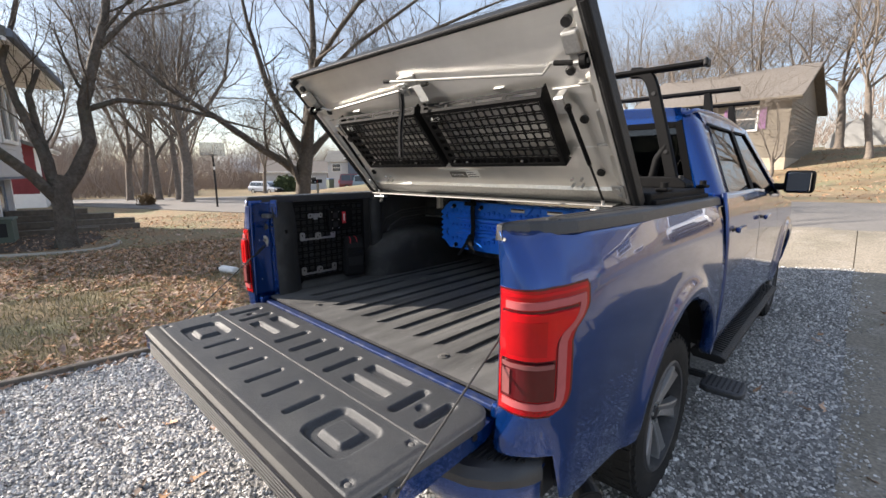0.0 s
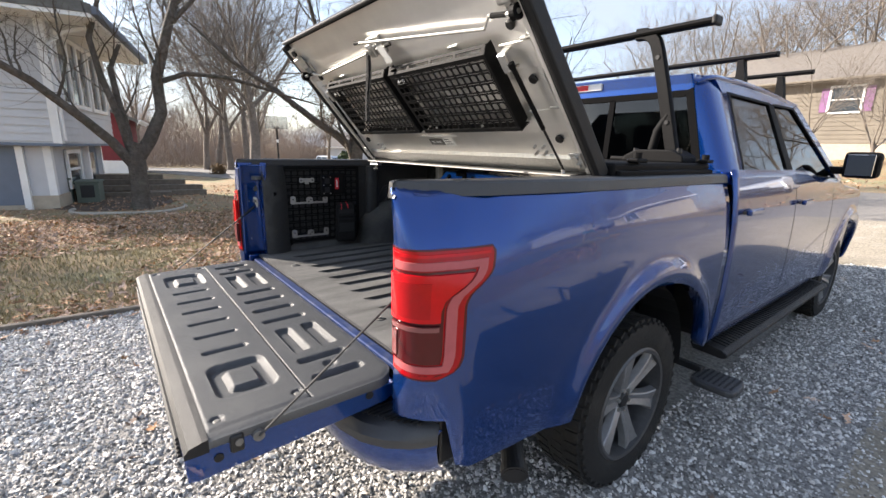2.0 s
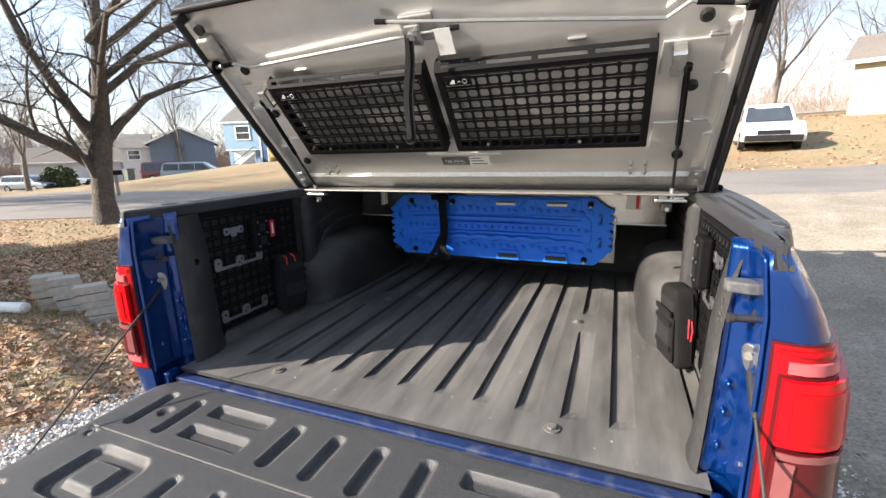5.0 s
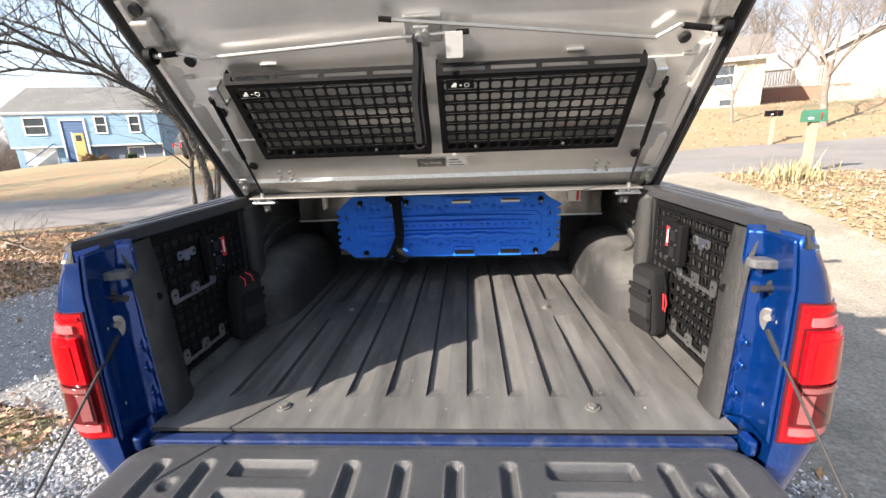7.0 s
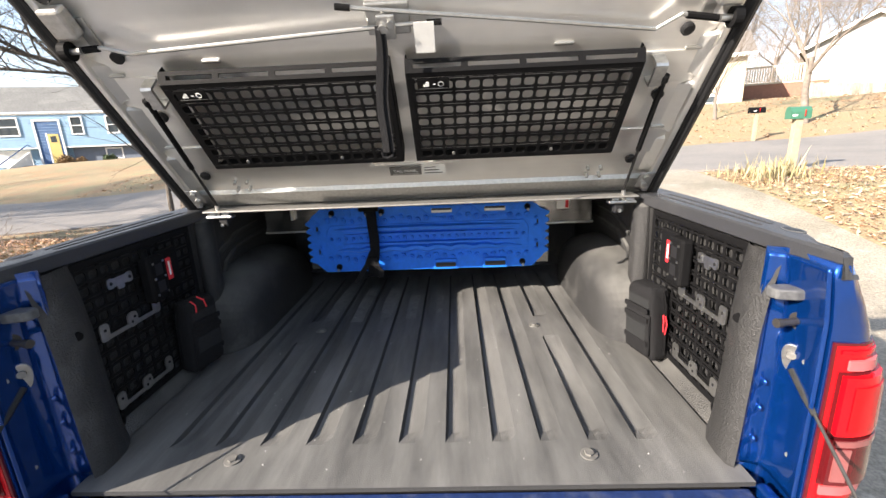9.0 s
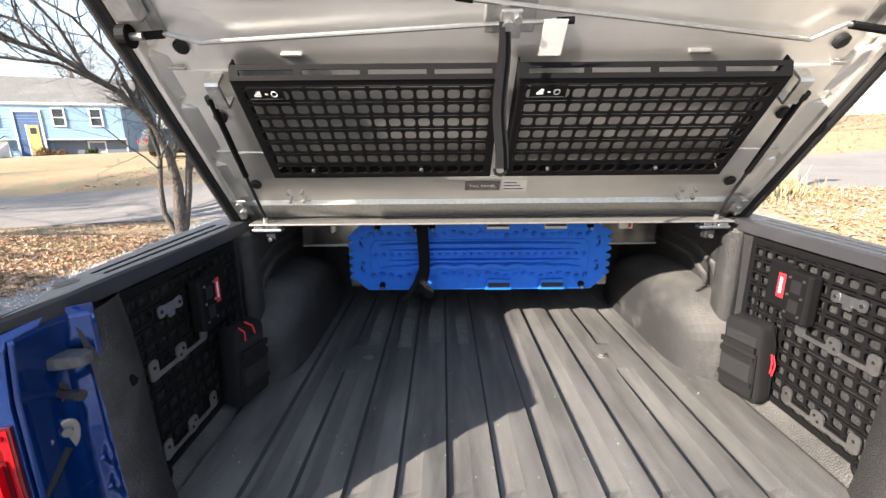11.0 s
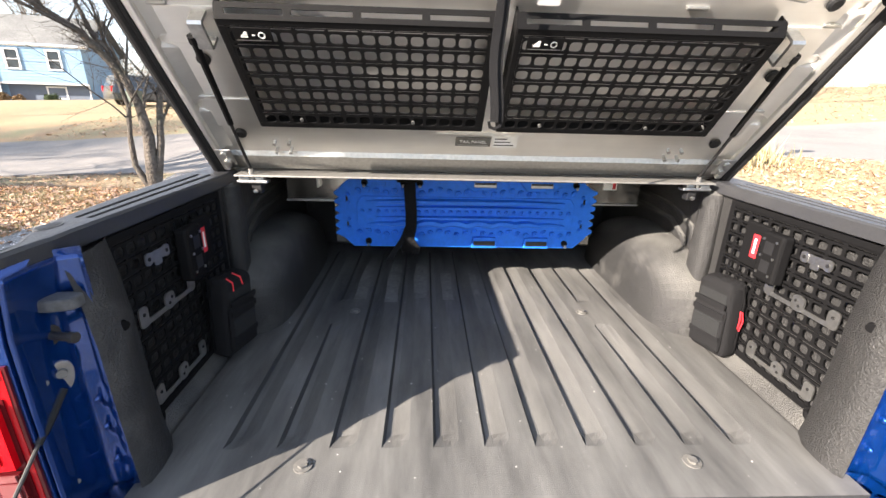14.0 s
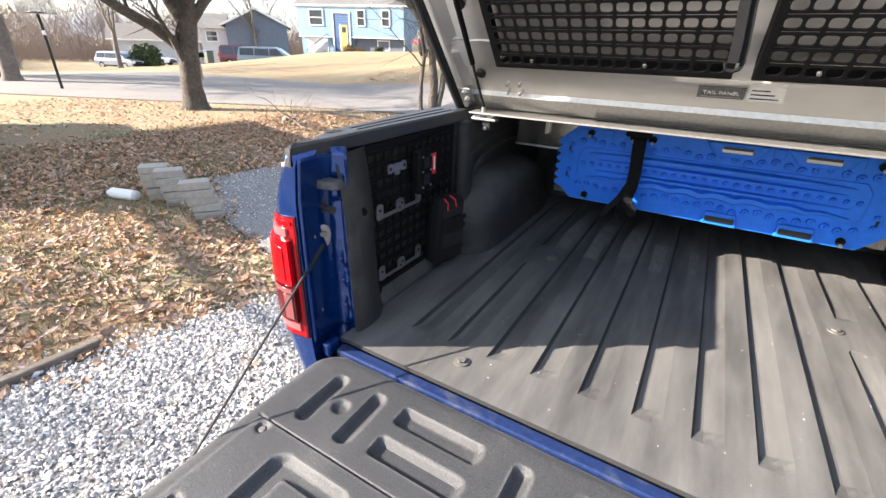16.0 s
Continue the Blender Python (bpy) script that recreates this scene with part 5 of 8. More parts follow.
# ---- slotted gear panels ----
def holed(verts, faces, x0, x1, y0, y1, mx, my, r, z0, z1):
    """A rectangle of sheet with one rounded opening: front ring, back ring and the opening's wall."""
    hx0, hx1, hy0, hy1 = x0 + mx, x1 - mx, y0 + my, y1 - my
    r = min(r, (hx1 - hx0) / 2.01, (hy1 - hy0) / 2.01)
    loop = []
    for cx, cy, a0 in ((hx1 - r, hy1 - r, 0), (hx0 + r, hy1 - r, 90), (hx0 + r, hy0 + r, 180), (hx1 - r, hy0 + r, 270)):
        loop.append([(cx + r * math.cos(radians(a0 + d)), cy + r * math.sin(radians(a0 + d))) for d in (0, 30, 60, 90)])
    outer = [(x1, y1), (x0, y1), (x0, y0), (x1, y0)]
    o = len(verts)
    flat = [p for c in loop for p in c]
    verts += [(*p, z1) for p in outer] + [(*p, z1) for p in flat] + [(*p, z0) for p in flat]
    for k in range(4):
        c = o + 4 + 4 * k
        for j in range(3):
            faces.append((o + k, c + j, c + j + 1))
        faces.append((o + k, c + 3, o + 4 + (4 * k + 4) % 16, o + (k + 1) % 4))
    for k in range(16):
        faces.append((o + 4 + k, o + 20 + k, o + 20 + (k + 1) % 16, o + 4 + (k + 1) % 16))


def gear_panel(name, w, h, cols, rws, parent_pose, label, category, group, gap=0.008, slit=0.30):
    """A black sheet panel: rows of rounded square cut-outs with thin slits between, in a frame. Local x along, y up, z out."""
    p = tagged(new(name), label, category, group)
    p.matrix_world = parent_pose
    fr = bmesh.new()
    e = 0.016
    for q in ((0, w, 0, e), (0, w, h - e, h), (0, e, e, h - e), (w - e, w, e, h - e)):
        box(fr, q[0], q[1], q[2], q[3], -0.002, 0.002, 0.001, 1)
    part("frame", fr, POWDER, p)
    cw, ch = (w - 2 * e) / cols, (h - 2 * e) / rws
    verts, faces = [], []
    for r in range(rws):
        y0 = e + r * ch
        ys = y0 + ch * (1 - slit)
        for c in range(cols):
            holed(verts, faces, e + c * cw, e + (c + 1) * cw, y0, ys, gap * 0.5, gap * 0.35, 0.008, -0.0016, 0.0018)
        c = 0
        while c < cols:
            n = min(3 if (c == 0 and r % 2) else 2, cols - c)
            holed(verts, faces, e + c * cw, e + (c + n) * cw, ys, y0 + ch, 0.004, ch * slit * 0.30, 0.004, -0.0016, 0.0018)
            c += n
    me = bpy.data.meshes.new("slotted_plate")
    me.from_pydata(verts, [], faces)
    bm = bmesh.new()
    bm.from_mesh(me)
    bpy.data.meshes.remove(me)
    bmesh.ops.remove_doubles(bm, verts=bm.verts, dist=1e-5)
    part("slotted_plate", bm, POWDER, p)
    return p


PW, PH = 0.628, 0.321
for k, x0 in enumerate((-0.650, 0.022)):
    m = LID @ Matrix.Translation((x0, 0.254, 0.060))
    p = gear_panel("lid_gear_panel", PW, PH, 16, 7, m, "black slotted gear panel under the raised lid", "gear panel", "lid gear panels", 0.0075, 0.25)
    # slanted top flange with long slots, side flanges, end lugs
    bm = bmesh.new()
    for a, b in ((0.0, 0.020), (0.148, 0.166), (0.302, 0.320), (0.456, 0.474), (PW - 0.020, PW)):
        box(bm, a, b, 0.010, 0.022, -0.002, 0.002)
    box(bm, 0, PW, -0.002, 0.010, -0.002, 0.002)
    box(bm, 0, PW, 0.022, 0.034, -0.002, 0.002)
    bmesh.ops.transform(bm, matrix=Matrix.Translation((0, PH, 0)) @ Matrix.Rotation(radians(-50), 4, "X"), verts=bm.verts)
    part("top_flange", bm, POWDER, p)
    for x in (0.0, PW):
        bm = prismm([(0.0, 0.0), (PH, 0.0), (PH + 0.02, -0.022), (PH + 0.02, -0.052), (0.02, -0.052)], 0, x - 0.002, x + 0.002)
        part("side_flange", bm, POWDER, p)
    part("bottom_flange", boxm(0, PW, -0.002, 0.002, -0.052, 0.0), POWDER, p)
    # small white badge patch
    bd = part("badge", boxm(0.028, 0.115, PH - 0.052, PH - 0.018, 0.002, 0.004, 0.001), POWDER, p, "black badge with small white marks")
    part("badge_frame", boxm(0.032, 0.111, PH - 0.0495, PH - 0.048, 0.004, 0.0046), ALU_DULL, bd)
    part("badge_mark", boxm(0.044, 0.060, PH - 0.042, PH - 0.038, 0.004, 0.005), WHITETAG, bd)
    part("badge_mark", prismm([(0.046, PH - 0.037), (0.060, PH - 0.037), (0.060, PH - 0.028), (0.054, PH - 0.028)], 2, 0.004, 0.005), WHITETAG, bd)
    part("badge_mark", boxm(0.070, 0.077, PH - 0.037, PH - 0.0345, 0.004, 0.005), WHITETAG, bd)
    bm = bmesh.new()
    tube(bm, [(0.092 + 0.007 * math.cos(a_), PH - 0.0355 + 0.007 * math.sin(a_), 0.0045) for a_ in np.linspace(0, 2 * math.pi, 15)], 0.0012, 5, False)
    part("badge_ring", bm, WHITETAG, bd)
    for x, y in ((0.12, 0.030), (0.43, 0.030)):
        part("panel_bolt", tubem([(x, y, 0.0), (x, y, 0.006)], 0.005, 8), STEEL, p)

# side panels on the box walls
SPW, SPH, PZ = 0.505, 0.472, 0.940
for s in (1, -1):
    if s > 0:
        m = pose(0.832, 0.205, PZ) @ Matrix(((0, 0, -1, 0), (1, 0, 0, 0), (0, 1, 0, 0), (0, 0, 0, 1)))
    else:
        m = pose(-0.832, 0.710, PZ) @ Matrix(((0, 0, 1, 0), (-1, 0, 0, 0), (0, 1, 0, 0), (0, 0, 0, 1)))
    p = gear_panel("side_gear_panel", SPW, SPH, 12, 11, m, "black slotted gear panel on the bed wall", "gear panel", "bed wall gear panels", 0.0080, 0.27)

    def u(y):
        return y - 0.205 if s > 0 else 0.710 - y

    def sp(name, y0, y1, z0, z1, n0, n1, m_, bev=0.002, label="", parent=None):
        a, b = sorted((u(y0), u(y1)))
        return part(name, boxm(a, b, z0 - PZ, z1 - PZ, n0, n1, bev), m_, parent or p, label)

    def lug(bm_, y, z, w, h, top):
        """A flat plate lobe with well rounded corners."""
        c, r = u(y), min(w, h) * 0.36
        out_ = []
        for sx, sy, a0 in ((1, 1, 0), (-1, 1, 90), (-1, -1, 180), (1, -1, 270)):
            out_ += [(c + sx * (w / 2 - r) + r * math.cos(radians(a0 + d)), z - PZ + sy * (h / 2 - r) + r * math.sin(radians(a0 + d))) for d in (0, 30, 60, 90)]
        return prism(bm_, out_, 2, 0.006, top)

    # silver brackets, flat plates with three lobes
    for z in (1.207, 0.998):
        bm = bmesh.new()
        a, b = sorted((u(0.262), u(0.468)))
        box(bm, a, b, z - 0.024 - PZ, z - 0.012 - PZ, 0.0062, 0.0092)
        for y in (0.262, 0.468):
            lug(bm, y, z, 0.032, 0.050, 0.0098)
        lug(bm, 0.365, z - 0.004, 0.040, 0.044, 0.0104)
        base = part("tool_bracket", bm, ALU_DULL, p, "silver three-lobed mounting bracket")
        for y, q in ((0.262, 0.006), (0.468, 0.006), (0.372, 0.002), (0.360, -0.010)):
            part("bracket_screw", tubem([(u(y), z + q - PZ, 0.009), (u(y), z + q - PZ, 0.0118)], 0.0042, 10), RIMDARK, base)
    bm = bmesh.new()
    for y in (0.318, 0.388):
        lug(bm, y, 1.328, 0.024, 0.030, 0.0098)
    a, b = sorted((u(0.318), u(0.388)))
    box(bm, a, b, 1.316 - PZ, 1.340 - PZ, 0.0062, 0.0092)
    lug(bm, 0.353, 1.312, 0.026, 0.016, 0.0096)
    b2 = part("small_bracket", bm, ALU_DULL, p, "small silver bracket")
    for y in (0.318, 0.388):
        part("bracket_screw", tubem([(u(y), 1.328 - PZ, 0.009), (u(y), 1.328 - PZ, 0.0115)], 0.005, 10), RIMDARK, b2)
    # black holder: tag plate beside a raised block
    h = sp("holder", 0.505, 0.600, 1.236, 1.372, 0.004, 0.020, POWDER, 0.005, "black tool holder with a red tag")
    sp("holder_block", 0.430, 0.508, 1.222, 1.366, 0.004, 0.040, POWDER, 0.008, parent=h)
    sp("holder_slot", 0.455, 0.488, 1.250, 1.285, 0.040, 0.0412, RIMDARK, 0.0, parent=h)
    sp("holder_slot", 0.455, 0.488, 1.305, 1.340, 0.040, 0.0412, RIMDARK, 0.0, parent=h)
    sp("red_tag", 0.532, 0.558, 1.268, 1.340, 0.020, 0.022, REDTAPE, 0.001, parent=h)
    sp("tag_print", 0.541, 0.549, 1.282, 1.328, 0.022, 0.0228, WHITETAG, 0.0, parent=h)
    for y, z in ((0.448, 1.345), (0.494, 1.345), (0.448, 1.296), (0.494, 1.296), (0.448, 1.245), (0.494, 1.245)):
        sp("rivet", y - 0.003, y + 0.003, z - 0.003, z + 0.003, 0.040, 0.043, STEEL, 0.0, parent=h)
    # bottom tie-down ring
    bm = bmesh.new()
    pts = [(u(0.225) + 0.022 * math.cos(a), 0.010 + 0.020 * math.sin(a), 0.012) for a in np.linspace(0, 2 * math.pi, 13)]
    tube(bm, pts, 0.006, 6, False)
    part("tie_ring", bm, POWDER, p)

# ---- zipped pouches standing against the panels ----
for s in (1, -1):
    lab = "black zipped pouch with grey mesh pocket and red pull" if s > 0 else "black zipped pouch with red zip pulls, in shade"
    bag = tagged(new("gear_pouch"), lab, "pouch", "gear pouches")
    bag.matrix_world = pose(0.792 * s, 0.590, 0.925, 0, 0, 16 * s) @ Matrix.Rotation(radians(-3 * s), 4, "Y") @ Matrix.Diagonal((0.74 * s, 0.68, 0.99, 1))
    bm = boxm(-0.048, 0.050, -0.098, 0.098, 0.0, 0.262, 0.026, 4)
    for v in bm.verts:
        v.co.y *= 1 - 0.16 * (max(0, v.co.z - 0.15) / 0.11) ** 2
        v.co.x += 0.006 * math.sin(v.co.z * 22) * (1 if v.co.x < 0 else 0)
    part("pouch_body", bm, FABRIC, bag, smooth=True)
    part("front_pocket", boxm(-0.064, -0.040, -0.082, 0.082, 0.020, 0.175, 0.012, 3), FABRIC, bag, smooth=True)
    part("mesh_pocket", boxm(-0.068, -0.060, -0.070, 0.070, 0.075, 0.135, 0.003), GREYCLOTH, bag, "grey mesh pocket")
    part("mesh_pocket", boxm(-0.054, -0.046, -0.070, 0.070, 0.185, 0.225, 0.003), GREYCLOTH, bag, "grey mesh pocket")
    for z in (0.060, 0.145, 0.178):
        part("webbing", boxm(-0.070, -0.060, -0.080, 0.080, z, z + 0.018, 0.002), WEBBING, bag)
    bm = tubem([(0.015, -0.102, 0.03), (0.015, -0.101, 0.20), (0.015, -0.085, 0.25), (0.015, 0.0, 0.267), (0.015, 0.085, 0.25), (0.015, 0.100, 0.20)], 0.004, 6)
    part("zip", bm, POWDER, bag)
    for pts in ([(0.0, -0.104, 0.175), (-0.004, -0.112, 0.15), (-0.002, -0.108, 0.115)], [(0.01, -0.104, 0.170), (0.012, -0.114, 0.14), (0.008, -0.108, 0.105)]) if s > 0 else ([(-0.03, -0.05, 0.262), (-0.055, -0.045, 0.250), (-0.06, -0.05, 0.225)], [(-0.02, 0.0, 0.266), (-0.050, 0.01, 0.256), (-0.058, 0.015, 0.230)]):
        part("zip_pull", tubem(pts, 0.0032, 6), REDTAPE, bag, "red zip pull")

# ---- aluminium cross box under the deck, with the recovery boards strapped to it ----
cb = tagged(part("cross_box", boxm(-0.790, 0.790, 1.245, 1.62, 1.268, 1.432, 0.004), BOXALU), "bare aluminium cross box hung under the deck", "storage box")
part("box_drop", boxm(-0.585, 0.585, 1.242, 1.60, 1.075, 1.30, 0.004), BOXALU, cb)
part("front_lip", boxm(-0.792, 0.792, 1.238, 1.246, 1.264, 1.272, 0.001), ALU_DULL, cb)
st = part("warning_sticker", boxm(0.620, 0.680, 1.240, 1.2442, 1.335, 1.425), WHITETAG, cb, "white sticker with a red bar")
part("red_bar", boxm(0.660, 0.674, 1.238, 1.2405, 1.340, 1.420), REDTAPE, st)
part("bracket_tab", boxm(-0.650, -0.642, 1.215, 1.246, 1.330, 1.43), ALU_DULL, cb)
for k, y in enumerate((1.196, 1.226)):
    bd = tagged(new("recovery_board"), "bright blue studded plastic recovery board on its edge", "recovery board", "recovery boards")
    bd.matrix_world = pose(0.0, y, 1.232, 2.0 if k == 0 else 0)
    # toothed, chamfered outline
    half, top = 0.556, 0.160
    pts = [(-half + 0.070, top), (half - 0.070, top), (half - 0.014, top - 0.044)]
    for j in range(6):
        z = top - 0.050 - j * 0.036
        pts += [(half + 0.018, z - 0.006), (half + 0.018, z - 0.016), (half - 0.004, z - 0.030)]
    pts += [(half - 0.014, -top + 0.044), (half - 0.060, -top), (-half + 0.060, -top), (-half + 0.014, -top + 0.044)]
    for j in range(6):
        z = -top + 0.050 + j * 0.036
        pts += [(-half - 0.018, z + 0.006), (-half - 0.018, z + 0.016), (-half + 0.004, z + 0.030)]
    pts += [(-half + 0.014, top - 0.044)]
    plate = part("plate", prismm(pts, 1, -0.006, 0.016), BOARD, bd)
    if k:
        continue
    # raised field, tapered ribs above, a scalloped rib below
    part("raised_field", prismm([(-0.455, 0.072), (0.455, 0.072), (0.478, 0.040), (0.478, -0.050), (0.455, -0.074), (-0.455, -0.074), (-0.478, -0.050), (-0.478, 0.040)], 1, -0.013, -0.005, 0.003), BOARD, plate)
    for z, h, wave, x0, x1 in ((0.050, 0.013, 0.0, -0.44, 0.44), (0.026, 0.007, 0.0, -0.40, 0.42), (-0.020, 0.007, 0.0, -0.40, 0.44), (-0.054, 0.016, 0.011, -0.44, 0.45)):
        bm = bmesh.new()
        rows_ = []
        for x in np.linspace(x0, x1, 72):
            e = math.sin(math.pi * (x - x0) / (x1 - x0)) ** 0.5
            w = h * max(0.12, e)
            c = z + wave * abs(math.sin(x * 29.0)) * e
            rows_.append([(x, -0.012, c + w * 1.25), (x, -0.012 - 0.026 * e, c + w * 0.7), (x, -0.012 - 0.028 * e, c - w * 0.4), (x, -0.012, c - w * 1.15)])
        vs = grid_mesh(bm, rows_)
        bm.faces.new(vs[0])
        bm.faces.new(vs[-1][::-1])
        part("ridge", bm, BOARD, plate, smooth=False)
    # round studs with a pin in a cup
    stud_rows = [(0.094, 0.0145, [-0.470 + 0.0392 * j for j in range(25)], -0.005), (0.004, 0.0105, [-0.455 + 0.035 * j for j in range(27)], -0.012), (-0.094, 0.0145, [-0.470 + 0.0392 * j for j in range(25)], -0.005)]
    stud_rows += [(z, 0.010, [-0.515, 0.515], -0.005) for z in (0.076, 0.040, -0.036, -0.072)]
    for z, r, row, y0 in stud_rows:
        for j, x in enumerate(row):
            zz = z + (0.008 * math.sin(j * math.pi / 2) if r > 0.012 else 0.0)
            bm = tubem([(x, y0, zz), (x, y0 - 0.010, zz), (x, y0 - 0.0125, zz), (x, y0 - 0.007, zz), (x, y0 - 0.014, zz), (x, y0 - 0.016, zz)], [r, r * 0.82, r * 0.66, r * 0.46, r * 0.34, r * 0.22], 10)
            part("stud", bm, BOARD, plate)
    for x in (-0.520, 0.520):
        for z in (0.060, -0.058):
            part("end_slot", boxm(x - 0.004, x + 0.004, -0.0072, -0.0058, z - 0.016, z + 0.016), RIMDARK, plate)
    # grip openings with raised rims, and mounting pins
    for x, z in ((0.075, 0.130), (0.320, 0.130), (0.085, -0.134), (0.320, -0.134)):
        sgn = 1 if z > 0 else -1
        w0, w1 = (0.105, 0.062) if z > 0 else (0.060, 0.052)
        bm = prismm([(x - w0, z + sgn * 0.024), (x + w0, z + sgn * 0.024), (x + w1, z - sgn * 0.026), (x - w1, z - sgn * 0.026)], 1, -0.024, -0.005, 0.005)
        g = part("grip_rim", bm, BOARD, bd)
        part("grip_slot", boxm(x - 0.048, x + 0.048, -0.0265, -0.0235, z - 0.011, z + 0.010, 0.003), ALU_DULL if z > 0 else RIMDARK, g)
        # Near-black strip painted along the slot's upper half as its shadow.
        if z > 0:
            part("grip_shadow", boxm(x - 0.046, x + 0.046, -0.0272, -0.026, z + 0.001, z + 0.010), RIMDARK, g)
    for x, z in ((-0.440, 0.132), (-0.275, 0.132), (-0.205, 0.132), (0.470, 0.132), (-0.430, -0.132), (0.450, -0.134)):
        bm = tubem([(x, -0.004, z), (x, -0.034, z - 0.008)], 0.0075, 10)
        tube(bm, [(x, -0.014, z), (x, -0.021, z)], 0.014, 10)
        pin = part("mount_pin", bm, POWDER, bd)
        part("pin_end", tubem([(x, -0.033, z - 0.0078), (x, -0.042, z - 0.010)], 0.006, 10), STEEL, pin)
    for x in (-0.370, 0.200, 0.412):
        part("raised_pad", boxm(x - 0.018, x + 0.018, -0.012, -0.004, 0.116, 0.150, 0.003), BOARD, bd)

st = tagged(new("tie_strap"), "black nylon strap tied round the blue boards", "strap")
bm = bmesh.new()
rows_ = [[(-0.275 + dx + wob, 1.155 - bulge, z), (-0.225 + dx * 0.6 + wob, 1.137 - bulge, z)] for z, dx, wob, bulge in ((1.440, 0.0, 0.0, -0.05), (1.405, 0.0, 0.0, 0.006), (1.33, 0.004, 0.0, 0.012), (1.24, 0.006, 0.004, 0.012), (1.18, 0.010, 0.0, 0.014), (1.12, 0.004, -0.008, 0.014), (1.075, 0.0, -0.01, 0.008), (1.05, 0.0, -0.01, -0.03))]
grid_mesh(bm, rows_)
solid(part("webbing", bm, WEBBING, st), 0.003)
bm = boxm(-0.300, -0.210, 1.112, 1.132, 1.375, 1.400, 0.006)
part("buckle", bm, POWDER, st)
for pts in ([(-0.25, 1.125, 1.19), (-0.275, 1.115, 1.13), (-0.315, 1.11, 1.07), (-0.33, 1.10, 1.045)], [(-0.25, 1.125, 1.17), (-0.235, 1.11, 1.12), (-0.215, 1.115, 1.09), (-0.22, 1.12, 1.06)], [(-0.29, 1.12, 1.10), (-0.25, 1.105, 1.115), (-0.215, 1.12, 1.075), (-0.27, 1.115, 1.07)]):
    bm = bmesh.new()
    grid_mesh(bm, [[(x - 0.014, y, z), (x + 0.014, y - 0.004, z + 0.004)] for x, y, z in pts])
    solid(part("loose_end", bm, WEBBING, st), 0.003)
part("knot", boxm(-0.275, -0.225, 1.105, 1.135, 1.115, 1.165, 0.012, 3), WEBBING, st, smooth=True)

# ---- front deck and rack ----
deck = tagged(part("cover_deck", boxm(-0.905, 0.905, 0.885, 1.765, 1.445, 1.505, 0.012), POWDER), "black bed cover front deck between lid and cab", "bed cover")
# Lip added, far enough back to keep the sun off the boards.
part("edge_lip", prismm([(0.890, 1.447), (0.772, 1.446), (0.764, 1.449), (0.766, 1.454), (0.890, 1.460)], 0, -0.80, 0.80), DUSTYSTEEL, deck, "dull grey metal edge lip")
part("edge_strip", boxm(-0.80, 0.80, 0.879, 0.8845, 1.463, 1.494, 0.001), DUSTYSTEEL, deck, "dull grey metal edge strip")
for s in (1, -1):
    part("side_rail", mirror_x(boxm(0.875, 0.925, 0.90, 1.76, 1.442, 1.475, 0.006), s), POWDER, deck)
    for y in (1.05, 1.70):
        k = part("clamp_knob", mirror_x(boxm(0.880, 0.930, y - 0.04, y + 0.04, 1.505, 1.522, 0.006), s), POWDER, deck)
        part("knob", mirror_x(tubem([(0.905, y, 1.52), (0.905, y, 1.545)], 0.017, 10), s), POWDER, k)
    part("hinge_cap", mirror_x(boxm(0.72, 0.86, 0.868, 0.895, 1.440, 1.472, 0.006), s), DUSTYSTEEL, deck)
part("hinge_tube", tubem([(-0.86, 0.872, 1.462), (0.86, 0.872, 1.462)], 0.012, 10), DUSTYSTEEL, deck)


def crossbar(bm, y, z, w, k=1.0):
    """A flattened aero bar with rounded ends."""
    out_ = [(y + k * a_, z + k * b_) for a_, b_ in ((-0.030, 0), (-0.024, 0.012), (0, 0.017), (0.024, 0.012), (0.030, 0), (0.022, -0.011), (0, -0.014), (-0.022, -0.011))]
    return prism(bm, out_, 0, -w, w, 0.003)


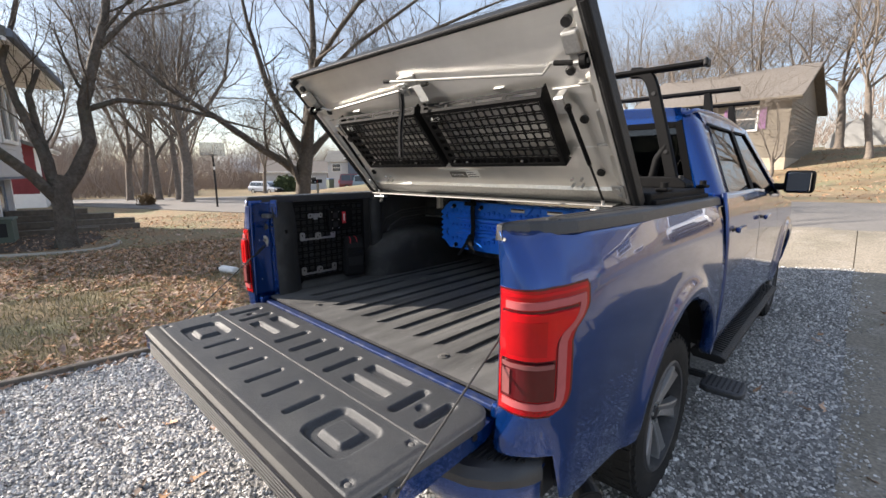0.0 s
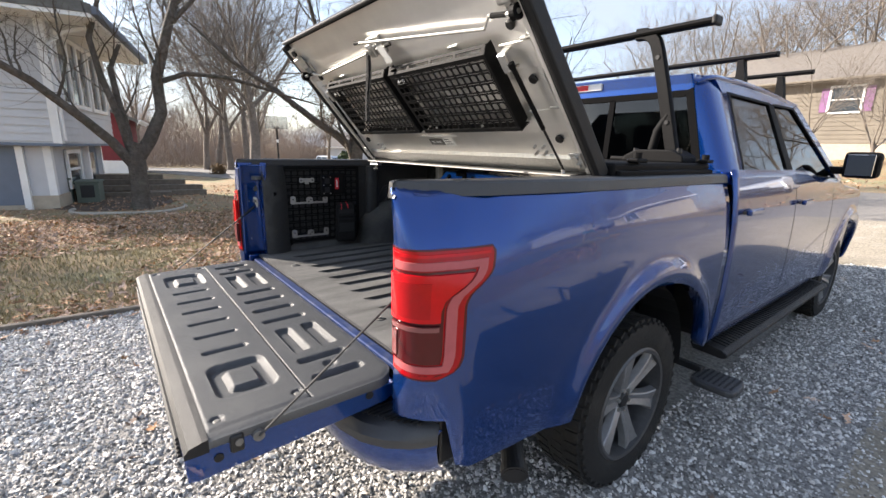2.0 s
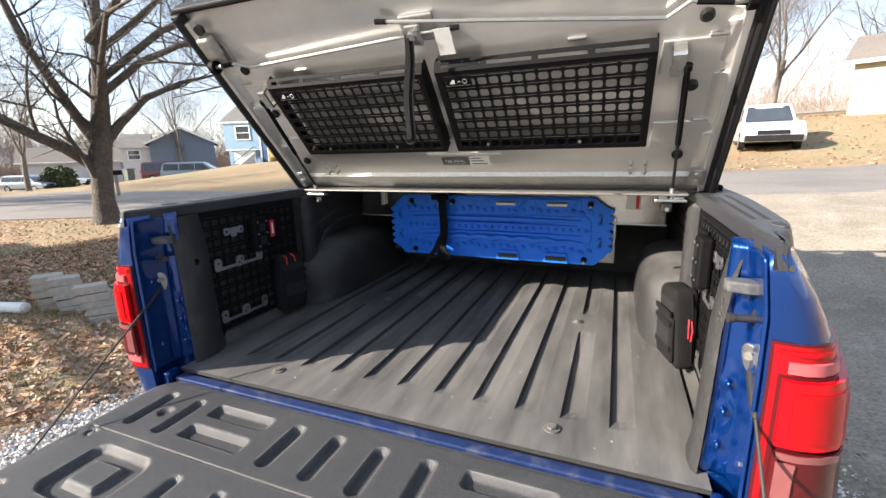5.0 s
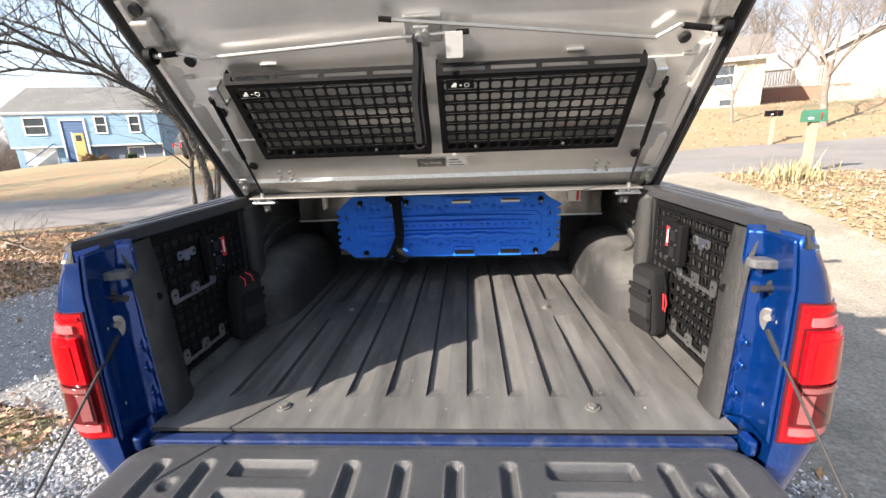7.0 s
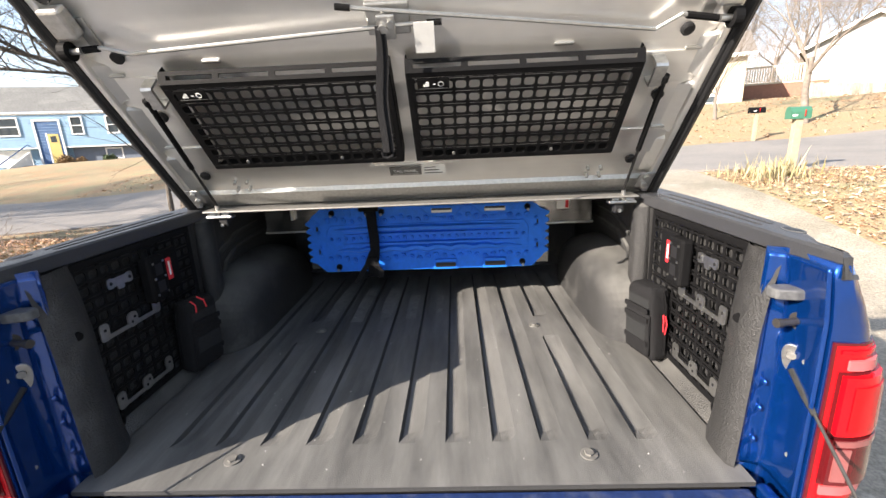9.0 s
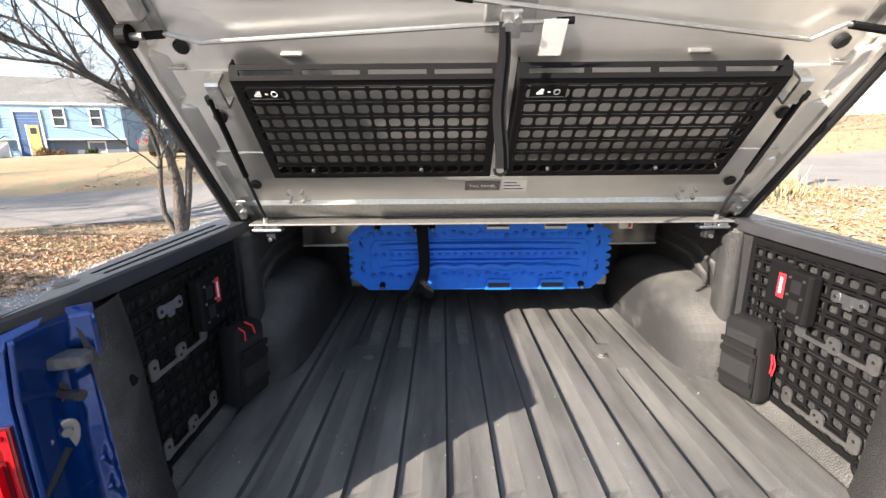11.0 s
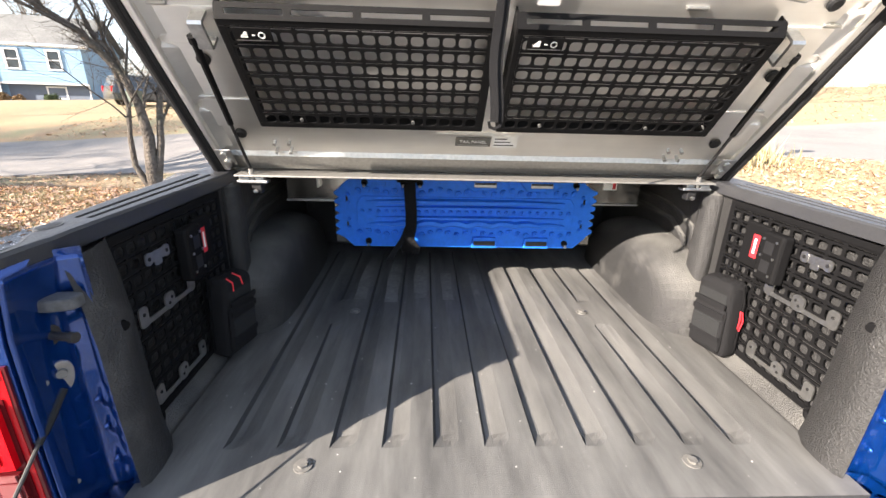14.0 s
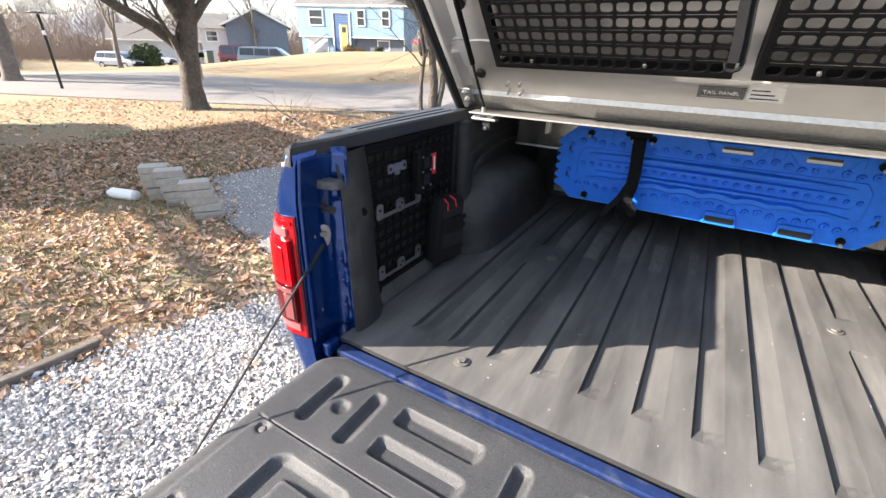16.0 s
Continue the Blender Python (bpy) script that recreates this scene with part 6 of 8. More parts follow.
rack = tagged(new("bed_rack"), "black tubular bed rack on the cover deck", "rack")
part("crossbar", crossbar(bmesh.new(), 1.674, 2.148, 0.86, 1.2), POWDER, rack)
for s in (1, -1):
    part("end_cap", mirror_x(boxm(0.858, 0.882, 1.636, 1.712, 2.128, 2.170, 0.010, 3), s), BLACKPLASTIC, rack)
    # bent flat tube, rounded into the bar
    rows_ = []
    for x, z, dx, dz in ((0.768, 1.53, 0.96, 0.28), (0.742, 1.62, 0.96, 0.28), (0.662, 1.90, 0.96, 0.28), (0.615, 2.055, 0.95, 0.30), (0.596, 2.100, 0.86, 0.50), (0.570, 2.132, 0.60, 0.80), (0.535, 2.147, 0.25, 0.97), (0.49, 2.150, 0.0, 1.0)):
        rows_.append([(x + q * dx, 1.657 + r + (z - 1.53) * 0.028, z + q * dz) for q, r in ((-0.024, -0.022), (-0.030, -0.012), (-0.030, 0.012), (-0.024, 0.022), (0.024, 0.022), (0.030, 0.012), (0.030, -0.012), (0.024, -0.022), (-0.024, -0.022))])
    bm = bmesh.new()
    grid_mesh(bm, rows_)
    up = part("upright", mirror_x(bm, s), POWDER, rack, smooth=True)
    part("brace", mirror_x(tubem([(0.650, 1.655, 1.53), (0.672, 1.657, 1.66), (0.715, 1.66, 1.735)], 0.022, 10), s), POWDER, up, smooth=True)
    for z in (1.70, 2.02):
        xq = interp(z, (1.53, 2.055), (0.768, 0.615))
        part("bolt_head", mirror_x(tubem([(xq, 1.640 + (z - 1.53) * 0.028, z), (xq, 1.630 + (z - 1.53) * 0.028, z)], 0.011, 8), s), RIMDARK, up)
    ft = part("foot", mirror_x(prismm([(0.54, 1.503), (0.86, 1.503), (0.855, 1.535), (0.80, 1.565), (0.62, 1.565), (0.56, 1.535)], 1, 1.56, 1.72, 0.008), s), POWDER, rack)
    part("foot_clamp", mirror_x(boxm(0.46, 0.60, 1.585, 1.695, 1.503, 1.528, 0.01), s), POWDER, ft)
    for x in (0.60, 0.82):
        part("bolt_head", mirror_x(tubem([(x, 1.60, 1.54), (x, 1.60, 1.572)], 0.013, 6), s), RIMDARK, ft)
for y in (2.655, 3.46):
    rb = tagged(new("roof_bar"), "black aero roof bar on tower feet", "roof bar", "roof bars")
    part("crossbar", crossbar(bmesh.new(), y, 2.150, 0.85, 1.1), POWDER, rb)
    for s in (1, -1):
        bm = prismm([(0.640, 1.975), (0.715, 1.950), (0.695, 2.05), (0.680, 2.14), (0.640, 2.14), (0.645, 2.05)], 1, y - 0.028, y + 0.028, 0.006)
        part("tower_foot", mirror_x(bm, s), POWDER, rb)

# pale crumbs and grit left on the bed floor
CRUMB = random_tint(mat("pale_grit", (0.36, 0.35, 0.33), 0.9, grain=(60, 0.2)), 0.5, 1.3)
grit = random.Random(12)
verts, faces = [], []
for k in range(110):
    x, y = grit.uniform(-0.74, 0.74), grit.uniform(0.06, 1.25)
    q = grit.uniform(0.0010, 0.0026)
    z = floor_z(x, y) + 0.0005
    o = len(verts)
    verts += [(x - q, y - q * 0.7, z), (x + q, y - q * 0.5, z), (x + q * 0.8, y + q, z), (x - q * 0.6, y + q * 0.8, z), (x, y, z + q * 1.2)]
    faces += [(o, o + 1, o + 4), (o + 1, o + 2, o + 4), (o + 2, o + 3, o + 4), (o + 3, o, o + 4)]
me = bpy.data.meshes.new("grit")
me.from_pydata(verts, [], faces)
me.materials.append(CRUMB)
tagged(new("grit", me), "pale grit and crumbs on the bed floor", "grit", kind="stuff")

# ---- bare winter trees ----
def add_tube(verts, faces, pts, rad, n):
    base = len(verts)
    ref = Vector((0.3, 0.9, 0.2))
    for i, p in enumerate(pts):
        d = (pts[min(i + 1, len(pts) - 1)] - pts[max(i - 1, 0)]).normalized()
        u = d.cross(ref)
        u = u.normalized() if u.length > 0.05 else d.orthogonal().normalized()
        w = d.cross(u)
        for k in range(n):
            a = 2 * math.pi * k / n
            verts.append(p + (u * math.cos(a) + w * math.sin(a)) * rad[i])
    for i in range(len(pts) - 1):
        for k in range(n):
            a, b = base + i * n + k, base + i * n + (k + 1) % n
            faces.append((a, b, b + n, a + n))


def grow(store, rng, p, d, length, r, level, counts, lift):
    """One branch with its side branches; store holds stem and twig meshes."""
    n = (9, 7, 5, 3, 3, 3)[level]
    last = level + 1 >= len(counts)
    steps = 2 if last else (7 if level < 2 else (5 if level == 2 else 3))
    pts, rad = [p.copy()], [r]
    dd = d.copy()
    for i in range(steps):
        dd = (dd + Vector((rng.gauss(0, 1), rng.gauss(0, 1), rng.gauss(0, 1))) * (0.10 + 0.035 * level) + Vector((0, 0, lift * 0.10))).normalized()
        pts.append(pts[-1] + dd * length / steps)
        rad.append(r * (1 - (i + 1) / steps * (1 - 0.30)))
    if last:
        # the finest twigs are single tapered blades
        vs, fs = store[-1]
        side = dd.orthogonal().normalized()
        side.rotate(Matrix.Rotation(rng.uniform(0, 2 * math.pi), 3, dd))
        o = len(vs)
        vs += [p + side * r * 1.2, p - side * r * 1.2, pts[1] - side * r * 0.8, pts[2], pts[1] + side * r * 0.8]
        fs += [(o, o + 1, o + 2, o + 4), (o + 4, o + 2, o + 3)]
        return
    add_tube(*store[0 if level < 2 else -1], pts, rad, n)
    for k in range(counts[level + 1]):
        f = (0.22 if level else 0.34) + (0.78 if level else 0.66) * (k + rng.random()) / counts[level + 1]
        i = min(steps - 1, int(f * steps))
        q = pts[i].lerp(pts[i + 1], f * steps - i)
        axis = (pts[i + 1] - pts[i]).normalized()
        side = axis.orthogonal().normalized()
        side.rotate(Matrix.Rotation(rng.uniform(0, 2 * math.pi), 3, axis))
        out = (axis * rng.uniform(0.45, 0.9) + side * rng.uniform(0.6, 1.0) + Vector((0, 0, 0.18 * lift))).normalized()
        grow(store, rng, q, out, length * rng.uniform(0.46, 0.72) * (1.1 - 0.40 * f), rad[i] * rng.uniform(0.34, 0.54), level + 1, counts, lift)


def bark_mesh(name, store, material):
    me = bpy.data.meshes.new(name)
    me.from_pydata([tuple(v) for v in store[0]], [], store[1])
    me.polygons.foreach_set("use_smooth", [True] * len(me.polygons))
    me.materials.append(material)
    return me


def tree_data(seed, h, r, counts, lift=1.0, trunks=None, thin=0.85, stout=1.0):
    """Stem and twig meshes of a leafless tree; trunks: own first limbs as (points, radii, sides, branch counts)."""
    rng = random.Random(seed)
    store = [([], []), ([], [])]
    if trunks is None:
        # a short stem that splits into spreading limbs
        top = Vector((rng.gauss(0, 0.2), rng.gauss(0, 0.2), h * 0.32))
        stem = [Vector((0, 0, -0.1)), Vector((0, 0, 0.25)), top * 0.5 + Vector((rng.gauss(0, 0.06), rng.gauss(0, 0.06), 0)), top]
        add_tube(*store[0], stem, [r * 1.5, r * 1.05, r * 0.92, r * 0.8], 10)
        for k in range(counts[1]):
            a = 2 * math.pi * (k + rng.uniform(-0.3, 0.3)) / counts[1]
            tilt = rng.uniform(0.15, 0.95) if k else 0.05
            grow(store, rng, stem[2].lerp(top, rng.uniform(0.2, 1.0)), Vector((math.cos(a) * tilt, math.sin(a) * tilt, 1)).normalized(), h * rng.uniform(0.5, 0.72), r * rng.uniform(0.28, 0.46), 1, counts, lift)
    for pts, rad, n, kids in trunks or ():
        pts = [Vector(p) for p in pts]
        add_tube(*store[0], pts, [q * thin for q in rad], n)
        for k in range(kids):
            f = 0.3 + 0.7 * (k + rng.random()) / kids
            i = min(len(pts) - 2, int(f * (len(pts) - 1)))
            q = pts[i].lerp(pts[i + 1], f * (len(pts) - 1) - i)
            out = Vector((rng.gauss(0, 1), rng.gauss(0, 1), rng.uniform(0.1, 1.1))).normalized()
            grow(store, rng, q, (out + (pts[i + 1] - pts[i]).normalized() * 0.7).normalized(), rng.uniform(1.0, 2.4) * h / 8, rad[i] * rng.uniform(0.13, 0.24) * stout, 2, (1, 1, 1, 8, 9), lift)
    m_ = BARK if trunks else YOUNGBARK
    return bark_mesh("trunk", store[0], m_), bark_mesh("crown", store[1], m_)


def plant(meshes, x, y, label, scale=1.0, rz=0.0, group="", name="tree"):
    t = tagged(new(name), label, "tree", group)
    t.matrix_world = pose(x, y, float(height(x, y)), 0, 0, rz)
    for nm, me in zip(("trunk", "crown"), meshes):
        o = new(nm, me)
        o.parent = t
        o.scale = (scale, scale, scale)
    return t


# old yard tree with a low limb, a sawn stump and a long level branch
A = Vector((-10.3, 0.0, 0.0))
limbs = [
    ([(0, -0.02, -0.1), (0, -0.02, 0.25), (0.02, -0.01, 0.7), (0, -0.02, 1.25), (0, 0.05, 1.5)], [0.42, 0.30, 0.27, 0.29, 0.22], 12, 0),
    ([(0, -0.05, 0.95), (0.15, -0.40, 1.50), (0.3, -0.83, 1.95), (0.5, -1.52, 2.6), (0.7, -2.3, 3.1), (0.9, -3.4, 3.7), (1.0, -4.6, 4.6)], [0.17, 0.16, 0.14, 0.12, 0.10, 0.07, 0.03], 9, 9),
    ([(0, -0.08, 1.2), (0, -0.12, 1.8), (-0.1, -0.2, 2.4), (-0.1, -0.26, 3.05), (-0.1, -0.05, 3.55)], [0.14, 0.13, 0.11, 0.09, 0.06], 8, 3),
    ([(0, -0.1, 1.3), (0.1, -0.22, 2.0), (0.0, -0.45, 2.9), (0, -0.55, 3.6), (0, -0.3, 4.4), (0, 0.1, 6.0)], [0.13, 0.12, 0.10, 0.09, 0.07, 0.03], 8, 6),
    ([(0, 0.05, 1.2), (0, 0.28, 1.55), (0, 0.58, 2.2), (0, 0.56, 2.95), (0, 0.9, 4.1), (0, 1.1, 4.7), (-0.1, 1.4, 6.2), (0, 1.5, 8.0)], [0.22, 0.21, 0.19, 0.18, 0.15, 0.12, 0.08, 0.03], 10, 9),
    ([(0, 0.6, 2.85), (0.05, 1.15, 3.1), (0.1, 2.0, 3.1), (0.1, 2.65, 2.98), (0.2, 3.4, 2.8), (0.3, 4.4, 2.6)], [0.10, 0.085, 0.075, 0.065, 0.05, 0.02], 8, 7),
    ([(0, 0.92, 4.1), (0.2, 1.6, 4.9), (0.3, 2.6, 5.4), (0.4, 3.8, 6.2)], [0.09, 0.07, 0.05, 0.02], 7, 6),
]
plant(tree_data(3, 8, 0.3, (), 0.6, limbs, 0.64), A.x, A.y, "old bare yard tree with forked mossy trunk and a sawn limb")
# large bare tree beside the street
limbs = [
    ([(0, 0, -0.1), (0, 0, 0.15), (0.0, 0.0, 0.6), (0.05, 0.05, 1.3), (0.1, 0.15, 2.1), (0.2, 0.3, 3.4), (0.3, 0.5, 5.5), (0.3, 0.5, 8.5)], [0.60, 0.44, 0.36, 0.33, 0.34, 0.24, 0.14, 0.04], 14, 10),
    ([(0.05, 0, 1.4), (-0.30, -0.45, 1.9), (-0.65, -0.9, 2.25), (-1.3, -2.0, 3.2), (-2.0, -3.2, 4.1), (-2.8, -4.4, 5.4)], [0.22, 0.19, 0.17, 0.13, 0.09, 0.03], 10, 10),
    ([(0.1, 0.1, 1.9), (0.3, 0.55, 2.5), (0.5, 1.2, 3.2), (0.7, 2.2, 3.7), (1.0, 3.4, 4.1)], [0.20, 0.17, 0.13, 0.09, 0.03], 9, 9),
    ([(0.1, 0.05, 2.0), (-0.1, -0.3, 2.9), (-0.3, -0.8, 4.2), (-0.5, -1.2, 6.0), (-0.6, -1.5, 8.0)], [0.20, 0.17, 0.13, 0.08, 0.03], 9, 9),
    ([(0.1, 0.1, 2.2), (0.6, 0.0, 3.0), (1.6, -0.4, 3.8), (2.8, -0.9, 4.4), (4.2, -1.0, 4.6)], [0.16, 0.14, 0.10, 0.07, 0.02], 8, 9),
    ([(0.2, 0.3, 3.2), (1.0, 0.9, 4.0), (2.4, 1.6, 4.6), (3.8, 2.0, 4.9), (5.4, 2.3, 4.7)], [0.14, 0.12, 0.09, 0.06, 0.02], 8, 14),
    ([(0.2, 0.4, 3.6), (1.2, 1.4, 4.8), (2.6, 2.5, 5.6), (4.2, 3.6, 6.3), (5.8, 4.4, 6.8)], [0.14, 0.12, 0.09, 0.06, 0.02], 8, 15),
    ([(0.25, 0.4, 4.2), (1.0, 1.6, 5.6), (2.2, 3.0, 6.9), (3.4, 4.2, 8.2)], [0.12, 0.10, 0.07, 0.02], 8, 13),
    ([(0.2, 0.2, 4.4), (1.6, 0.6, 5.7), (3.2, 0.8, 6.7), (5.0, 1.4, 7.8)], [0.12, 0.10, 0.07, 0.02], 8, 13),
]
plant(tree_data(5, 9, 0.4, (), 0.6, limbs, 0.68), -11.7, 6.1, "large bare tree with rough grey bark beside the street")
# young multi-stemmed tree near the gravel
limbs = [
    ([(0.10, 0, -0.1), (0.10, 0, 0.4), (0.13, 0.03, 1.0), (0.08, 0.02, 1.5), (-0.05, -0.05, 2.0), (-0.45, -0.22, 2.6), (-1.1, -0.5, 3.1), (-2.0, -0.9, 3.4), (-3.0, -1.2, 3.5), (-4.0, -1.7, 3.4)], [0.15, 0.125, 0.11, 0.085, 0.075, 0.06, 0.050, 0.036, 0.025, 0.01], 9, 24),
    ([(-0.45, -0.22, 2.6), (-1.0, -0.7, 2.95), (-1.9, -1.1, 3.0), (-2.9, -1.3, 2.8)], [0.040, 0.032, 0.024, 0.010], 6, 14),
    ([(-0.25, -0.12, 2.3), (-0.5, -0.1, 3.1), (-1.1, 0.1, 3.8), (-1.9, 0.0, 4.3), (-2.8, -0.3, 4.5)], [0.045, 0.036, 0.028, 0.02, 0.010], 6, 16),
    ([(-1.1, -0.5, 3.1), (-1.6, -0.4, 3.6), (-2.5, -0.5, 3.9), (-3.6, -0.9, 4.0)], [0.038, 0.030, 0.022, 0.010], 6, 16),
    ([(-1.5, -0.7, 3.25), (-1.9, -1.2, 3.6), (-2.6, -1.9, 4.0), (-3.4, -2.4, 4.2)], [0.034, 0.028, 0.02, 0.010], 6, 14),
    ([(-0.8, -0.35, 2.85), (-1.0, -0.5, 3.5), (-1.4, -0.8, 4.2), (-1.9, -1.2, 5.0)], [0.036, 0.030, 0.022, 0.010], 6, 12),
    ([(0.0, 0, 0.1), (-0.16, 0, 0.5), (-0.15, 0, 1.0), (-0.08, 0, 1.5), (-0.2, -0.02, 2.2), (-0.4, 0.1, 3.4)], [0.07, 0.06, 0.05, 0.045, 0.035, 0.012], 7, 6),
    ([(0.16, 0, 0.2), (0.30, 0.05, 0.9), (0.36, 0.10, 1.5), (0.5, 0.2, 2.4), (0.8, 0.3, 4.0)], [0.08, 0.07, 0.06, 0.045, 0.015], 7, 8),
]
plant(tree_data(8, 5.6, 0.2, (), 0.25, limbs, 0.85, 1.9), -5.2, 7.3, "young multi-stemmed bare tree with peeling pale bark", rz=10)
MESHES = [tree_data(20 + k, h, r, c, l) for k, (h, r, c, l) in enumerate(((9.5, 0.17, (1, 6, 10, 8, 9), 0.6), (11, 0.19, (1, 6, 11, 8, 9), 0.7), (8.5, 0.14, (1, 5, 10, 8, 9), 0.4), (10, 0.14, (1, 5, 12, 8, 9), 0.8)))]
far = random.Random(4)
OAK = tree_data(41, 11.5, 0.27, (1, 8, 12, 8, 9), 0.5)
plant(OAK, -23.2, 5.9, "large spreading bare tree on the tan lawn across the street", 1.0, 35)
SPOTS = [(-31.7, 5.0, 1, 1.0), (-28.9, 5.2, 3, 1.15), (-27.0, 5.5, 1, 0.95), (-25.8, 6.2, 3, 1.1), (-34, 1.6, 0, 1.0), (-36, 9.5, 1, 1.1),
         (-46, 20, 0, 1.1), (-44, 33, 1, 1.1), (-34, 42, 0, 1.2), (-22, 46, 1, 1.2), (-15, 48, 3, 1.2)]
for k, (x, y, i, sc) in enumerate(SPOTS):
    plant(MESHES[i], x, y, "tall bare winter tree with fine grey twigs", sc, 67 * k, "yard trees")
for k, (yaw, r, i, sc) in enumerate(((14, 34, 0, 1.1), (8, 40, 1, 1.2), (1, 42, 1, 1.3), (-1.5, 30, 3, 1.1), (-6, 40, 0, 1.2), (-14, 44, 1, 1.2), (20, 40, 1, 1.1), (26, 46, 3, 1.2), (-22, 46, 0, 1.0), (-34, 46, 2, 1.1), (-44, 48, 0, 1.0), (4.5, 45, 0, 1.3), (11, 47, 1, 1.2), (-10, 47, 1, 1.2), (17, 48, 0, 1.2), (-28, 50, 1, 1.1), (-31, 54, 0, 1.2), (-36, 56, 1, 1.1), (-40, 60, 0, 1.2), (-47, 52, 1, 1.0))):
    x, y = 1.0 - r * math.sin(radians(yaw)), -0.8 + r * math.cos(radians(yaw))
    plant(MESHES[i], x, y, "tall bare winter tree behind the houses", sc, 51 * k + 20, "far yard trees")
plant(MESHES[2], 0.15 + 25 * math.sin(radians(29.8)), -0.9 + 25 * math.cos(radians(29.8)), "small bare tree on a leaf-strewn lawn", 0.55, 80)
plant(MESHES[2], 0.15 + 23 * math.sin(radians(37.4)), -0.9 + 23 * math.cos(radians(37.4)), "small bare tree beside a pale wooden fence", 0.9, 200)
plant(MESHES[2], -3.4, 23.5, "small bare tree in front of the tan house", 0.62, 130)
plant(MESHES[2], 1.5 - 20 * math.sin(radians(7)), -0.6 + 20 * math.cos(radians(7)), "small bare tree with low spreading twigs", 0.45, 10)

# Unseen trees added towards the sun, to dapple its light on the gravel.
for x, y, i, sc in ((-13.5, -8.2, 0, 0.76), (-9.4, -5.4, 2, 0.56), (-11.6, -7.6, 2, 0.72)):
    plant(MESHES[i], x, y, "small bare tree added out of view to dapple the gravel", sc, 40 * x, "yard trees")

# woods beyond, one mass of trunks and twigs
store = [([], [])]
for k in range(110):
    yaw = radians(far.uniform(50, 108) if k < 75 else far.uniform(-62, 58))
    r = (far.uniform(48, 95) if yaw > 1.29 else far.uniform(86, 110)) if k < 75 else far.uniform(58, 105)
    x, y = -r * math.sin(yaw), r * math.cos(yaw)
    grow(store, far, Vector((x, y, float(height(x, y)) - 0.2)), Vector((far.gauss(0, 0.06), far.gauss(0, 0.06), 1)).normalized(), far.uniform(6.5, 11.5), far.uniform(0.06, 0.15), 1, (1, 1, 9, 6, 7), 0.9)
tagged(new("far_woods", bark_mesh("far_woods", store[0], TWIG)), "brown leafless woods along the horizon", "woods", kind="stuff")
# undergrowth and fine twigs at the foot of the woods, each one a thin blade
verts, faces = [], []
for k in range(190000):
    west = k < 125000
    yaw = radians(far.uniform(46, 112) if west else far.uniform(-64, 46))
    r = (far.uniform(50, 98) if yaw > 1.29 else far.uniform(84, 112)) if west else far.uniform(64, 105)
    x, y = -r * math.sin(yaw), r * math.cos(yaw)
    clump = 0.5 + 0.5 * math.sin(x * 0.31 + 2 * math.sin(y * 0.17)) * math.cos(y * 0.27)
    top = 2.5 + 6.5 * clump
    z = float(height(x, y)) + (abs(far.gauss(0, 0.9)) if k % 3 == 0 else far.random() ** 0.9 * top)
    d = Vector((far.gauss(0, 0.6), far.gauss(0, 0.6), 1)).normalized() * far.uniform(0.6, 2.0)
    w = Vector((-math.cos(yaw), -math.sin(yaw), 0.1)) * far.uniform(0.010, 0.028)
    o = len(verts)
    verts += [(x - w.x, y - w.y, z), (x + w.x, y + w.y, z), (x + d.x, y + d.y, z + d.z)]
    faces.append((o, o + 1, o + 2))
me = bpy.data.meshes.new("brush")
me.from_pydata(verts, [], faces)
me.materials.append(TWIG)
tagged(new("brush", me), "thin brown undergrowth below the woods", "brush", kind="stuff")

# ---- houses ----
BLUEWALL = mat("light_blue_siding", (0.22, 0.36, 0.50), 0.7, grain=(3, 0.06), second=((0.20, 0.33, 0.46), 0.6, 0.45, 0.7))
NAVY = mat("dark_blue_trim", (0.05, 0.11, 0.24), 0.7, grain=(4, 0.1))
SLATE = mat("slate_blue_siding", (0.13, 0.16, 0.21), 0.75, grain=(3, 0.08))
WHITEWALL = mat("white_painted_siding", (0.50, 0.51, 0.53), 0.65, grain=(3, 0.06), second=((0.47, 0.47, 0.48), 0.7, 0.5, 0.8))
DULLWHITE = mat("off_white_siding", (0.36, 0.36, 0.355), 0.7, grain=(3, 0.06))
TANWALL = mat("tan_siding", (0.18, 0.155, 0.122), 0.75, grain=(3, 0.07), second=((0.155, 0.133, 0.105), 0.6, 0.45, 0.7))
CREAM = mat("cream_siding", (0.42, 0.37, 0.27), 0.75, grain=(3, 0.06))
REDWALL = mat("barn_red_boards", (0.17, 0.028, 0.034), 0.8, grain=(5, 0.15))
ROOFGREY = mat("grey_shingles", (0.12, 0.12, 0.115), 0.9, grain=(9, 0.25), bump=(12, 0.6), second=((0.16, 0.16, 0.15), 0.5, 0.45, 0.7))
ROOFBROWN = mat("brown_shingles", (0.16, 0.142, 0.125), 0.9, grain=(9, 0.25), bump=(12, 0.6))
TRIM = mat("white_trim_paint", (0.76, 0.76, 0.75), 0.5, grain=(6, 0.05))
YELLOWDOOR = mat("pale_yellow_door", (0.58, 0.44, 0.16), 0.5, grain=(8, 0.06))
PANE = mat("house_window_glass", (0.035, 0.045, 0.055), 0.06, coat=0.6, grain=(2, 0.3))
FOUND = mat("painted_foundation", (0.42, 0.36, 0.28), 0.85, grain=(6, 0.12))
WOODFENCE = mat("pale_fence_boards", (0.44, 0.385, 0.30), 0.8, grain=(6, 0.12))
REDDECK = mat("red_stained_deck", (0.24, 0.115, 0.08), 0.8, grain=(6, 0.15))


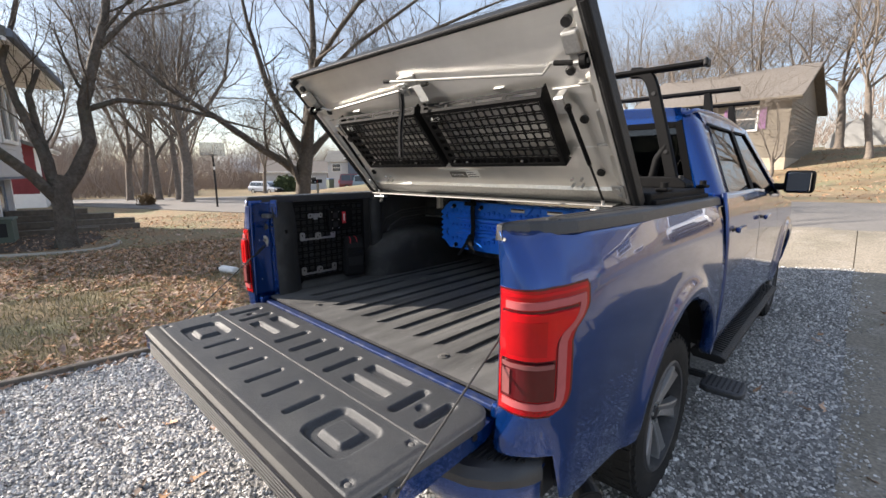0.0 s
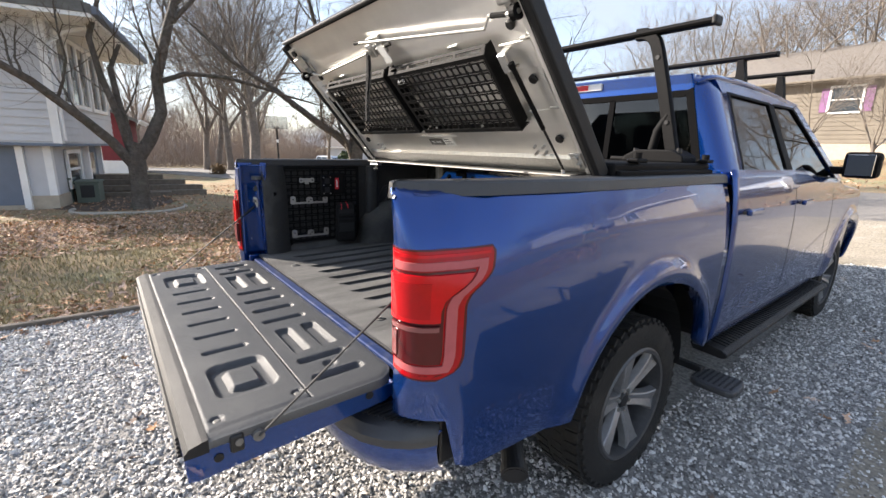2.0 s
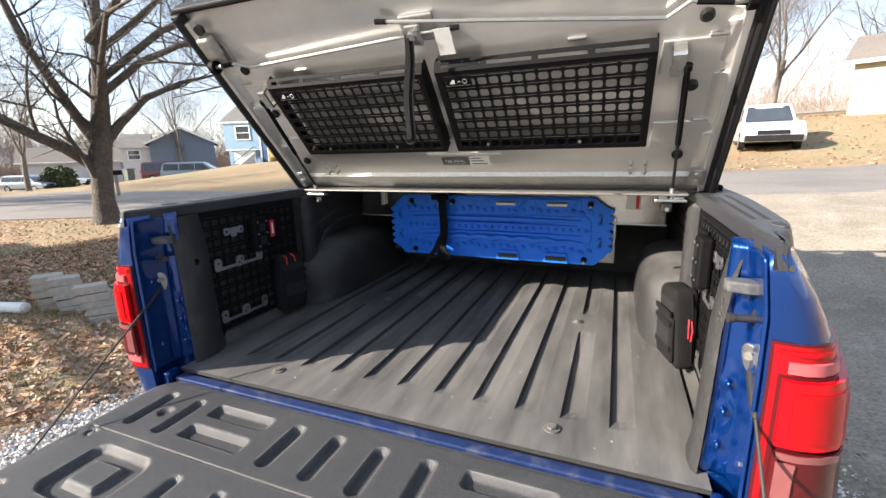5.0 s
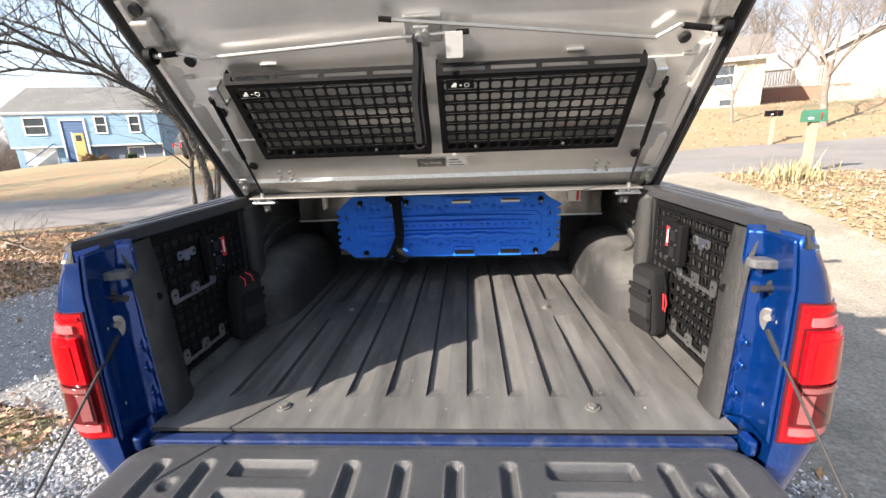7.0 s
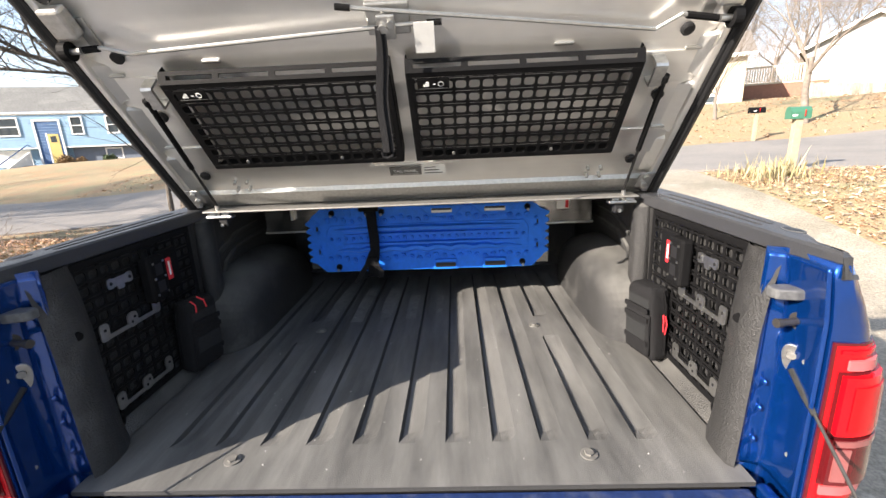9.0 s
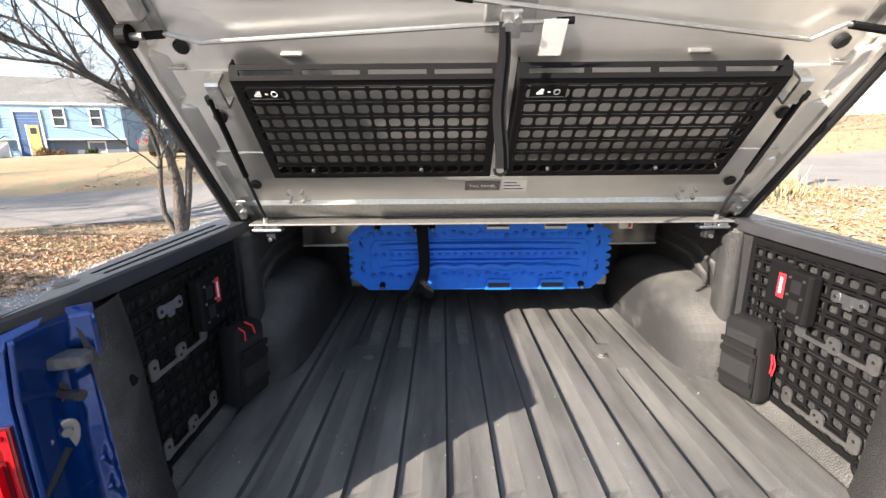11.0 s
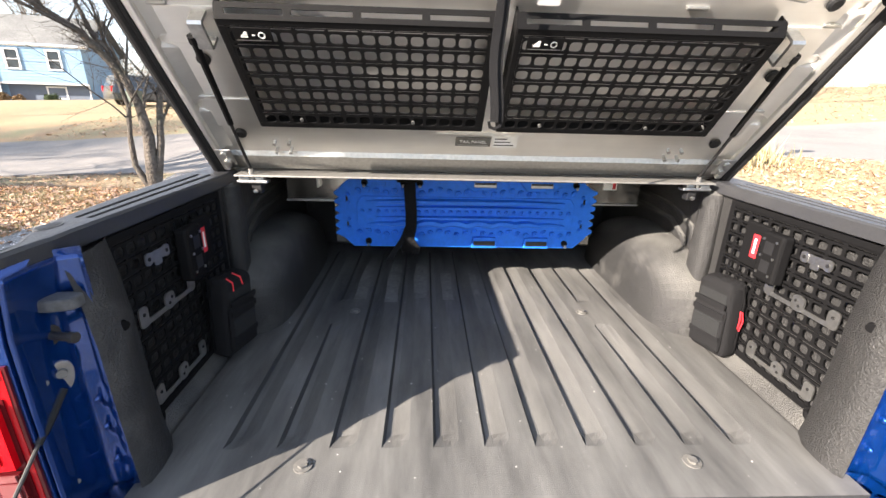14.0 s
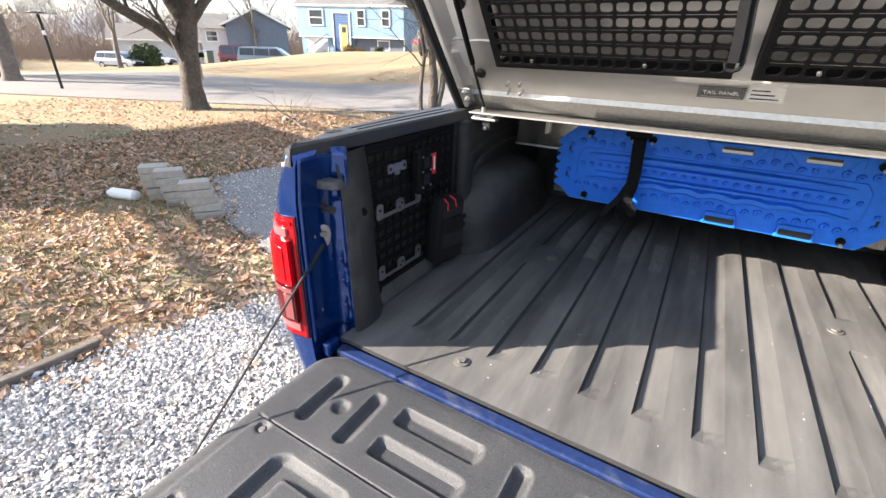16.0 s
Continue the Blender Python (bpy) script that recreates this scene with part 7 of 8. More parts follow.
def siding(bm, x0, x1, z0, z1, y, step=0.2, axis=0):
    """Lapped boards on a wall plane, each standing a little proud at its foot."""
    n = max(1, int(round((z1 - z0) / step)))
    for k in range(n):
        a, b = z0 + (z1 - z0) * k / n, z0 + (z1 - z0) * (k + 1) / n
        if axis == 0:
            q = [(x0, y, b), (x1, y, b), (x1, y - 0.025, a), (x0, y - 0.025, a)]
            lip = [(x0, y, a), (x1, y, a)]
        else:
            q = [(y, x0, b), (y, x1, b), (y + 0.025, x1, a), (y + 0.025, x0, a)]
            lip = [(y, x0, a), (y, x1, a)]
        v = [bm.verts.new(p) for p in q]
        w = [bm.verts.new(p) for p in lip]
        bm.faces.new(v)
        bm.faces.new((v[3], v[2], w[1], w[0]))


def win(parent, x, z, w, h, y=0.0, axis=0, muntin=True, name="window"):
    """A window with frame, sill and panes on the front (axis 0) or the right side (axis 1)."""
    def b(x0, x1, d0, d1, z0, z1):
        return boxm(x0, x1, y - d1, y - d0, z0, z1) if axis == 0 else boxm(y + d0, y + d1, x0, x1, z0, z1)
    o = part(name, b(x, x + w, 0.028, 0.040, z, z + h), PANE, parent, "white-framed window")
    f = 0.09
    for q in ((x - f, x + w + f, z + h, z + h + f), (x - f, x + w + f, z - f, z), (x - f, x, z, z + h), (x + w, x + w + f, z, z + h)):
        part("frame", b(q[0], q[1], 0.02, 0.075, q[2], q[3]), TRIM, o)
    if muntin:
        part("muntin", b(x, x + w, 0.04, 0.055, z + h / 2 - 0.03, z + h / 2 + 0.03), TRIM, o)
    return o


def house(name, label, at, rz, w, d, h, ridge, wall, roof, step=0.22, base=None, ridge_axis=0, over=0.45, trim=None):
    """A gabled house: walls with lapped siding, thick roof slabs with fascia. Front on local -y, right side on +x."""
    H = thing(name, label, "house", at, rz=rz)
    trim = trim or TRIM
    part("wall", boxm(0, w, 0, d, -1.0, h), wall, H)
    bm = bmesh.new()
    siding(bm, 0, w, 0.3 if base else 0, h, -0.002, step)
    siding(bm, 0, d, 0.3 if base else 0, h, w + 0.002, step, 1)
    part("siding", bm, wall, H)
    if base:
        part("foundation", boxm(-0.03, w + 0.03, -0.03, d + 0.03, -1.0, 0.28), base, H)
    if ridge_axis == 0:
        for a, b in ((-over, d / 2), (d + over, d / 2)):
            za = h - (ridge - h) * over / (d / 2)
            bm = bmesh.new()
            q = [(-over, a, za), (w + over, a, za), (w + over, b, ridge), (-over, b, ridge)]
            v = [bm.verts.new(p) for p in q] + [bm.verts.new((p[0], p[1], p[2] + 0.16)) for p in q]
            for f in ((0, 1, 2, 3), (7, 6, 5, 4), (0, 4, 5, 1), (1, 5, 6, 2), (2, 6, 7, 3), (3, 7, 4, 0)):
                bm.faces.new([v[k] for k in f])
            part("roof", bm, roof, H)
        part("gable", prismm([(0, h), (d, h), (d / 2, ridge)], 0, 0.01, w - 0.01), wall, H)
        part("fascia", boxm(-over, w + over, -over - 0.03, -over, za - 0.02, za + 0.17), trim, H)
        part("gutter", boxm(-over, w + over, -over - 0.13, -over - 0.03, za + 0.05, za + 0.16, 0.03), trim, H)
    else:
        for a, b in ((-over, w / 2), (w + over, w / 2)):
            za = h - (ridge - h) * over / (w / 2)
            bm = bmesh.new()
            q = [(a, -over, za), (a, d + over, za), (b, d + over, ridge), (b, -over, ridge)]
            v = [bm.verts.new(p) for p in q] + [bm.verts.new((p[0], p[1], p[2] + 0.16)) for p in q]
            for f in ((0, 1, 2, 3), (7, 6, 5, 4), (0, 4, 5, 1), (1, 5, 6, 2), (2, 6, 7, 3), (3, 7, 4, 0)):
                bm.faces.new([v[k] for k in f])
            part("roof", bm, roof, H)
        part("gable", prismm([(0, h), (w, h), (w / 2, ridge)], 1, 0.01, d - 0.01), wall, H)
        for sx in (0, 1):
            bm = bmesh.new()
            za = h - (ridge - h) * over / (w / 2)
            x0, x1 = ((-over, w / 2), (w + over, w / 2))[sx]
            v = [bm.verts.new(p) for p in ((x0, -over - 0.03, za - 0.05), (x1, -over - 0.03, ridge - 0.05), (x1, -over - 0.03, ridge + 0.18), (x0, -over - 0.03, za + 0.18), (x0, -over, za - 0.05), (x1, -over, ridge - 0.05), (x1, -over, ridge + 0.18), (x0, -over, za + 0.18))]
            for f in ((0, 1, 2, 3), (7, 6, 5, 4), (0, 4, 5, 1), (1, 5, 6, 2), (2, 6, 7, 3), (3, 7, 4, 0)):
                bm.faces.new([v[k] for k in f])
            part("fascia", bm, TRIM, H)
    return H


# blue split-entry house across the street
bx, by = -34.4, 30.0
rot = 17.7
BH = house("blue_house", "light blue split-entry house with grey shingle roof", (bx, by, 0.19), rot, 9.6, 8.0, 3.6, 5.5, BLUEWALL, ROOFGREY, 0.18)
BH.matrix_world = pose(bx + 0.4, by + 0.4, 0.95, 0, 0, rot) @ Matrix.Diagonal((1.04, 1.0, 1.08, 1))
part("upper_overhang", boxm(-0.02, 9.62, -0.45, -0.03, 1.25, 3.58), BLUEWALL, BH)
bm = bmesh.new()
siding(bm, -0.02, 9.62, 1.25, 3.45, -0.452, 0.18)
part("siding", bm, BLUEWALL, BH)
part("overhang_trim", boxm(-0.04, 9.64, -0.47, -0.40, 1.16, 1.26), TRIM, BH)
part("entry_recess", boxm(3.35, 4.75, -0.475, -0.30, 0.1, 2.95), NAVY, BH, "dark blue entry recess")
for x in (3.23, 4.75):
    part("entry_trim", boxm(x, x + 0.12, -0.52, -0.42, 0.1, 3.0), TRIM, BH)
part("entry_trim", boxm(3.23, 4.87, -0.52, -0.42, 2.95, 3.07), TRIM, BH)
dr = part("front_door", boxm(3.95, 4.60, -0.50, -0.47, 0.15, 2.10), YELLOWDOOR, BH, "pale yellow front door")
part("door_trim", boxm(3.86, 3.95, -0.51, -0.46, 0.12, 2.16), TRIM, dr)
part("door_light", boxm(4.1, 4.45, -0.51, -0.50, 1.55, 1.95), PANE, dr)
win(BH, 1.15, 2.10, 1.2, 1.05, -0.45)
win(BH, 5.55, 2.10, 0.62, 1.05, -0.45)
win(BH, 7.75, 2.10, 0.62, 1.05, -0.45)
win(BH, 7.2, 0.35, 0.95, 0.62, 0.0, name="basement_window")
# Slate panel on the lower wall, with the overhang's shade put into its colour.
part("lower_shade_panel", boxm(5.1, 9.6, -0.06, -0.03, -0.1, 1.16), SLATE, BH)
part("garage_recess", boxm(0.5, 2.5, -0.05, -0.03, 0.0, 1.1), TRIM, BH)
part("downspout", tubem([(9.45, -0.55, 3.5), (9.55, -0.10, 3.1), (9.55, -0.08, 0.0)], 0.05, 8), TRIM, BH)
bm = prismm([(-4.2, -0.9), (-4.2, -0.35), (-0.4, 0.95), (-0.4, -0.4)], 0, 2.55, 2.63)
part("ramp_wall", bm, TRIM, BH, "white entry stair cheek wall")
part("stair_rail", tubem([(2.6, -4.2, 0.15), (2.6, -0.4, 1.45)], 0.035, 8), NAVY, BH)
for x in (2.8, 5.0):
    part("step", boxm(2.65, 5.0, -1.6, -0.5, -0.6, 0.06), FOUND, BH)

BUSH = mat("brown_winter_shrub", (0.17, 0.105, 0.05), 0.9, grain=(9, 0.4))
GREENBUSH = mat("dark_evergreen_shrub", (0.05, 0.075, 0.032), 0.9, grain=(9, 0.4))


def shrub(x, y, r, material, label, z=None, seed=0, n=900):
    """A shrub of many small leaf blades round a core of twigs."""
    rng = random.Random(seed)
    v, f = [], []
    for k in range(n):
        d = Vector((rng.gauss(0, 1), rng.gauss(0, 1), rng.gauss(0.2, 0.8))).normalized()
        q = d * r * rng.uniform(0.45, 1.0) * (0.85 + 0.25 * math.sin(5 * d.x + seed) * math.cos(4 * d.y))
        q.z = max(0.02, q.z * 0.9 + r * 0.55)
        a = Vector((rng.gauss(0, 1), rng.gauss(0, 1), rng.gauss(0, 1))).normalized() * r * 0.13
        b = a.orthogonal().normalized() * r * 0.06
        o = len(v)
        v += [tuple(q - a), tuple(q + b), tuple(q + a), tuple(q - b)]
        f.append((o, o + 1, o + 2, o + 3))
    me = bpy.data.meshes.new("shrub")
    me.from_pydata(v, [], f)
    me.materials.append(material)
    ob = new("shrub", me)
    ob.location = (x, y, float(height(x, y)) if z is None else z)
    return tagged(ob, label, "shrub")


def on_front(u, v_):
    c, s_ = math.cos(radians(rot)), math.sin(radians(rot))
    return bx + u * c - v_ * s_, by + u * s_ + v_ * c


for u, r, m_, lab in ((5.9, 0.6, BUSH, "round brown clipped shrub by the blue house"), (6.9, 0.45, BUSH, "low brown shrub by the blue house"), (8.7, 0.55, GREENBUSH, "dark evergreen shrub by the blue house")):
    x, y = on_front(u, -1.4)
    shrub(x, y, r, m_, lab, 0.90, int(u * 10))

# slate and white house beside it, and a pale one further along
SH = house("slate_house", "slate blue and white house with a pale roof", (-46.2, 31.1, -0.4), 50, 6.2, 9.0, 3.7, 5.2, SLATE, ROOFGREY, ridge_axis=1)
part("front_board", boxm(-2.6, -0.02, 0.5, 8.5, -0.6, 3.2), WHITEWALL, SH)
part("front_roof", prismm([(0.2, 3.2), (8.8, 3.2), (4.5, 4.8)], 0, -3.0, 0.0), ROOFGREY, SH)
win(SH, -2.0, 2.0, 1.0, 0.9, 0.5)
PH_ = house("pale_house", "pale distant house behind bare trees", (-67.7, 29.4, -1.5), 60, 10.0, 8.0, 3.0, 4.7, WHITEWALL, ROOFBROWN)
win(PH_, 2.0, 1.0, 1.2, 1.1)
win(PH_, 7.0, 1.0, 1.2, 1.1)
shrub(-55.5, 27.2, 1.7, GREENBUSH, "large dark evergreen bush by a driveway", None, 5, 2500)
shrub(-22.2, 3.9, 0.42, BUSH, "small round brown shrub on the lawn", None, 6)

# tan gabled house up the slope to the north
TN = house("tan_house", "tan ranch house with brown roof up the slope", (-8.8, 27.6, 2.05), -3, 7.5, 9.0, 3.3, 5.4, TANWALL, ROOFBROWN, 0.2, FOUND, trim=TANWALL)
w_ = win(TN, 5.0, 1.75, 1.1, 1.1)
for x in (4.62, 6.22):
    part("shutter", boxm(x, x + 0.3, -0.06, -0.03, 1.75, 2.85), mat("plum_shutter", (0.22, 0.10, 0.22), 0.7), w_)
DM = thing("dome_shed", "pale rounded garden shed behind a low fence", "shed", (1.5, 46.0, 3.4))
part("shell", prismm([(-2.2, 0.0)] + [(2.2 * math.cos(a), 2.3 * math.sin(a)) for a in np.linspace(math.pi, 0, 13)] + [(2.2, 0.0)], 1, 0, 4), DULLWHITE, DM)

# cream house and white house to the north-east
CH = house("cream_house", "cream two-level house with white trim up the slope", (0.15 + 33 * math.sin(radians(21.0)), -0.9 + 33 * math.cos(radians(21.0)), 2.35), -26, 6.4, 8.0, 3.5, 5.2, CREAM, ROOFBROWN, 0.2, FOUND)
win(CH, 3.6, 2.0, 1.3, 1.1)
win(CH, 4.3, 0.35, 0.8, 0.8)
win(CH, 2.4, 0.35, 0.9, 0.8)
house("white_house", "white two-storey house behind a fence", (27.7, 35.8, 2.8), -41, 7.4, 8.0, 4.35, 6.2, DULLWHITE, ROOFBROWN, 0.22, None, 1, 0.5, TANWALL)
# raised deck with pale rail between them
DK = thing("raised_deck", "red-stained deck skirt with pale wooden rail", "deck", (0.15 + 38 * math.sin(radians(31.8)), -0.9 + 38 * math.cos(radians(31.8)), 3.55), rz=-28)
part("skirt", boxm(0, 4.8, 0, 0.12, -0.6, 0.75), REDDECK, DK)
part("floor_edge", boxm(-0.05, 4.85, -0.05, 2.0, 0.75, 0.86), WOODFENCE, DK)
part("top_rail", boxm(0, 4.8, -0.03, 0.05, 1.82, 1.92), WOODFENCE, DK)
for k in range(33):
    part("baluster", boxm(0.02 + k * 0.145, 0.08 + k * 0.145, 0, 0.04, 0.92, 1.82), WOODFENCE, DK)
FN = thing("board_fence", "pale board fence along the white house", "fence", (19.2, 24.3, 2.45), rz=-6)
for k in range(34):
    part("board", boxm(k * 0.15, k * 0.15 + 0.14, 0, 0.03, -0.6, 1.28 - 0.008 * k + 0.03 * (k % 3)), WOODFENCE, FN)

# white and grey split-level house on the driver's side
GREYWIN = mat("shaded_window_glass", (0.05, 0.055, 0.06), 0.08, coat=0.5, grain=(2, 0.3))
WHS = thing("grey_white_house", "white lap-sided split-level house with wide eaves beside the yard", "house", (-10.75, -1.28, 0.0), rz=90 - 12)
# local x runs along the east face to the north corner at the origin; local y runs back (west)
part("lower_wall", boxm(-1.95, -0.30, 0.30, 4.6, -0.5, 1.45), WHITEWALL, WHS)
# Unseen wing made up; house cut short here so sun reaches the near gravel.
part("unseen_wing", boxm(-4.1, -1.6, 2.5, 7.0, -0.5, 3.9), WHITEWALL, WHS)
part("upper_wall", boxm(-1.6, 0, 0.0, 4.8, 1.42, 3.9), WHITEWALL, WHS)
for k in range(15):
    z = 1.48 + 0.16 * k
    for side_ in (0, 1):
        bm = bmesh.new()
        if side_ == 0:
            q = [(-1.6, -0.002, z + 0.16), (-0.12, -0.002, z + 0.16), (-0.12, -0.026, z), (-1.6, -0.026, z), (-1.6, 0, z), (-0.12, 0, z)]
        else:
            q = [(0.002, 0.12, z + 0.16), (0.002, 4.8, z + 0.16), (0.026, 4.8, z), (0.026, 0.12, z), (0, 0.12, z), (0, 4.8, z)]
        v = [bm.verts.new(p) for p in q]
        bm.faces.new(v[:4])
        bm.faces.new((v[3], v[2], v[5], v[4]))
        part("siding_board", bm, WHITEWALL, WHS)
part("drip_edge", boxm(-1.62, 0.03, -0.03, 4.82, 1.38, 1.44), SLATE, WHS)
part("foundation", boxm(-1.98, -0.27, 0.27, 4.65, -0.5, 0.30), FOUND, WHS)
part("corner_board", boxm(-0.12, 0.032, -0.032, 0.12, 1.44, 3.9), TRIM, WHS)
part("lower_corner_board", boxm(-0.42, -0.28, 0.28, 0.42, 0.0, 1.40), TRIM, WHS)
part("roof", prismm([(-1.9, 3.98), (1.0, 3.98), (1.0, 4.14), (-0.4, 4.61), (-1.9, 4.14)], 1, -0.7, 5.4), ROOFGREY, WHS)
part("unseen_wing_roof", prismm([(-4.6, 3.905), (-1.62, 3.905), (-1.62, 4.5), (-4.6, 4.1)], 1, 2.1, 7.4), ROOFGREY, WHS)
part("soffit", boxm(-1.58, 0.98, -0.68, 5.3, 3.90, 3.985), TRIM, WHS, "wide white soffit")
part("gutter", boxm(0.95, 1.09, -0.7, 5.4, 3.96, 4.12, 0.03), SLATE, WHS, "grey eaves gutter")
part("downspout", tubem([(0.98, 0.2, 3.97), (0.30, 0.10, 3.70), (0.06, 0.06, 3.45), (0.06, 0.06, 1.5)], 0.04, 8), TRIM, WHS)
for y, n in ((0.45, 3), (2.85, 2)):
    for k in range(n):
        win(WHS, y + 0.72 * k, 2.35, 0.58, 1.35, 0.0, 1, muntin=False)
for q in ((2.6, 2.7), (3.9, 4.0)):
    part("entry_post", boxm(-0.30, -0.16, q[0], q[1], 0.0, 1.40), TRIM, WHS)
en = part("entry_door", boxm(-0.298, -0.27, 2.75, 3.85, 0.1, 1.36), SLATE, WHS, "side entry door in shade")
part("door_panel", boxm(-0.272, -0.255, 3.0, 3.6, 0.3, 1.2), GREYWIN, en)
win(WHS, 1.2, 0.45, 0.9, 0.75, -0.30, 1)
# Flat slab in slate: the recess's shade is put into its colour.
en = part("entry_recess", boxm(-1.75, -0.85, 0.26, 0.29, 0.1, 1.36), SLATE, WHS, "slate panel drawn for the shaded side entry recess")
for q in ((-1.87, -1.75), (-0.85, -0.73)):
    part("entry_trim", boxm(q[0], q[1], 0.20, 0.298, 0.0, 1.36), TRIM, en)
RB = house("red_shed", "dark red board shed with white base", (-24.2, 0.55, 0.2), 172, 3.4, 2.6, 2.35, 2.9, REDWALL, ROOFGREY, 0.3)
part("white_base", boxm(-0.05, 3.45, -0.05, 2.65, -0.5, 0.40), TRIM, RB)
part("corner_board", boxm(-0.04, 0.10, -0.04, 0.10, 0.4, 2.35), TRIM, RB)

# ---- parked vehicles ----
CARWHITE = mat("white_car_paint", (0.62, 0.66, 0.72), 0.3, coat=1.0, grain=(2, 0.04))
CARSILVER = mat("blue_silver_car_paint", (0.26, 0.33, 0.37), 0.35, 0.4, coat=0.6, grain=(30, 0.05))
CARPALE = mat("pale_silver_car_paint", (0.42, 0.46, 0.52), 0.35, 0.4, coat=0.6, grain=(30, 0.05))
CARRED = mat("maroon_car_paint", (0.13, 0.012, 0.02), 0.3, coat=1.0, grain=(2, 0.05))
CARGREY = mat("dark_grey_car_paint", (0.06, 0.065, 0.07), 0.3, 0.4, coat=1.0, grain=(2, 0.05))


def car(label, category, at, rz, paint, length=4.6, width=1.85, hood=0.95, roof=1.62, cab0=0.02, cab1=0.66, slope_f=0.75, slope_r=0.25):
    """A parked car along local x (nose at +x): sculpted body, glass house, pillars, wheels, lamps."""
    C = thing("parked_car", label, category, at, rz=rz)
    L, W = length, width / 2
    prof = [(0.0, 0.35), (0.0, 0.75), (0.03, hood + 0.02), (L * cab1 + slope_f * 0.7, hood + 0.03), (L - 0.35, hood - 0.08), (L - 0.05, hood - 0.22), (L, 0.55), (L - 0.05, 0.30)]
    bm = prismm(prof, 1, -W, W, 0.06)
    for v in bm.verts:
        if v.co.z > 0.8:
            v.co.y *= 0.95
    part("body", bm, paint, C)
    a, b = L * cab0 + 0.03, L * cab1 + slope_f
    bm = bmesh.new()
    q = [(a, hood - 0.02, W * 0.94), (a + slope_r, roof - 0.06, W * 0.78), (a + slope_r + 0.25, roof, W * 0.76), (b - slope_f - 0.25, roof, W * 0.76), (b - slope_f, roof - 0.06, W * 0.78), (b, hood - 0.02, W * 0.92)]
    rows_ = [[(x, -w, z), (x, -w * 0.5, z + (0.03 if z > 1.2 else 0)), (x, w * 0.5, z + (0.03 if z > 1.2 else 0)), (x, w, z)] for x, z, w in q]
    vs = grid_mesh(bm, rows_)
    bm.faces.new([r[0] for r in vs][::-1])
    bm.faces.new([r[-1] for r in vs])
    part("cabin", bm, paint, C)
    for sy in (-1, 1):
        zt, zb = roof - 0.12, hood + 0.06
        yb, yt = W * 0.935, W * 0.80
        n = 3 if length > 4.2 else 2
        x0, x1 = a + 0.18, b - 0.35
        for k in range(n):
            u0, u1 = x0 + (x1 - x0) * k / n + 0.05, x0 + (x1 - x0) * (k + 1) / n - 0.03
            t0 = max(u0, a + slope_r + 0.05)
            t1 = min(u1, b - slope_f - 0.02)
            bm = bmesh.new()
            v = [bm.verts.new(p) for p in ((u0, sy * (yb + 0.012), zb), (u1, sy * (yb + 0.012), zb), (max(t1, t0 + 0.1), sy * (yt + 0.012), zt), (t0, sy * (yt + 0.012), zt))]
            w = [bm.verts.new((p.co.x, p.co.y - sy * 0.02, p.co.z)) for p in v]
            bm.faces.new(v)
            bm.faces.new(w[::-1])
            for j in range(4):
                bm.faces.new((v[j], v[(j + 1) % 4], w[(j + 1) % 4], w[j]))
            part("side_window", bm, PANE, C)
        for x in (L * 0.19, L * 0.80):
            wl_ = part("wheel", tubem([(x, sy * (W - 0.20), 0.33), (x, sy * (W + 0.005), 0.33)], 0.335, 22), RUBBER, C)
            part("hubcap", tubem([(x, sy * (W - 0.02), 0.33), (x, sy * (W + 0.012), 0.33)], 0.21, 16), STEEL, wl_)
        part("headlight", boxm(L - 0.22, L - 0.01, sy * W * 0.62 - 0.18, sy * W * 0.62 + 0.18, hood - 0.36, hood - 0.22, 0.02), WHITELENS, C)
        part("tail_lamp", boxm(-0.01, 0.10, sy * W * 0.80 - 0.10, sy * W * 0.80 + 0.10, hood - 0.25, hood + 0.05, 0.02), REDLENS, C)
    for x0, z0, x1, z1 in ((b + 0.012, hood + 0.03, b - slope_f + 0.05, roof - 0.09), (a - 0.012, hood + 0.06, a + slope_r - 0.03, roof - 0.10)):
        bm = bmesh.new()
        v = [bm.verts.new(p) for p in ((x0, -W * 0.80, z0), (x0, W * 0.80, z0), (x1, W * 0.70, z1), (x1, -W * 0.70, z1))]
        bm.faces.new(v)
        part("windscreen" if x0 > L / 2 else "rear_window", bm, PANE, C)
    part("bumper", boxm(L - 0.04, L + 0.05, -W * 0.9, W * 0.9, 0.32, 0.55, 0.03), BLACKPLASTIC, C)
    part("grille", boxm(L - 0.06, L + 0.015, -W * 0.5, W * 0.5, 0.56, 0.72, 0.02), BLACKPLASTIC, C)
    part("sill", boxm(L * 0.28, L * 0.72, -W - 0.005, W + 0.005, 0.24, 0.38, 0.02), BLACKPLASTIC, C)
    return C


def polar(yaw, r, cx=-0.05, cy=-0.69):
    return cx - r * math.sin(radians(yaw)), cy + r * math.cos(radians(yaw))


x, y = polar(67.2, 64)
car("pale silver compact suv parked across the street", "car", (x, y, -1.45), 22, CARPALE, 4.6, 1.85, 1.0, 1.66)
x, y = polar(64.3, 68)
car("white saloon car parked beyond the street", "car", (x, y, -1.28), 30, CARWHITE, 4.5, 1.8, 0.88, 1.42, 0.12, 0.56, 0.8, 0.6)
x, y = polar(54.4, 46.5)
car("silver minivan parked on a driveway", "minivan", (x, y, -0.52), 36, CARSILVER, 5.0, 1.95, 1.02, 1.75, 0.0, 0.70, 0.95, 0.2)
x, y = polar(56.6, 50)
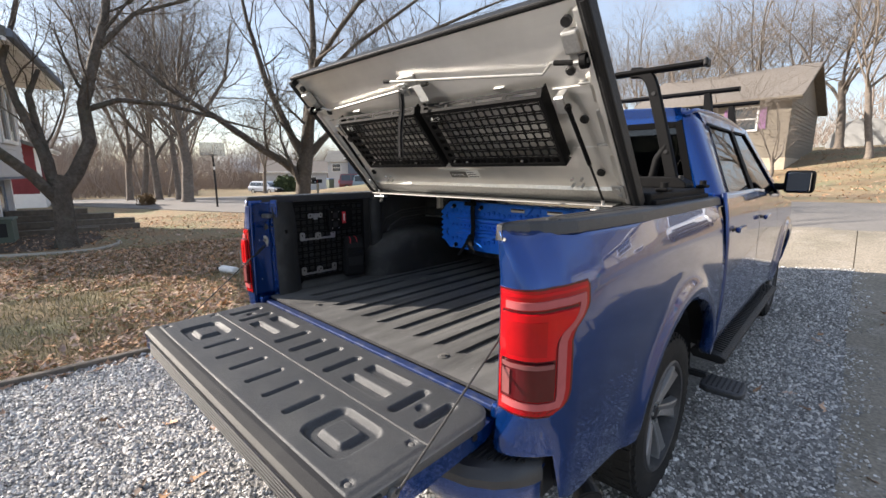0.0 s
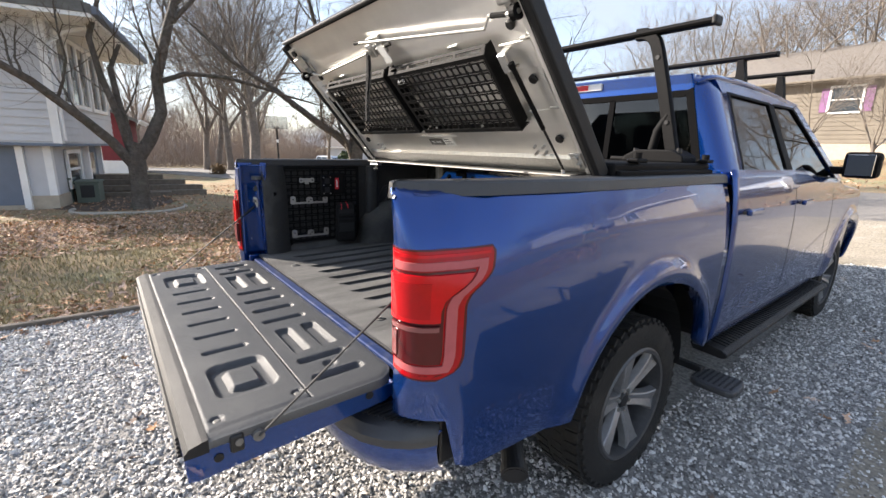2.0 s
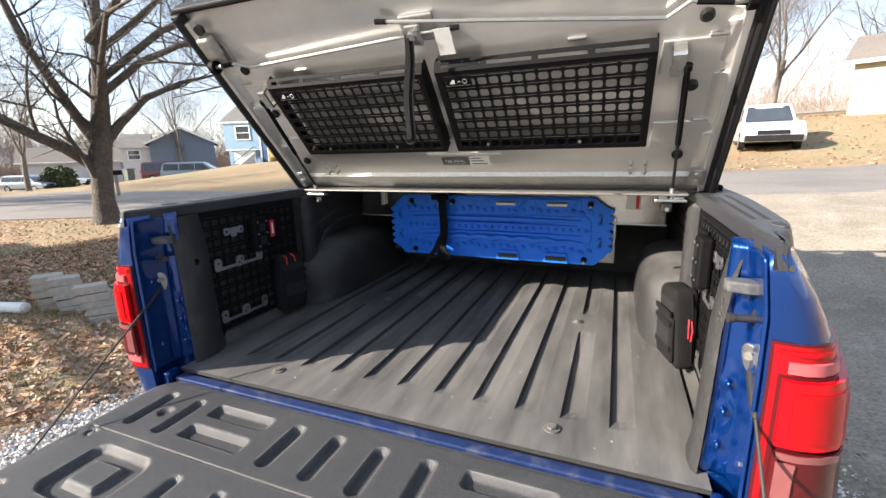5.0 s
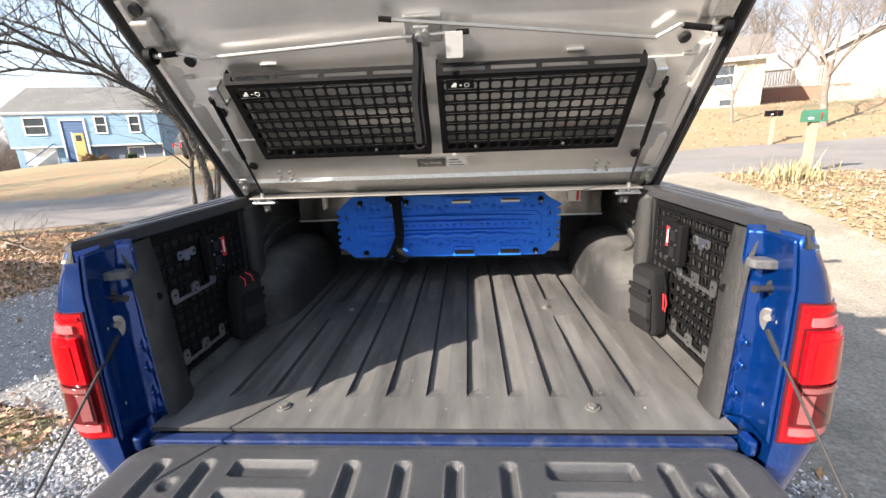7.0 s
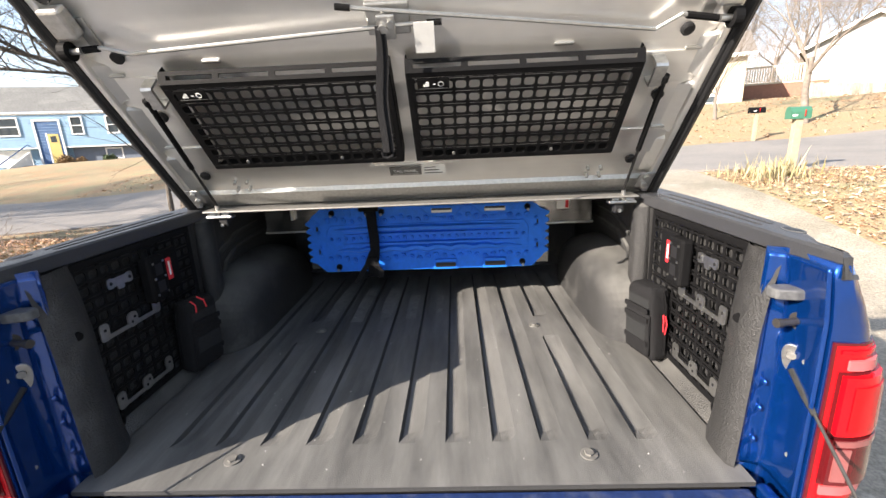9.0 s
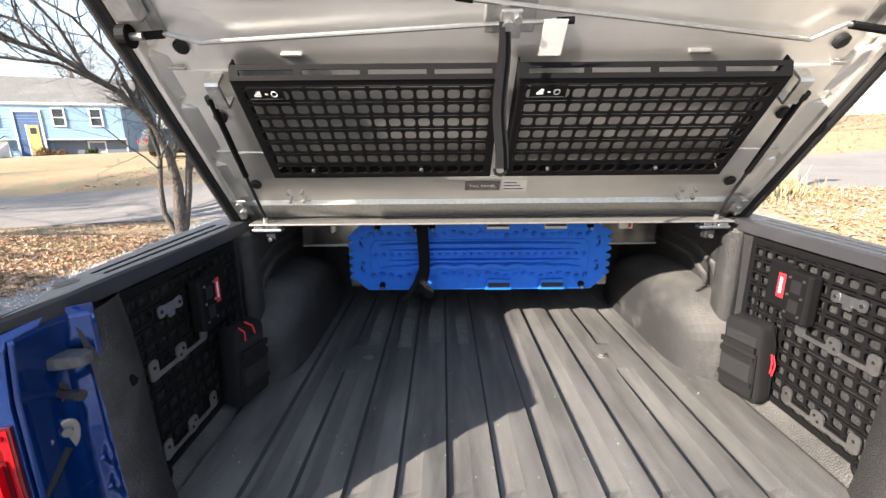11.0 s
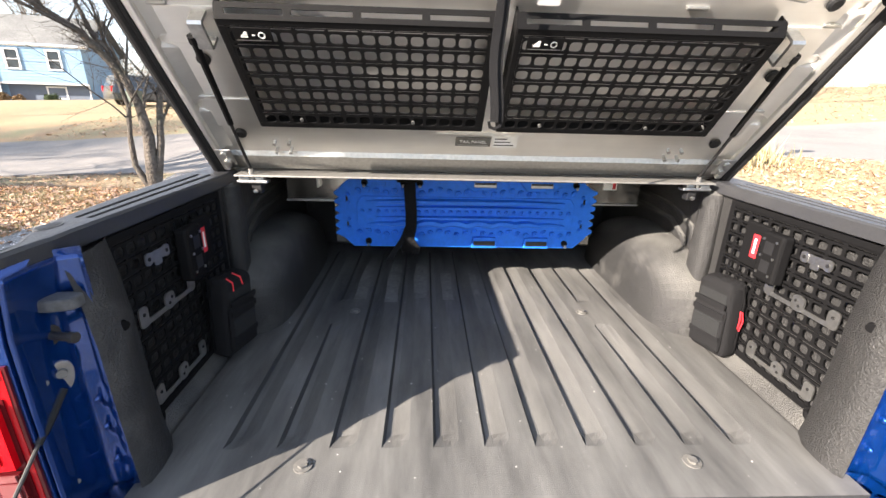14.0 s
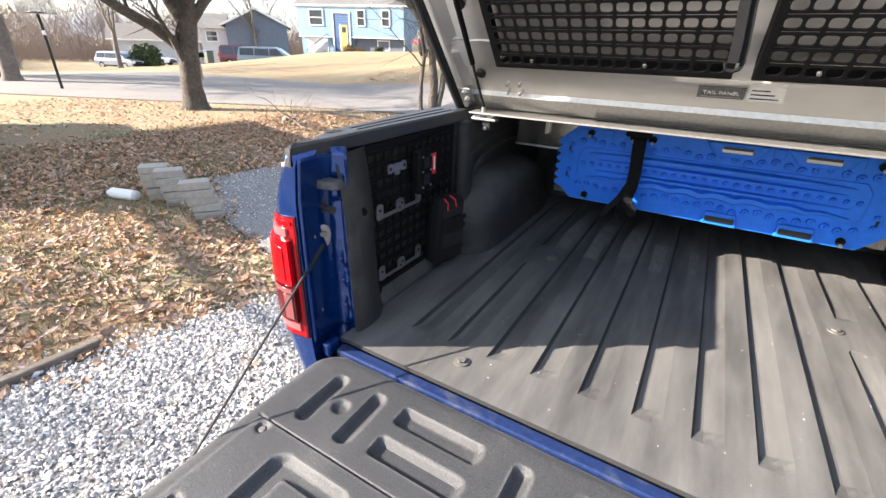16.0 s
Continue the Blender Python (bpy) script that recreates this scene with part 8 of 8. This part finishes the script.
car("maroon van parked beside a house", "van", (x, y, -0.55), 60, CARRED, 4.4, 1.9, 1.05, 1.85, 0.0, 0.70, 0.8, 0.15)
x, y = polar(34.4, 33.0)
car("dark grey suv parked on the blue house driveway", "car", (x, y, float(height(x, y)) - 0.02), 135 - 85, CARGREY, 4.6, 1.9, 1.05, 1.72)
x, y = polar(-15.5, 21.5, 0.95, -0.78)
car("white pickup parked nose out on a driveway", "pickup", (x, y + 4.6, 1.42), -98, CARWHITE, 5.4, 2.0, 1.12, 1.85, 0.28, 0.52, 0.7, 0.2)

# ---- yard things ----
GREENBOX = mat("green_plastic_mailbox", (0.035, 0.125, 0.08), 0.45, grain=(6, 0.08))
POSTWOOD = mat("weathered_post_wood", (0.31, 0.255, 0.175), 0.85, grain=(14, 0.2), bump=(20, 0.4))
CONCRETE = mat("pale_concrete_block", (0.36, 0.33, 0.28), 0.9, grain=(40, 0.15), bump=(60, 0.5), second=((0.36, 0.34, 0.29), 6, 0.45, 0.7))
TIMBER = mat("old_grey_timber", (0.15, 0.125, 0.10), 0.9, grain=(12, 0.3), bump=(20, 0.6))
GREENGREY = mat("grey_green_cabinet", (0.10, 0.125, 0.10), 0.6, grain=(5, 0.1))
ACRYLIC = mat("grey_acrylic_board", (0.36, 0.35, 0.34), 0.25, grain=(6, 0.1))
ACRYLIC.node_tree.nodes["Principled BSDF"].inputs["Alpha"].default_value = 0.45
MULCH = mat("dark_bed_soil", (0.075, 0.052, 0.036), 0.95, grain=(20, 0.4), bump=(25, 0.9))


def mailbox(label, x, y, z, rz, paint, post_h, post_r, scale=1.0, long=1.0):
    M = thing("mailbox", label, "mailbox", (x, y, z), rz=rz)
    part("post", boxm(-post_r, post_r, -post_r, post_r, -0.1, post_h, 0.006), POSTWOOD, M)
    out_ = [(-0.085, 0), (0.085, 0)] + [(0.085 * math.cos(a), 0.12 + 0.085 * math.sin(a)) for a in np.linspace(0, math.pi, 9)]
    bm = prismm([(p[0] * scale, p[1] * scale + post_h) for p in out_], 0, -0.25 * scale * long, 0.25 * scale * long)
    b = part("box", bm, paint, M)
    part("door", prismm([(p[0] * scale * 1.04, p[1] * scale * 1.03 + post_h) for p in out_], 0, -0.27 * scale * long, -0.25 * scale * long), paint, b)
    part("mark", boxm(-0.14 * scale, -0.06 * scale, -0.0885 * scale, -0.0865 * scale, post_h + 0.05, post_h + 0.08), TRIM, b)
    part("flag", boxm(0.05, 0.06, -0.10 * scale, -0.092 * scale, post_h + 0.04, post_h + 0.16), REDLENS, b)
    return M


mailbox("green plastic mailbox on a thick pale wooden post", 6.45, 7.55, float(height(6.45, 7.55)) - 0.02, -8, GREENBOX, 0.96, 0.062, 1.05, 0.62)
x, y = polar(-33.4, 19.2, 0.15, -0.93)
mailbox("small black mailbox on a draped post across the street", x, y, float(height(x, y)), -8, POWDER, 0.95, 0.05, 0.95)
x, y = polar(53.8, 22.5)
mailbox("dark mailbox on a leaning post by the street", x - 2, y - 1.0, float(height(x, y)), 30, POWDER, 0.95, 0.05)

# stacks of concrete blocks beside the gravel
for k, (x, y, n, rz) in enumerate(((-5.16, 1.70, 5, 62), (-4.86, 1.72, 5, 58), (-4.22, 1.66, 5, 55))):
    for j in range(n):
        b = tagged(part("concrete_block", prismm([(-0.140, -0.085), (0.140, -0.085), (0.128, 0.085), (-0.128, 0.085)], 2, 0.0, 0.076, 0.006), CONCRETE), "pale concrete wall block in a leaning stack", "concrete block", "stacked concrete blocks")
        slip = 0.009 * j + (0.03 if k == 2 and j > 1 else 0.0)
        b.matrix_world = pose(x - 0.57 * slip + 0.012 * math.sin(7 * j + k), y - 0.82 * slip + 0.012 * math.cos(5 * j + k), 0.006 + 0.078 * j, 2.5 * math.sin(j * 2 + k), 1.5 * math.cos(j * 3 + k), rz + 5 * math.sin(3 * j + k))
bt = thing("plastic_bottle", "white plastic bottle lying in the leaves", "bottle", (-5.52, 1.44, 0.055), rz=196)
part("bottle_body", tubem([(-0.22, 0, 0), (-0.20, 0, 0), (0.12, 0, 0), (0.18, 0, 0), (0.20, 0, 0)], [0.03, 0.062, 0.062, 0.03, 0.022], 14), WHITETAG, bt)
part("cap", tubem([(0.20, 0, 0), (0.24, 0, 0)], 0.024, 12), RIMDARK, bt)

# basketball hoop beyond the street
x, y = -18.9, 5.85
hp = thing("basketball_hoop", "basketball hoop with grey clear backboard on a dark pole", "hoop", (x, y, float(height(x, y))), rz=-20)
part("pole", tubem([(0, 0, -0.05), (0, 0, 2.0), (0.22, 0, 2.25)], 0.042, 10), RIMDARK, hp)
part("pole_band", tubem([(0, 0, 1.65), (0, 0, 1.78)], 0.047, 10), TRIM, hp)
part("backboard", boxm(0.22, 0.25, -0.48, 0.48, 2.24, 2.80, 0.01), ACRYLIC, hp)
bm = bmesh.new()
tube(bm, [(0.25 + 0.25 + 0.23 * math.cos(a), 0.23 * math.sin(a), 2.27) for a in np.linspace(0, 2 * math.pi, 19)], 0.012, 6, False)
part("ring", bm, RIMDARK, hp)
# wheelie bins
for yaw, r, h in ((32.2, 31, 0.95), (57.6, 43, 0.95)):
    x, y = polar(yaw, r)
    bn = thing("wheelie_bin", "dark green wheeled refuse bin by a driveway", "bin", (x, y, float(height(x, y)) - 0.02), "refuse bins")
    part("bin_body", prismm([(-0.25, 0.08), (0.25, 0.08), (0.30, h), (-0.30, h)], 1, -0.28, 0.28, 0.02), GREENGREY, bn)
    part("bin_lid", boxm(-0.33, 0.33, -0.32, 0.32, h, h + 0.07, 0.02), NAVY, bn)
# clutter by the white house: cabinets, timber steps, edging, planting bed
for k, (x, y, w, h) in enumerate(((-12.3, -1.62, 0.75, 0.58), (-12.2, -0.95, 0.45, 0.50))):
    cb_ = thing("utility_cabinet", "grey-green outdoor utility cabinet by the house", "cabinet", (x, y, 0.0), "utility cabinets", rz=82)
    part("cabinet_body", boxm(-w / 2, w / 2, -0.35, 0.35, 0.0, h, 0.015), GREENGREY, cb_)
    part("cabinet_lid", boxm(-w / 2 - 0.03, w / 2 + 0.03, -0.38, 0.38, h, h + 0.05, 0.012), GREENGREY, cb_)
    part("vent", boxm(-w * 0.3, w * 0.3, -0.358, -0.350, 0.15, 0.45), RIMDARK, cb_)
for k, (x, y, l, z, rz) in enumerate(((-13.9, 0.15, 2.4, 0.28, 78), (-13.5, 0.45, 2.6, 0.14, 82), (-13.2, 0.85, 1.9, 0.0, 84), (-12.9, 0.0, 1.7, 0.0, 80), (-14.1, -0.2, 2.0, 0.42, 80))):
    tb = tagged(part("landscape_timber", boxm(-l / 2, l / 2, -0.12, 0.12, 0.0, 0.15, 0.012), TIMBER), "weathered grey landscape timber in the terraced bed", "timber", "landscape timbers")
    tb.matrix_world = pose(x, y, z, 0, 0, rz)
    if z > 0.05:
        pl_ = tagged(part("timber_packer", boxm(-l / 2.2, l / 2.2, -0.10, 0.10, 0.0, z + 0.01), TIMBER), "weathered timber packer under the terrace", "timber", "terrace packers")
        pl_.matrix_world = pose(x, y, -0.01, 0, 0, rz)
bm = bmesh.new()
pts = [(-10.35 + 0.9 * math.cos(a) * (1.0 + 0.12 * math.sin(3 * a)), -0.22 + 1.08 * math.sin(a), 0.02) for a in np.linspace(-1.9, 1.7, 26)]
tube(bm, pts, 0.04, 7)
tagged(part("edging_stone", bm, CONCRETE), "low pale stone edging round the yard tree", "edging")
bm = bmesh.new()
c0 = bm.verts.new((-12.6, -0.3, 0.035))
ringv = [bm.verts.new((-11.9 + 1.7 * math.cos(a), -0.5 + 1.3 * math.sin(a), 0.012)) for a in np.linspace(0, 2 * math.pi, 28, endpoint=False)]
for k in range(28):
    bm.faces.new((c0, ringv[k], ringv[(k + 1) % 28]))
tagged(part("planting_bed", bm, MULCH), "dark mulched planting bed by the house", "planting bed", kind="structure")
# sunken timber edging between lawn and gravel
ed = tagged(part("garden_edging", boxm(-0.03, 0.03, -1.5, 1.5, -0.05, 0.05, 0.01), TIMBER), "rotten dark timber edging between lawn and gravel", "edging")
ed.matrix_world = pose(-2.86, -1.45, 0.02, 0, 0, -3)
# fallen branch by the street
FB = tagged(new("fallen_branch"), "fallen bare branch on the lawn by the street", "branch")
for nm, me in zip(("stem", "twigs"), tree_data(31, 2.0, 0.035, (1, 6, 4, 3), 0.3)):
    new(nm, me).parent = FB
FB.matrix_world = pose(-8.4, 6.2, 0.06, 82, 0, 60)

# ---- loose ground cover ----
rng = np.random.default_rng(7)


def scatter_mesh(name, label, category, base_v, base_f, pts, scale, tilt, flat, material):
    """Many small loose pieces in one mesh: base shape, placed at pts with size, tumble and flatness."""
    n, k = len(pts), len(base_v)
    a, b, c = rng.uniform(0, 2 * np.pi, n), rng.normal(0, tilt, n), rng.normal(0, tilt, n)
    v = np.repeat(base_v[None], n, 0) * (1 + rng.normal(0, 0.22, (n, k, 3))) * scale[:, None, None]
    v *= np.stack([np.ones(n), rng.uniform(0.55, 1.0, n), rng.uniform(*flat, n)], -1)[:, None]
    ca, sa = np.cos(a)[:, None], np.sin(a)[:, None]
    y1 = v[..., 1] * np.cos(b)[:, None] - v[..., 2] * np.sin(b)[:, None]
    z1 = v[..., 1] * np.sin(b)[:, None] + v[..., 2] * np.cos(b)[:, None]
    x2 = v[..., 0] * np.cos(c)[:, None] + z1 * np.sin(c)[:, None]
    z2 = -v[..., 0] * np.sin(c)[:, None] + z1 * np.cos(c)[:, None]
    out = np.stack([x2 * ca - y1 * sa, x2 * sa + y1 * ca, z2], -1) + pts[:, None]
    f = np.array(base_f)[None] + (np.arange(n) * k)[:, None, None]
    me = bpy.data.meshes.new(name)
    m_ = f.shape[2]
    me.vertices.add(n * k)
    me.vertices.foreach_set("co", out.astype(np.float32).ravel())
    me.loops.add(f.size)
    me.loops.foreach_set("vertex_index", f.astype(np.int32).ravel())
    me.polygons.add(f.size // m_)
    me.polygons.foreach_set("loop_start", np.arange(0, f.size, m_, dtype=np.int32))
    me.update(calc_edges=True)
    me.validate()
    me.materials.append(material)
    return tagged(new(name, me), label, category, kind="stuff")


def on_land(x, y, lift):
    return np.stack([x, y, height(x, y) + lift], -1)


STONE_V = np.array([(-0.5, -0.45, -0.4), (0.5, -0.5, -0.4), (0.5, 0.45, -0.4), (-0.5, 0.5, -0.4), (-0.22, 0.08, 0.5), (0.25, -0.08, 0.42)])
STONE_F = [(0, 1, 5), (0, 5, 4), (1, 2, 5), (2, 3, 4), (2, 4, 5), (3, 0, 4)]
gl = np.vectorize(gravel_left)


def gravel_points(n, x0, x1, y0, y1):
    x, y = rng.uniform(x0, x1, n), rng.uniform(y0, y1, n)
    ok = (x > gl(y) + rng.normal(0, 0.12, n)) & (x < 1.68 + rng.normal(0, 0.07, n))
    return x[ok], y[ok]


gp_ = [gravel_points(52000, -3.0, -0.9, -1.6, 1.2), gravel_points(15000, -5.6, -0.9, 1.2, 6.6), gravel_points(50000, -1.0, 1.9, -1.5, 1.0), gravel_points(26000, 0.85, 1.9, 1.0, 6.6), gravel_points(3000, -0.9, 0.9, 5.4, 6.6), gravel_points(4500, -5.9, -1.7, 6.6, 9.0), gravel_points(9000, -3.2, 1.9, -2.8, -1.5)]
px, py = np.concatenate([g[0] for g in gp_]), np.concatenate([g[1] for g in gp_])
size = np.clip(rng.lognormal(np.log(0.0140), 0.34, len(px)), 0.008, 0.036)
scatter_mesh("gravel", "loose grey and white crushed limestone gravel", "gravel", STONE_V, STONE_F, on_land(px, py, 0.024) + np.stack([0 * px, 0 * px, rng.uniform(-0.004, 0.014, len(px))], -1), size, 0.5, (0.45, 0.9), STONE)

# curled oak leaves
LEAF_V = np.array([(-0.5, 0.0, 0.05), (-0.25, 0.20, 0.10), (-0.08, 0.12, 0.06), (0.12, 0.26, 0.14), (0.24, 0.12, 0.08), (0.5, 0.0, 0.16), (0.24, -0.12, 0.06), (0.12, -0.26, 0.12), (-0.08, -0.12, 0.04), (-0.25, -0.20, 0.08)])
LEAF_F = [(0, 1, 2), (0, 2, 8), (0, 8, 9), (2, 3, 4), (2, 4, 6), (2, 6, 8), (6, 7, 8), (4, 5, 6)]


def lawn_points(n, x0, x1, y0, y1):
    x, y = rng.uniform(x0, x1, n), rng.uniform(y0, y1, n)
    clump = np.sin(1.3 * x + 0.7 * np.sin(2.1 * y)) + np.sin(1.7 * y + 0.9 * np.sin(1.1 * x)) + rng.normal(0, 0.8, n)
    d = gl(y) - x
    clump = clump + 1.9 * np.exp(-((d - 0.15) / 0.32) ** 2) * (x < 0) + 1.0 * (x < -5.6) + 0.9 * (x > 0) - 1.7 * ((x > -5.6) & (x < 0) & (y < 1.6))
    ok = (clump > -0.75) & (y < np.interp(x, NEAR_X, NEAR_Y) - 0.1) & ((x < gl(y) + rng.normal(0, 0.22, n)) | (x > 5.05))
    return x[ok], y[ok]


lp_ = [lawn_points(34000, -9.0, -2.4, -3.0, 7.5), lawn_points(11000, -16, -5, -3, 9.5), lawn_points(2500, -4.8, -2.3, -2.5, 6.5), lawn_points(12000, 5.0, 13, 1.5, 9)]
px, py = np.concatenate([g[0] for g in lp_]), np.concatenate([g[1] for g in lp_])
x, y = rng.uniform(-14, 26, 11000), rng.uniform(14, 38, 11000)
ok = y > np.interp(x, FAR_X, FAR_Y) + 0.2
px, py = np.concatenate([px, x[ok]]), np.concatenate([py, y[ok]])
x, y = rng.uniform(-4.5, 1.9, 260), rng.uniform(-2.4, 5.5, 260)
ok = (x > gl(y)) & ((np.abs(x) > 1.1) | (y < -0.1))
px, py = np.concatenate([px, x[ok]]), np.concatenate([py, y[ok]])
size = rng.uniform(0.052, 0.112, len(px)) * np.where(py > 12, 1.5, 1.0)
scatter_mesh("leaf_litter", "dry brown oak leaves scattered over the lawn", "leaves", LEAF_V, LEAF_F, on_land(px, py, 0.03), size, 0.35, (0.6, 1.6), LEAF)

# dry grass: short blades on the lawn, a taller straw clump by the mailbox
BLADE_V = np.array([(-0.5, 0.0, 0.0), (0.5, 0.0, 0.0), (0.35, 0.6, 4.0), (-0.1, 2.2, 8.0)])
BLADE_F = [(0, 1, 2, 3)]
x, y = rng.uniform(-9.5, -2.2, 90000), rng.uniform(-3.2, 7.5, 90000)
ok = (x < gl(y) + rng.normal(0, 0.05, len(x))) & (np.sin(0.9 * x + 1.3 * np.sin(1.2 * y)) + rng.normal(0, 0.6, len(x)) > -0.7)
scatter_mesh("lawn_grass", "short dry and greenish winter grass", "grass", BLADE_V, BLADE_F, on_land(x[ok], y[ok], 0.0), rng.uniform(0.004, 0.009, ok.sum()), 0.35, (0.8, 1.3), STRAW)
x, y = np.concatenate([rng.normal(5.9, 0.35, 420), rng.uniform(5.1, 11, 9000)]), np.concatenate([rng.normal(7.2, 0.3, 420), rng.uniform(1.5, 8.0, 9000)])
h = np.concatenate([rng.uniform(0.018, 0.042, 420), rng.uniform(0.004, 0.010, 9000)])
ok = y < np.interp(x, NEAR_X, NEAR_Y)
x, y, h = x[ok], y[ok], h[ok]
scatter_mesh("tall_dry_grass", "tall straw-coloured dry grass by the driveway", "grass", BLADE_V * np.array([0.28, 1, 1]), BLADE_F, on_land(x, y, 0.0), h, 0.22, (0.8, 1.3), STRAW)
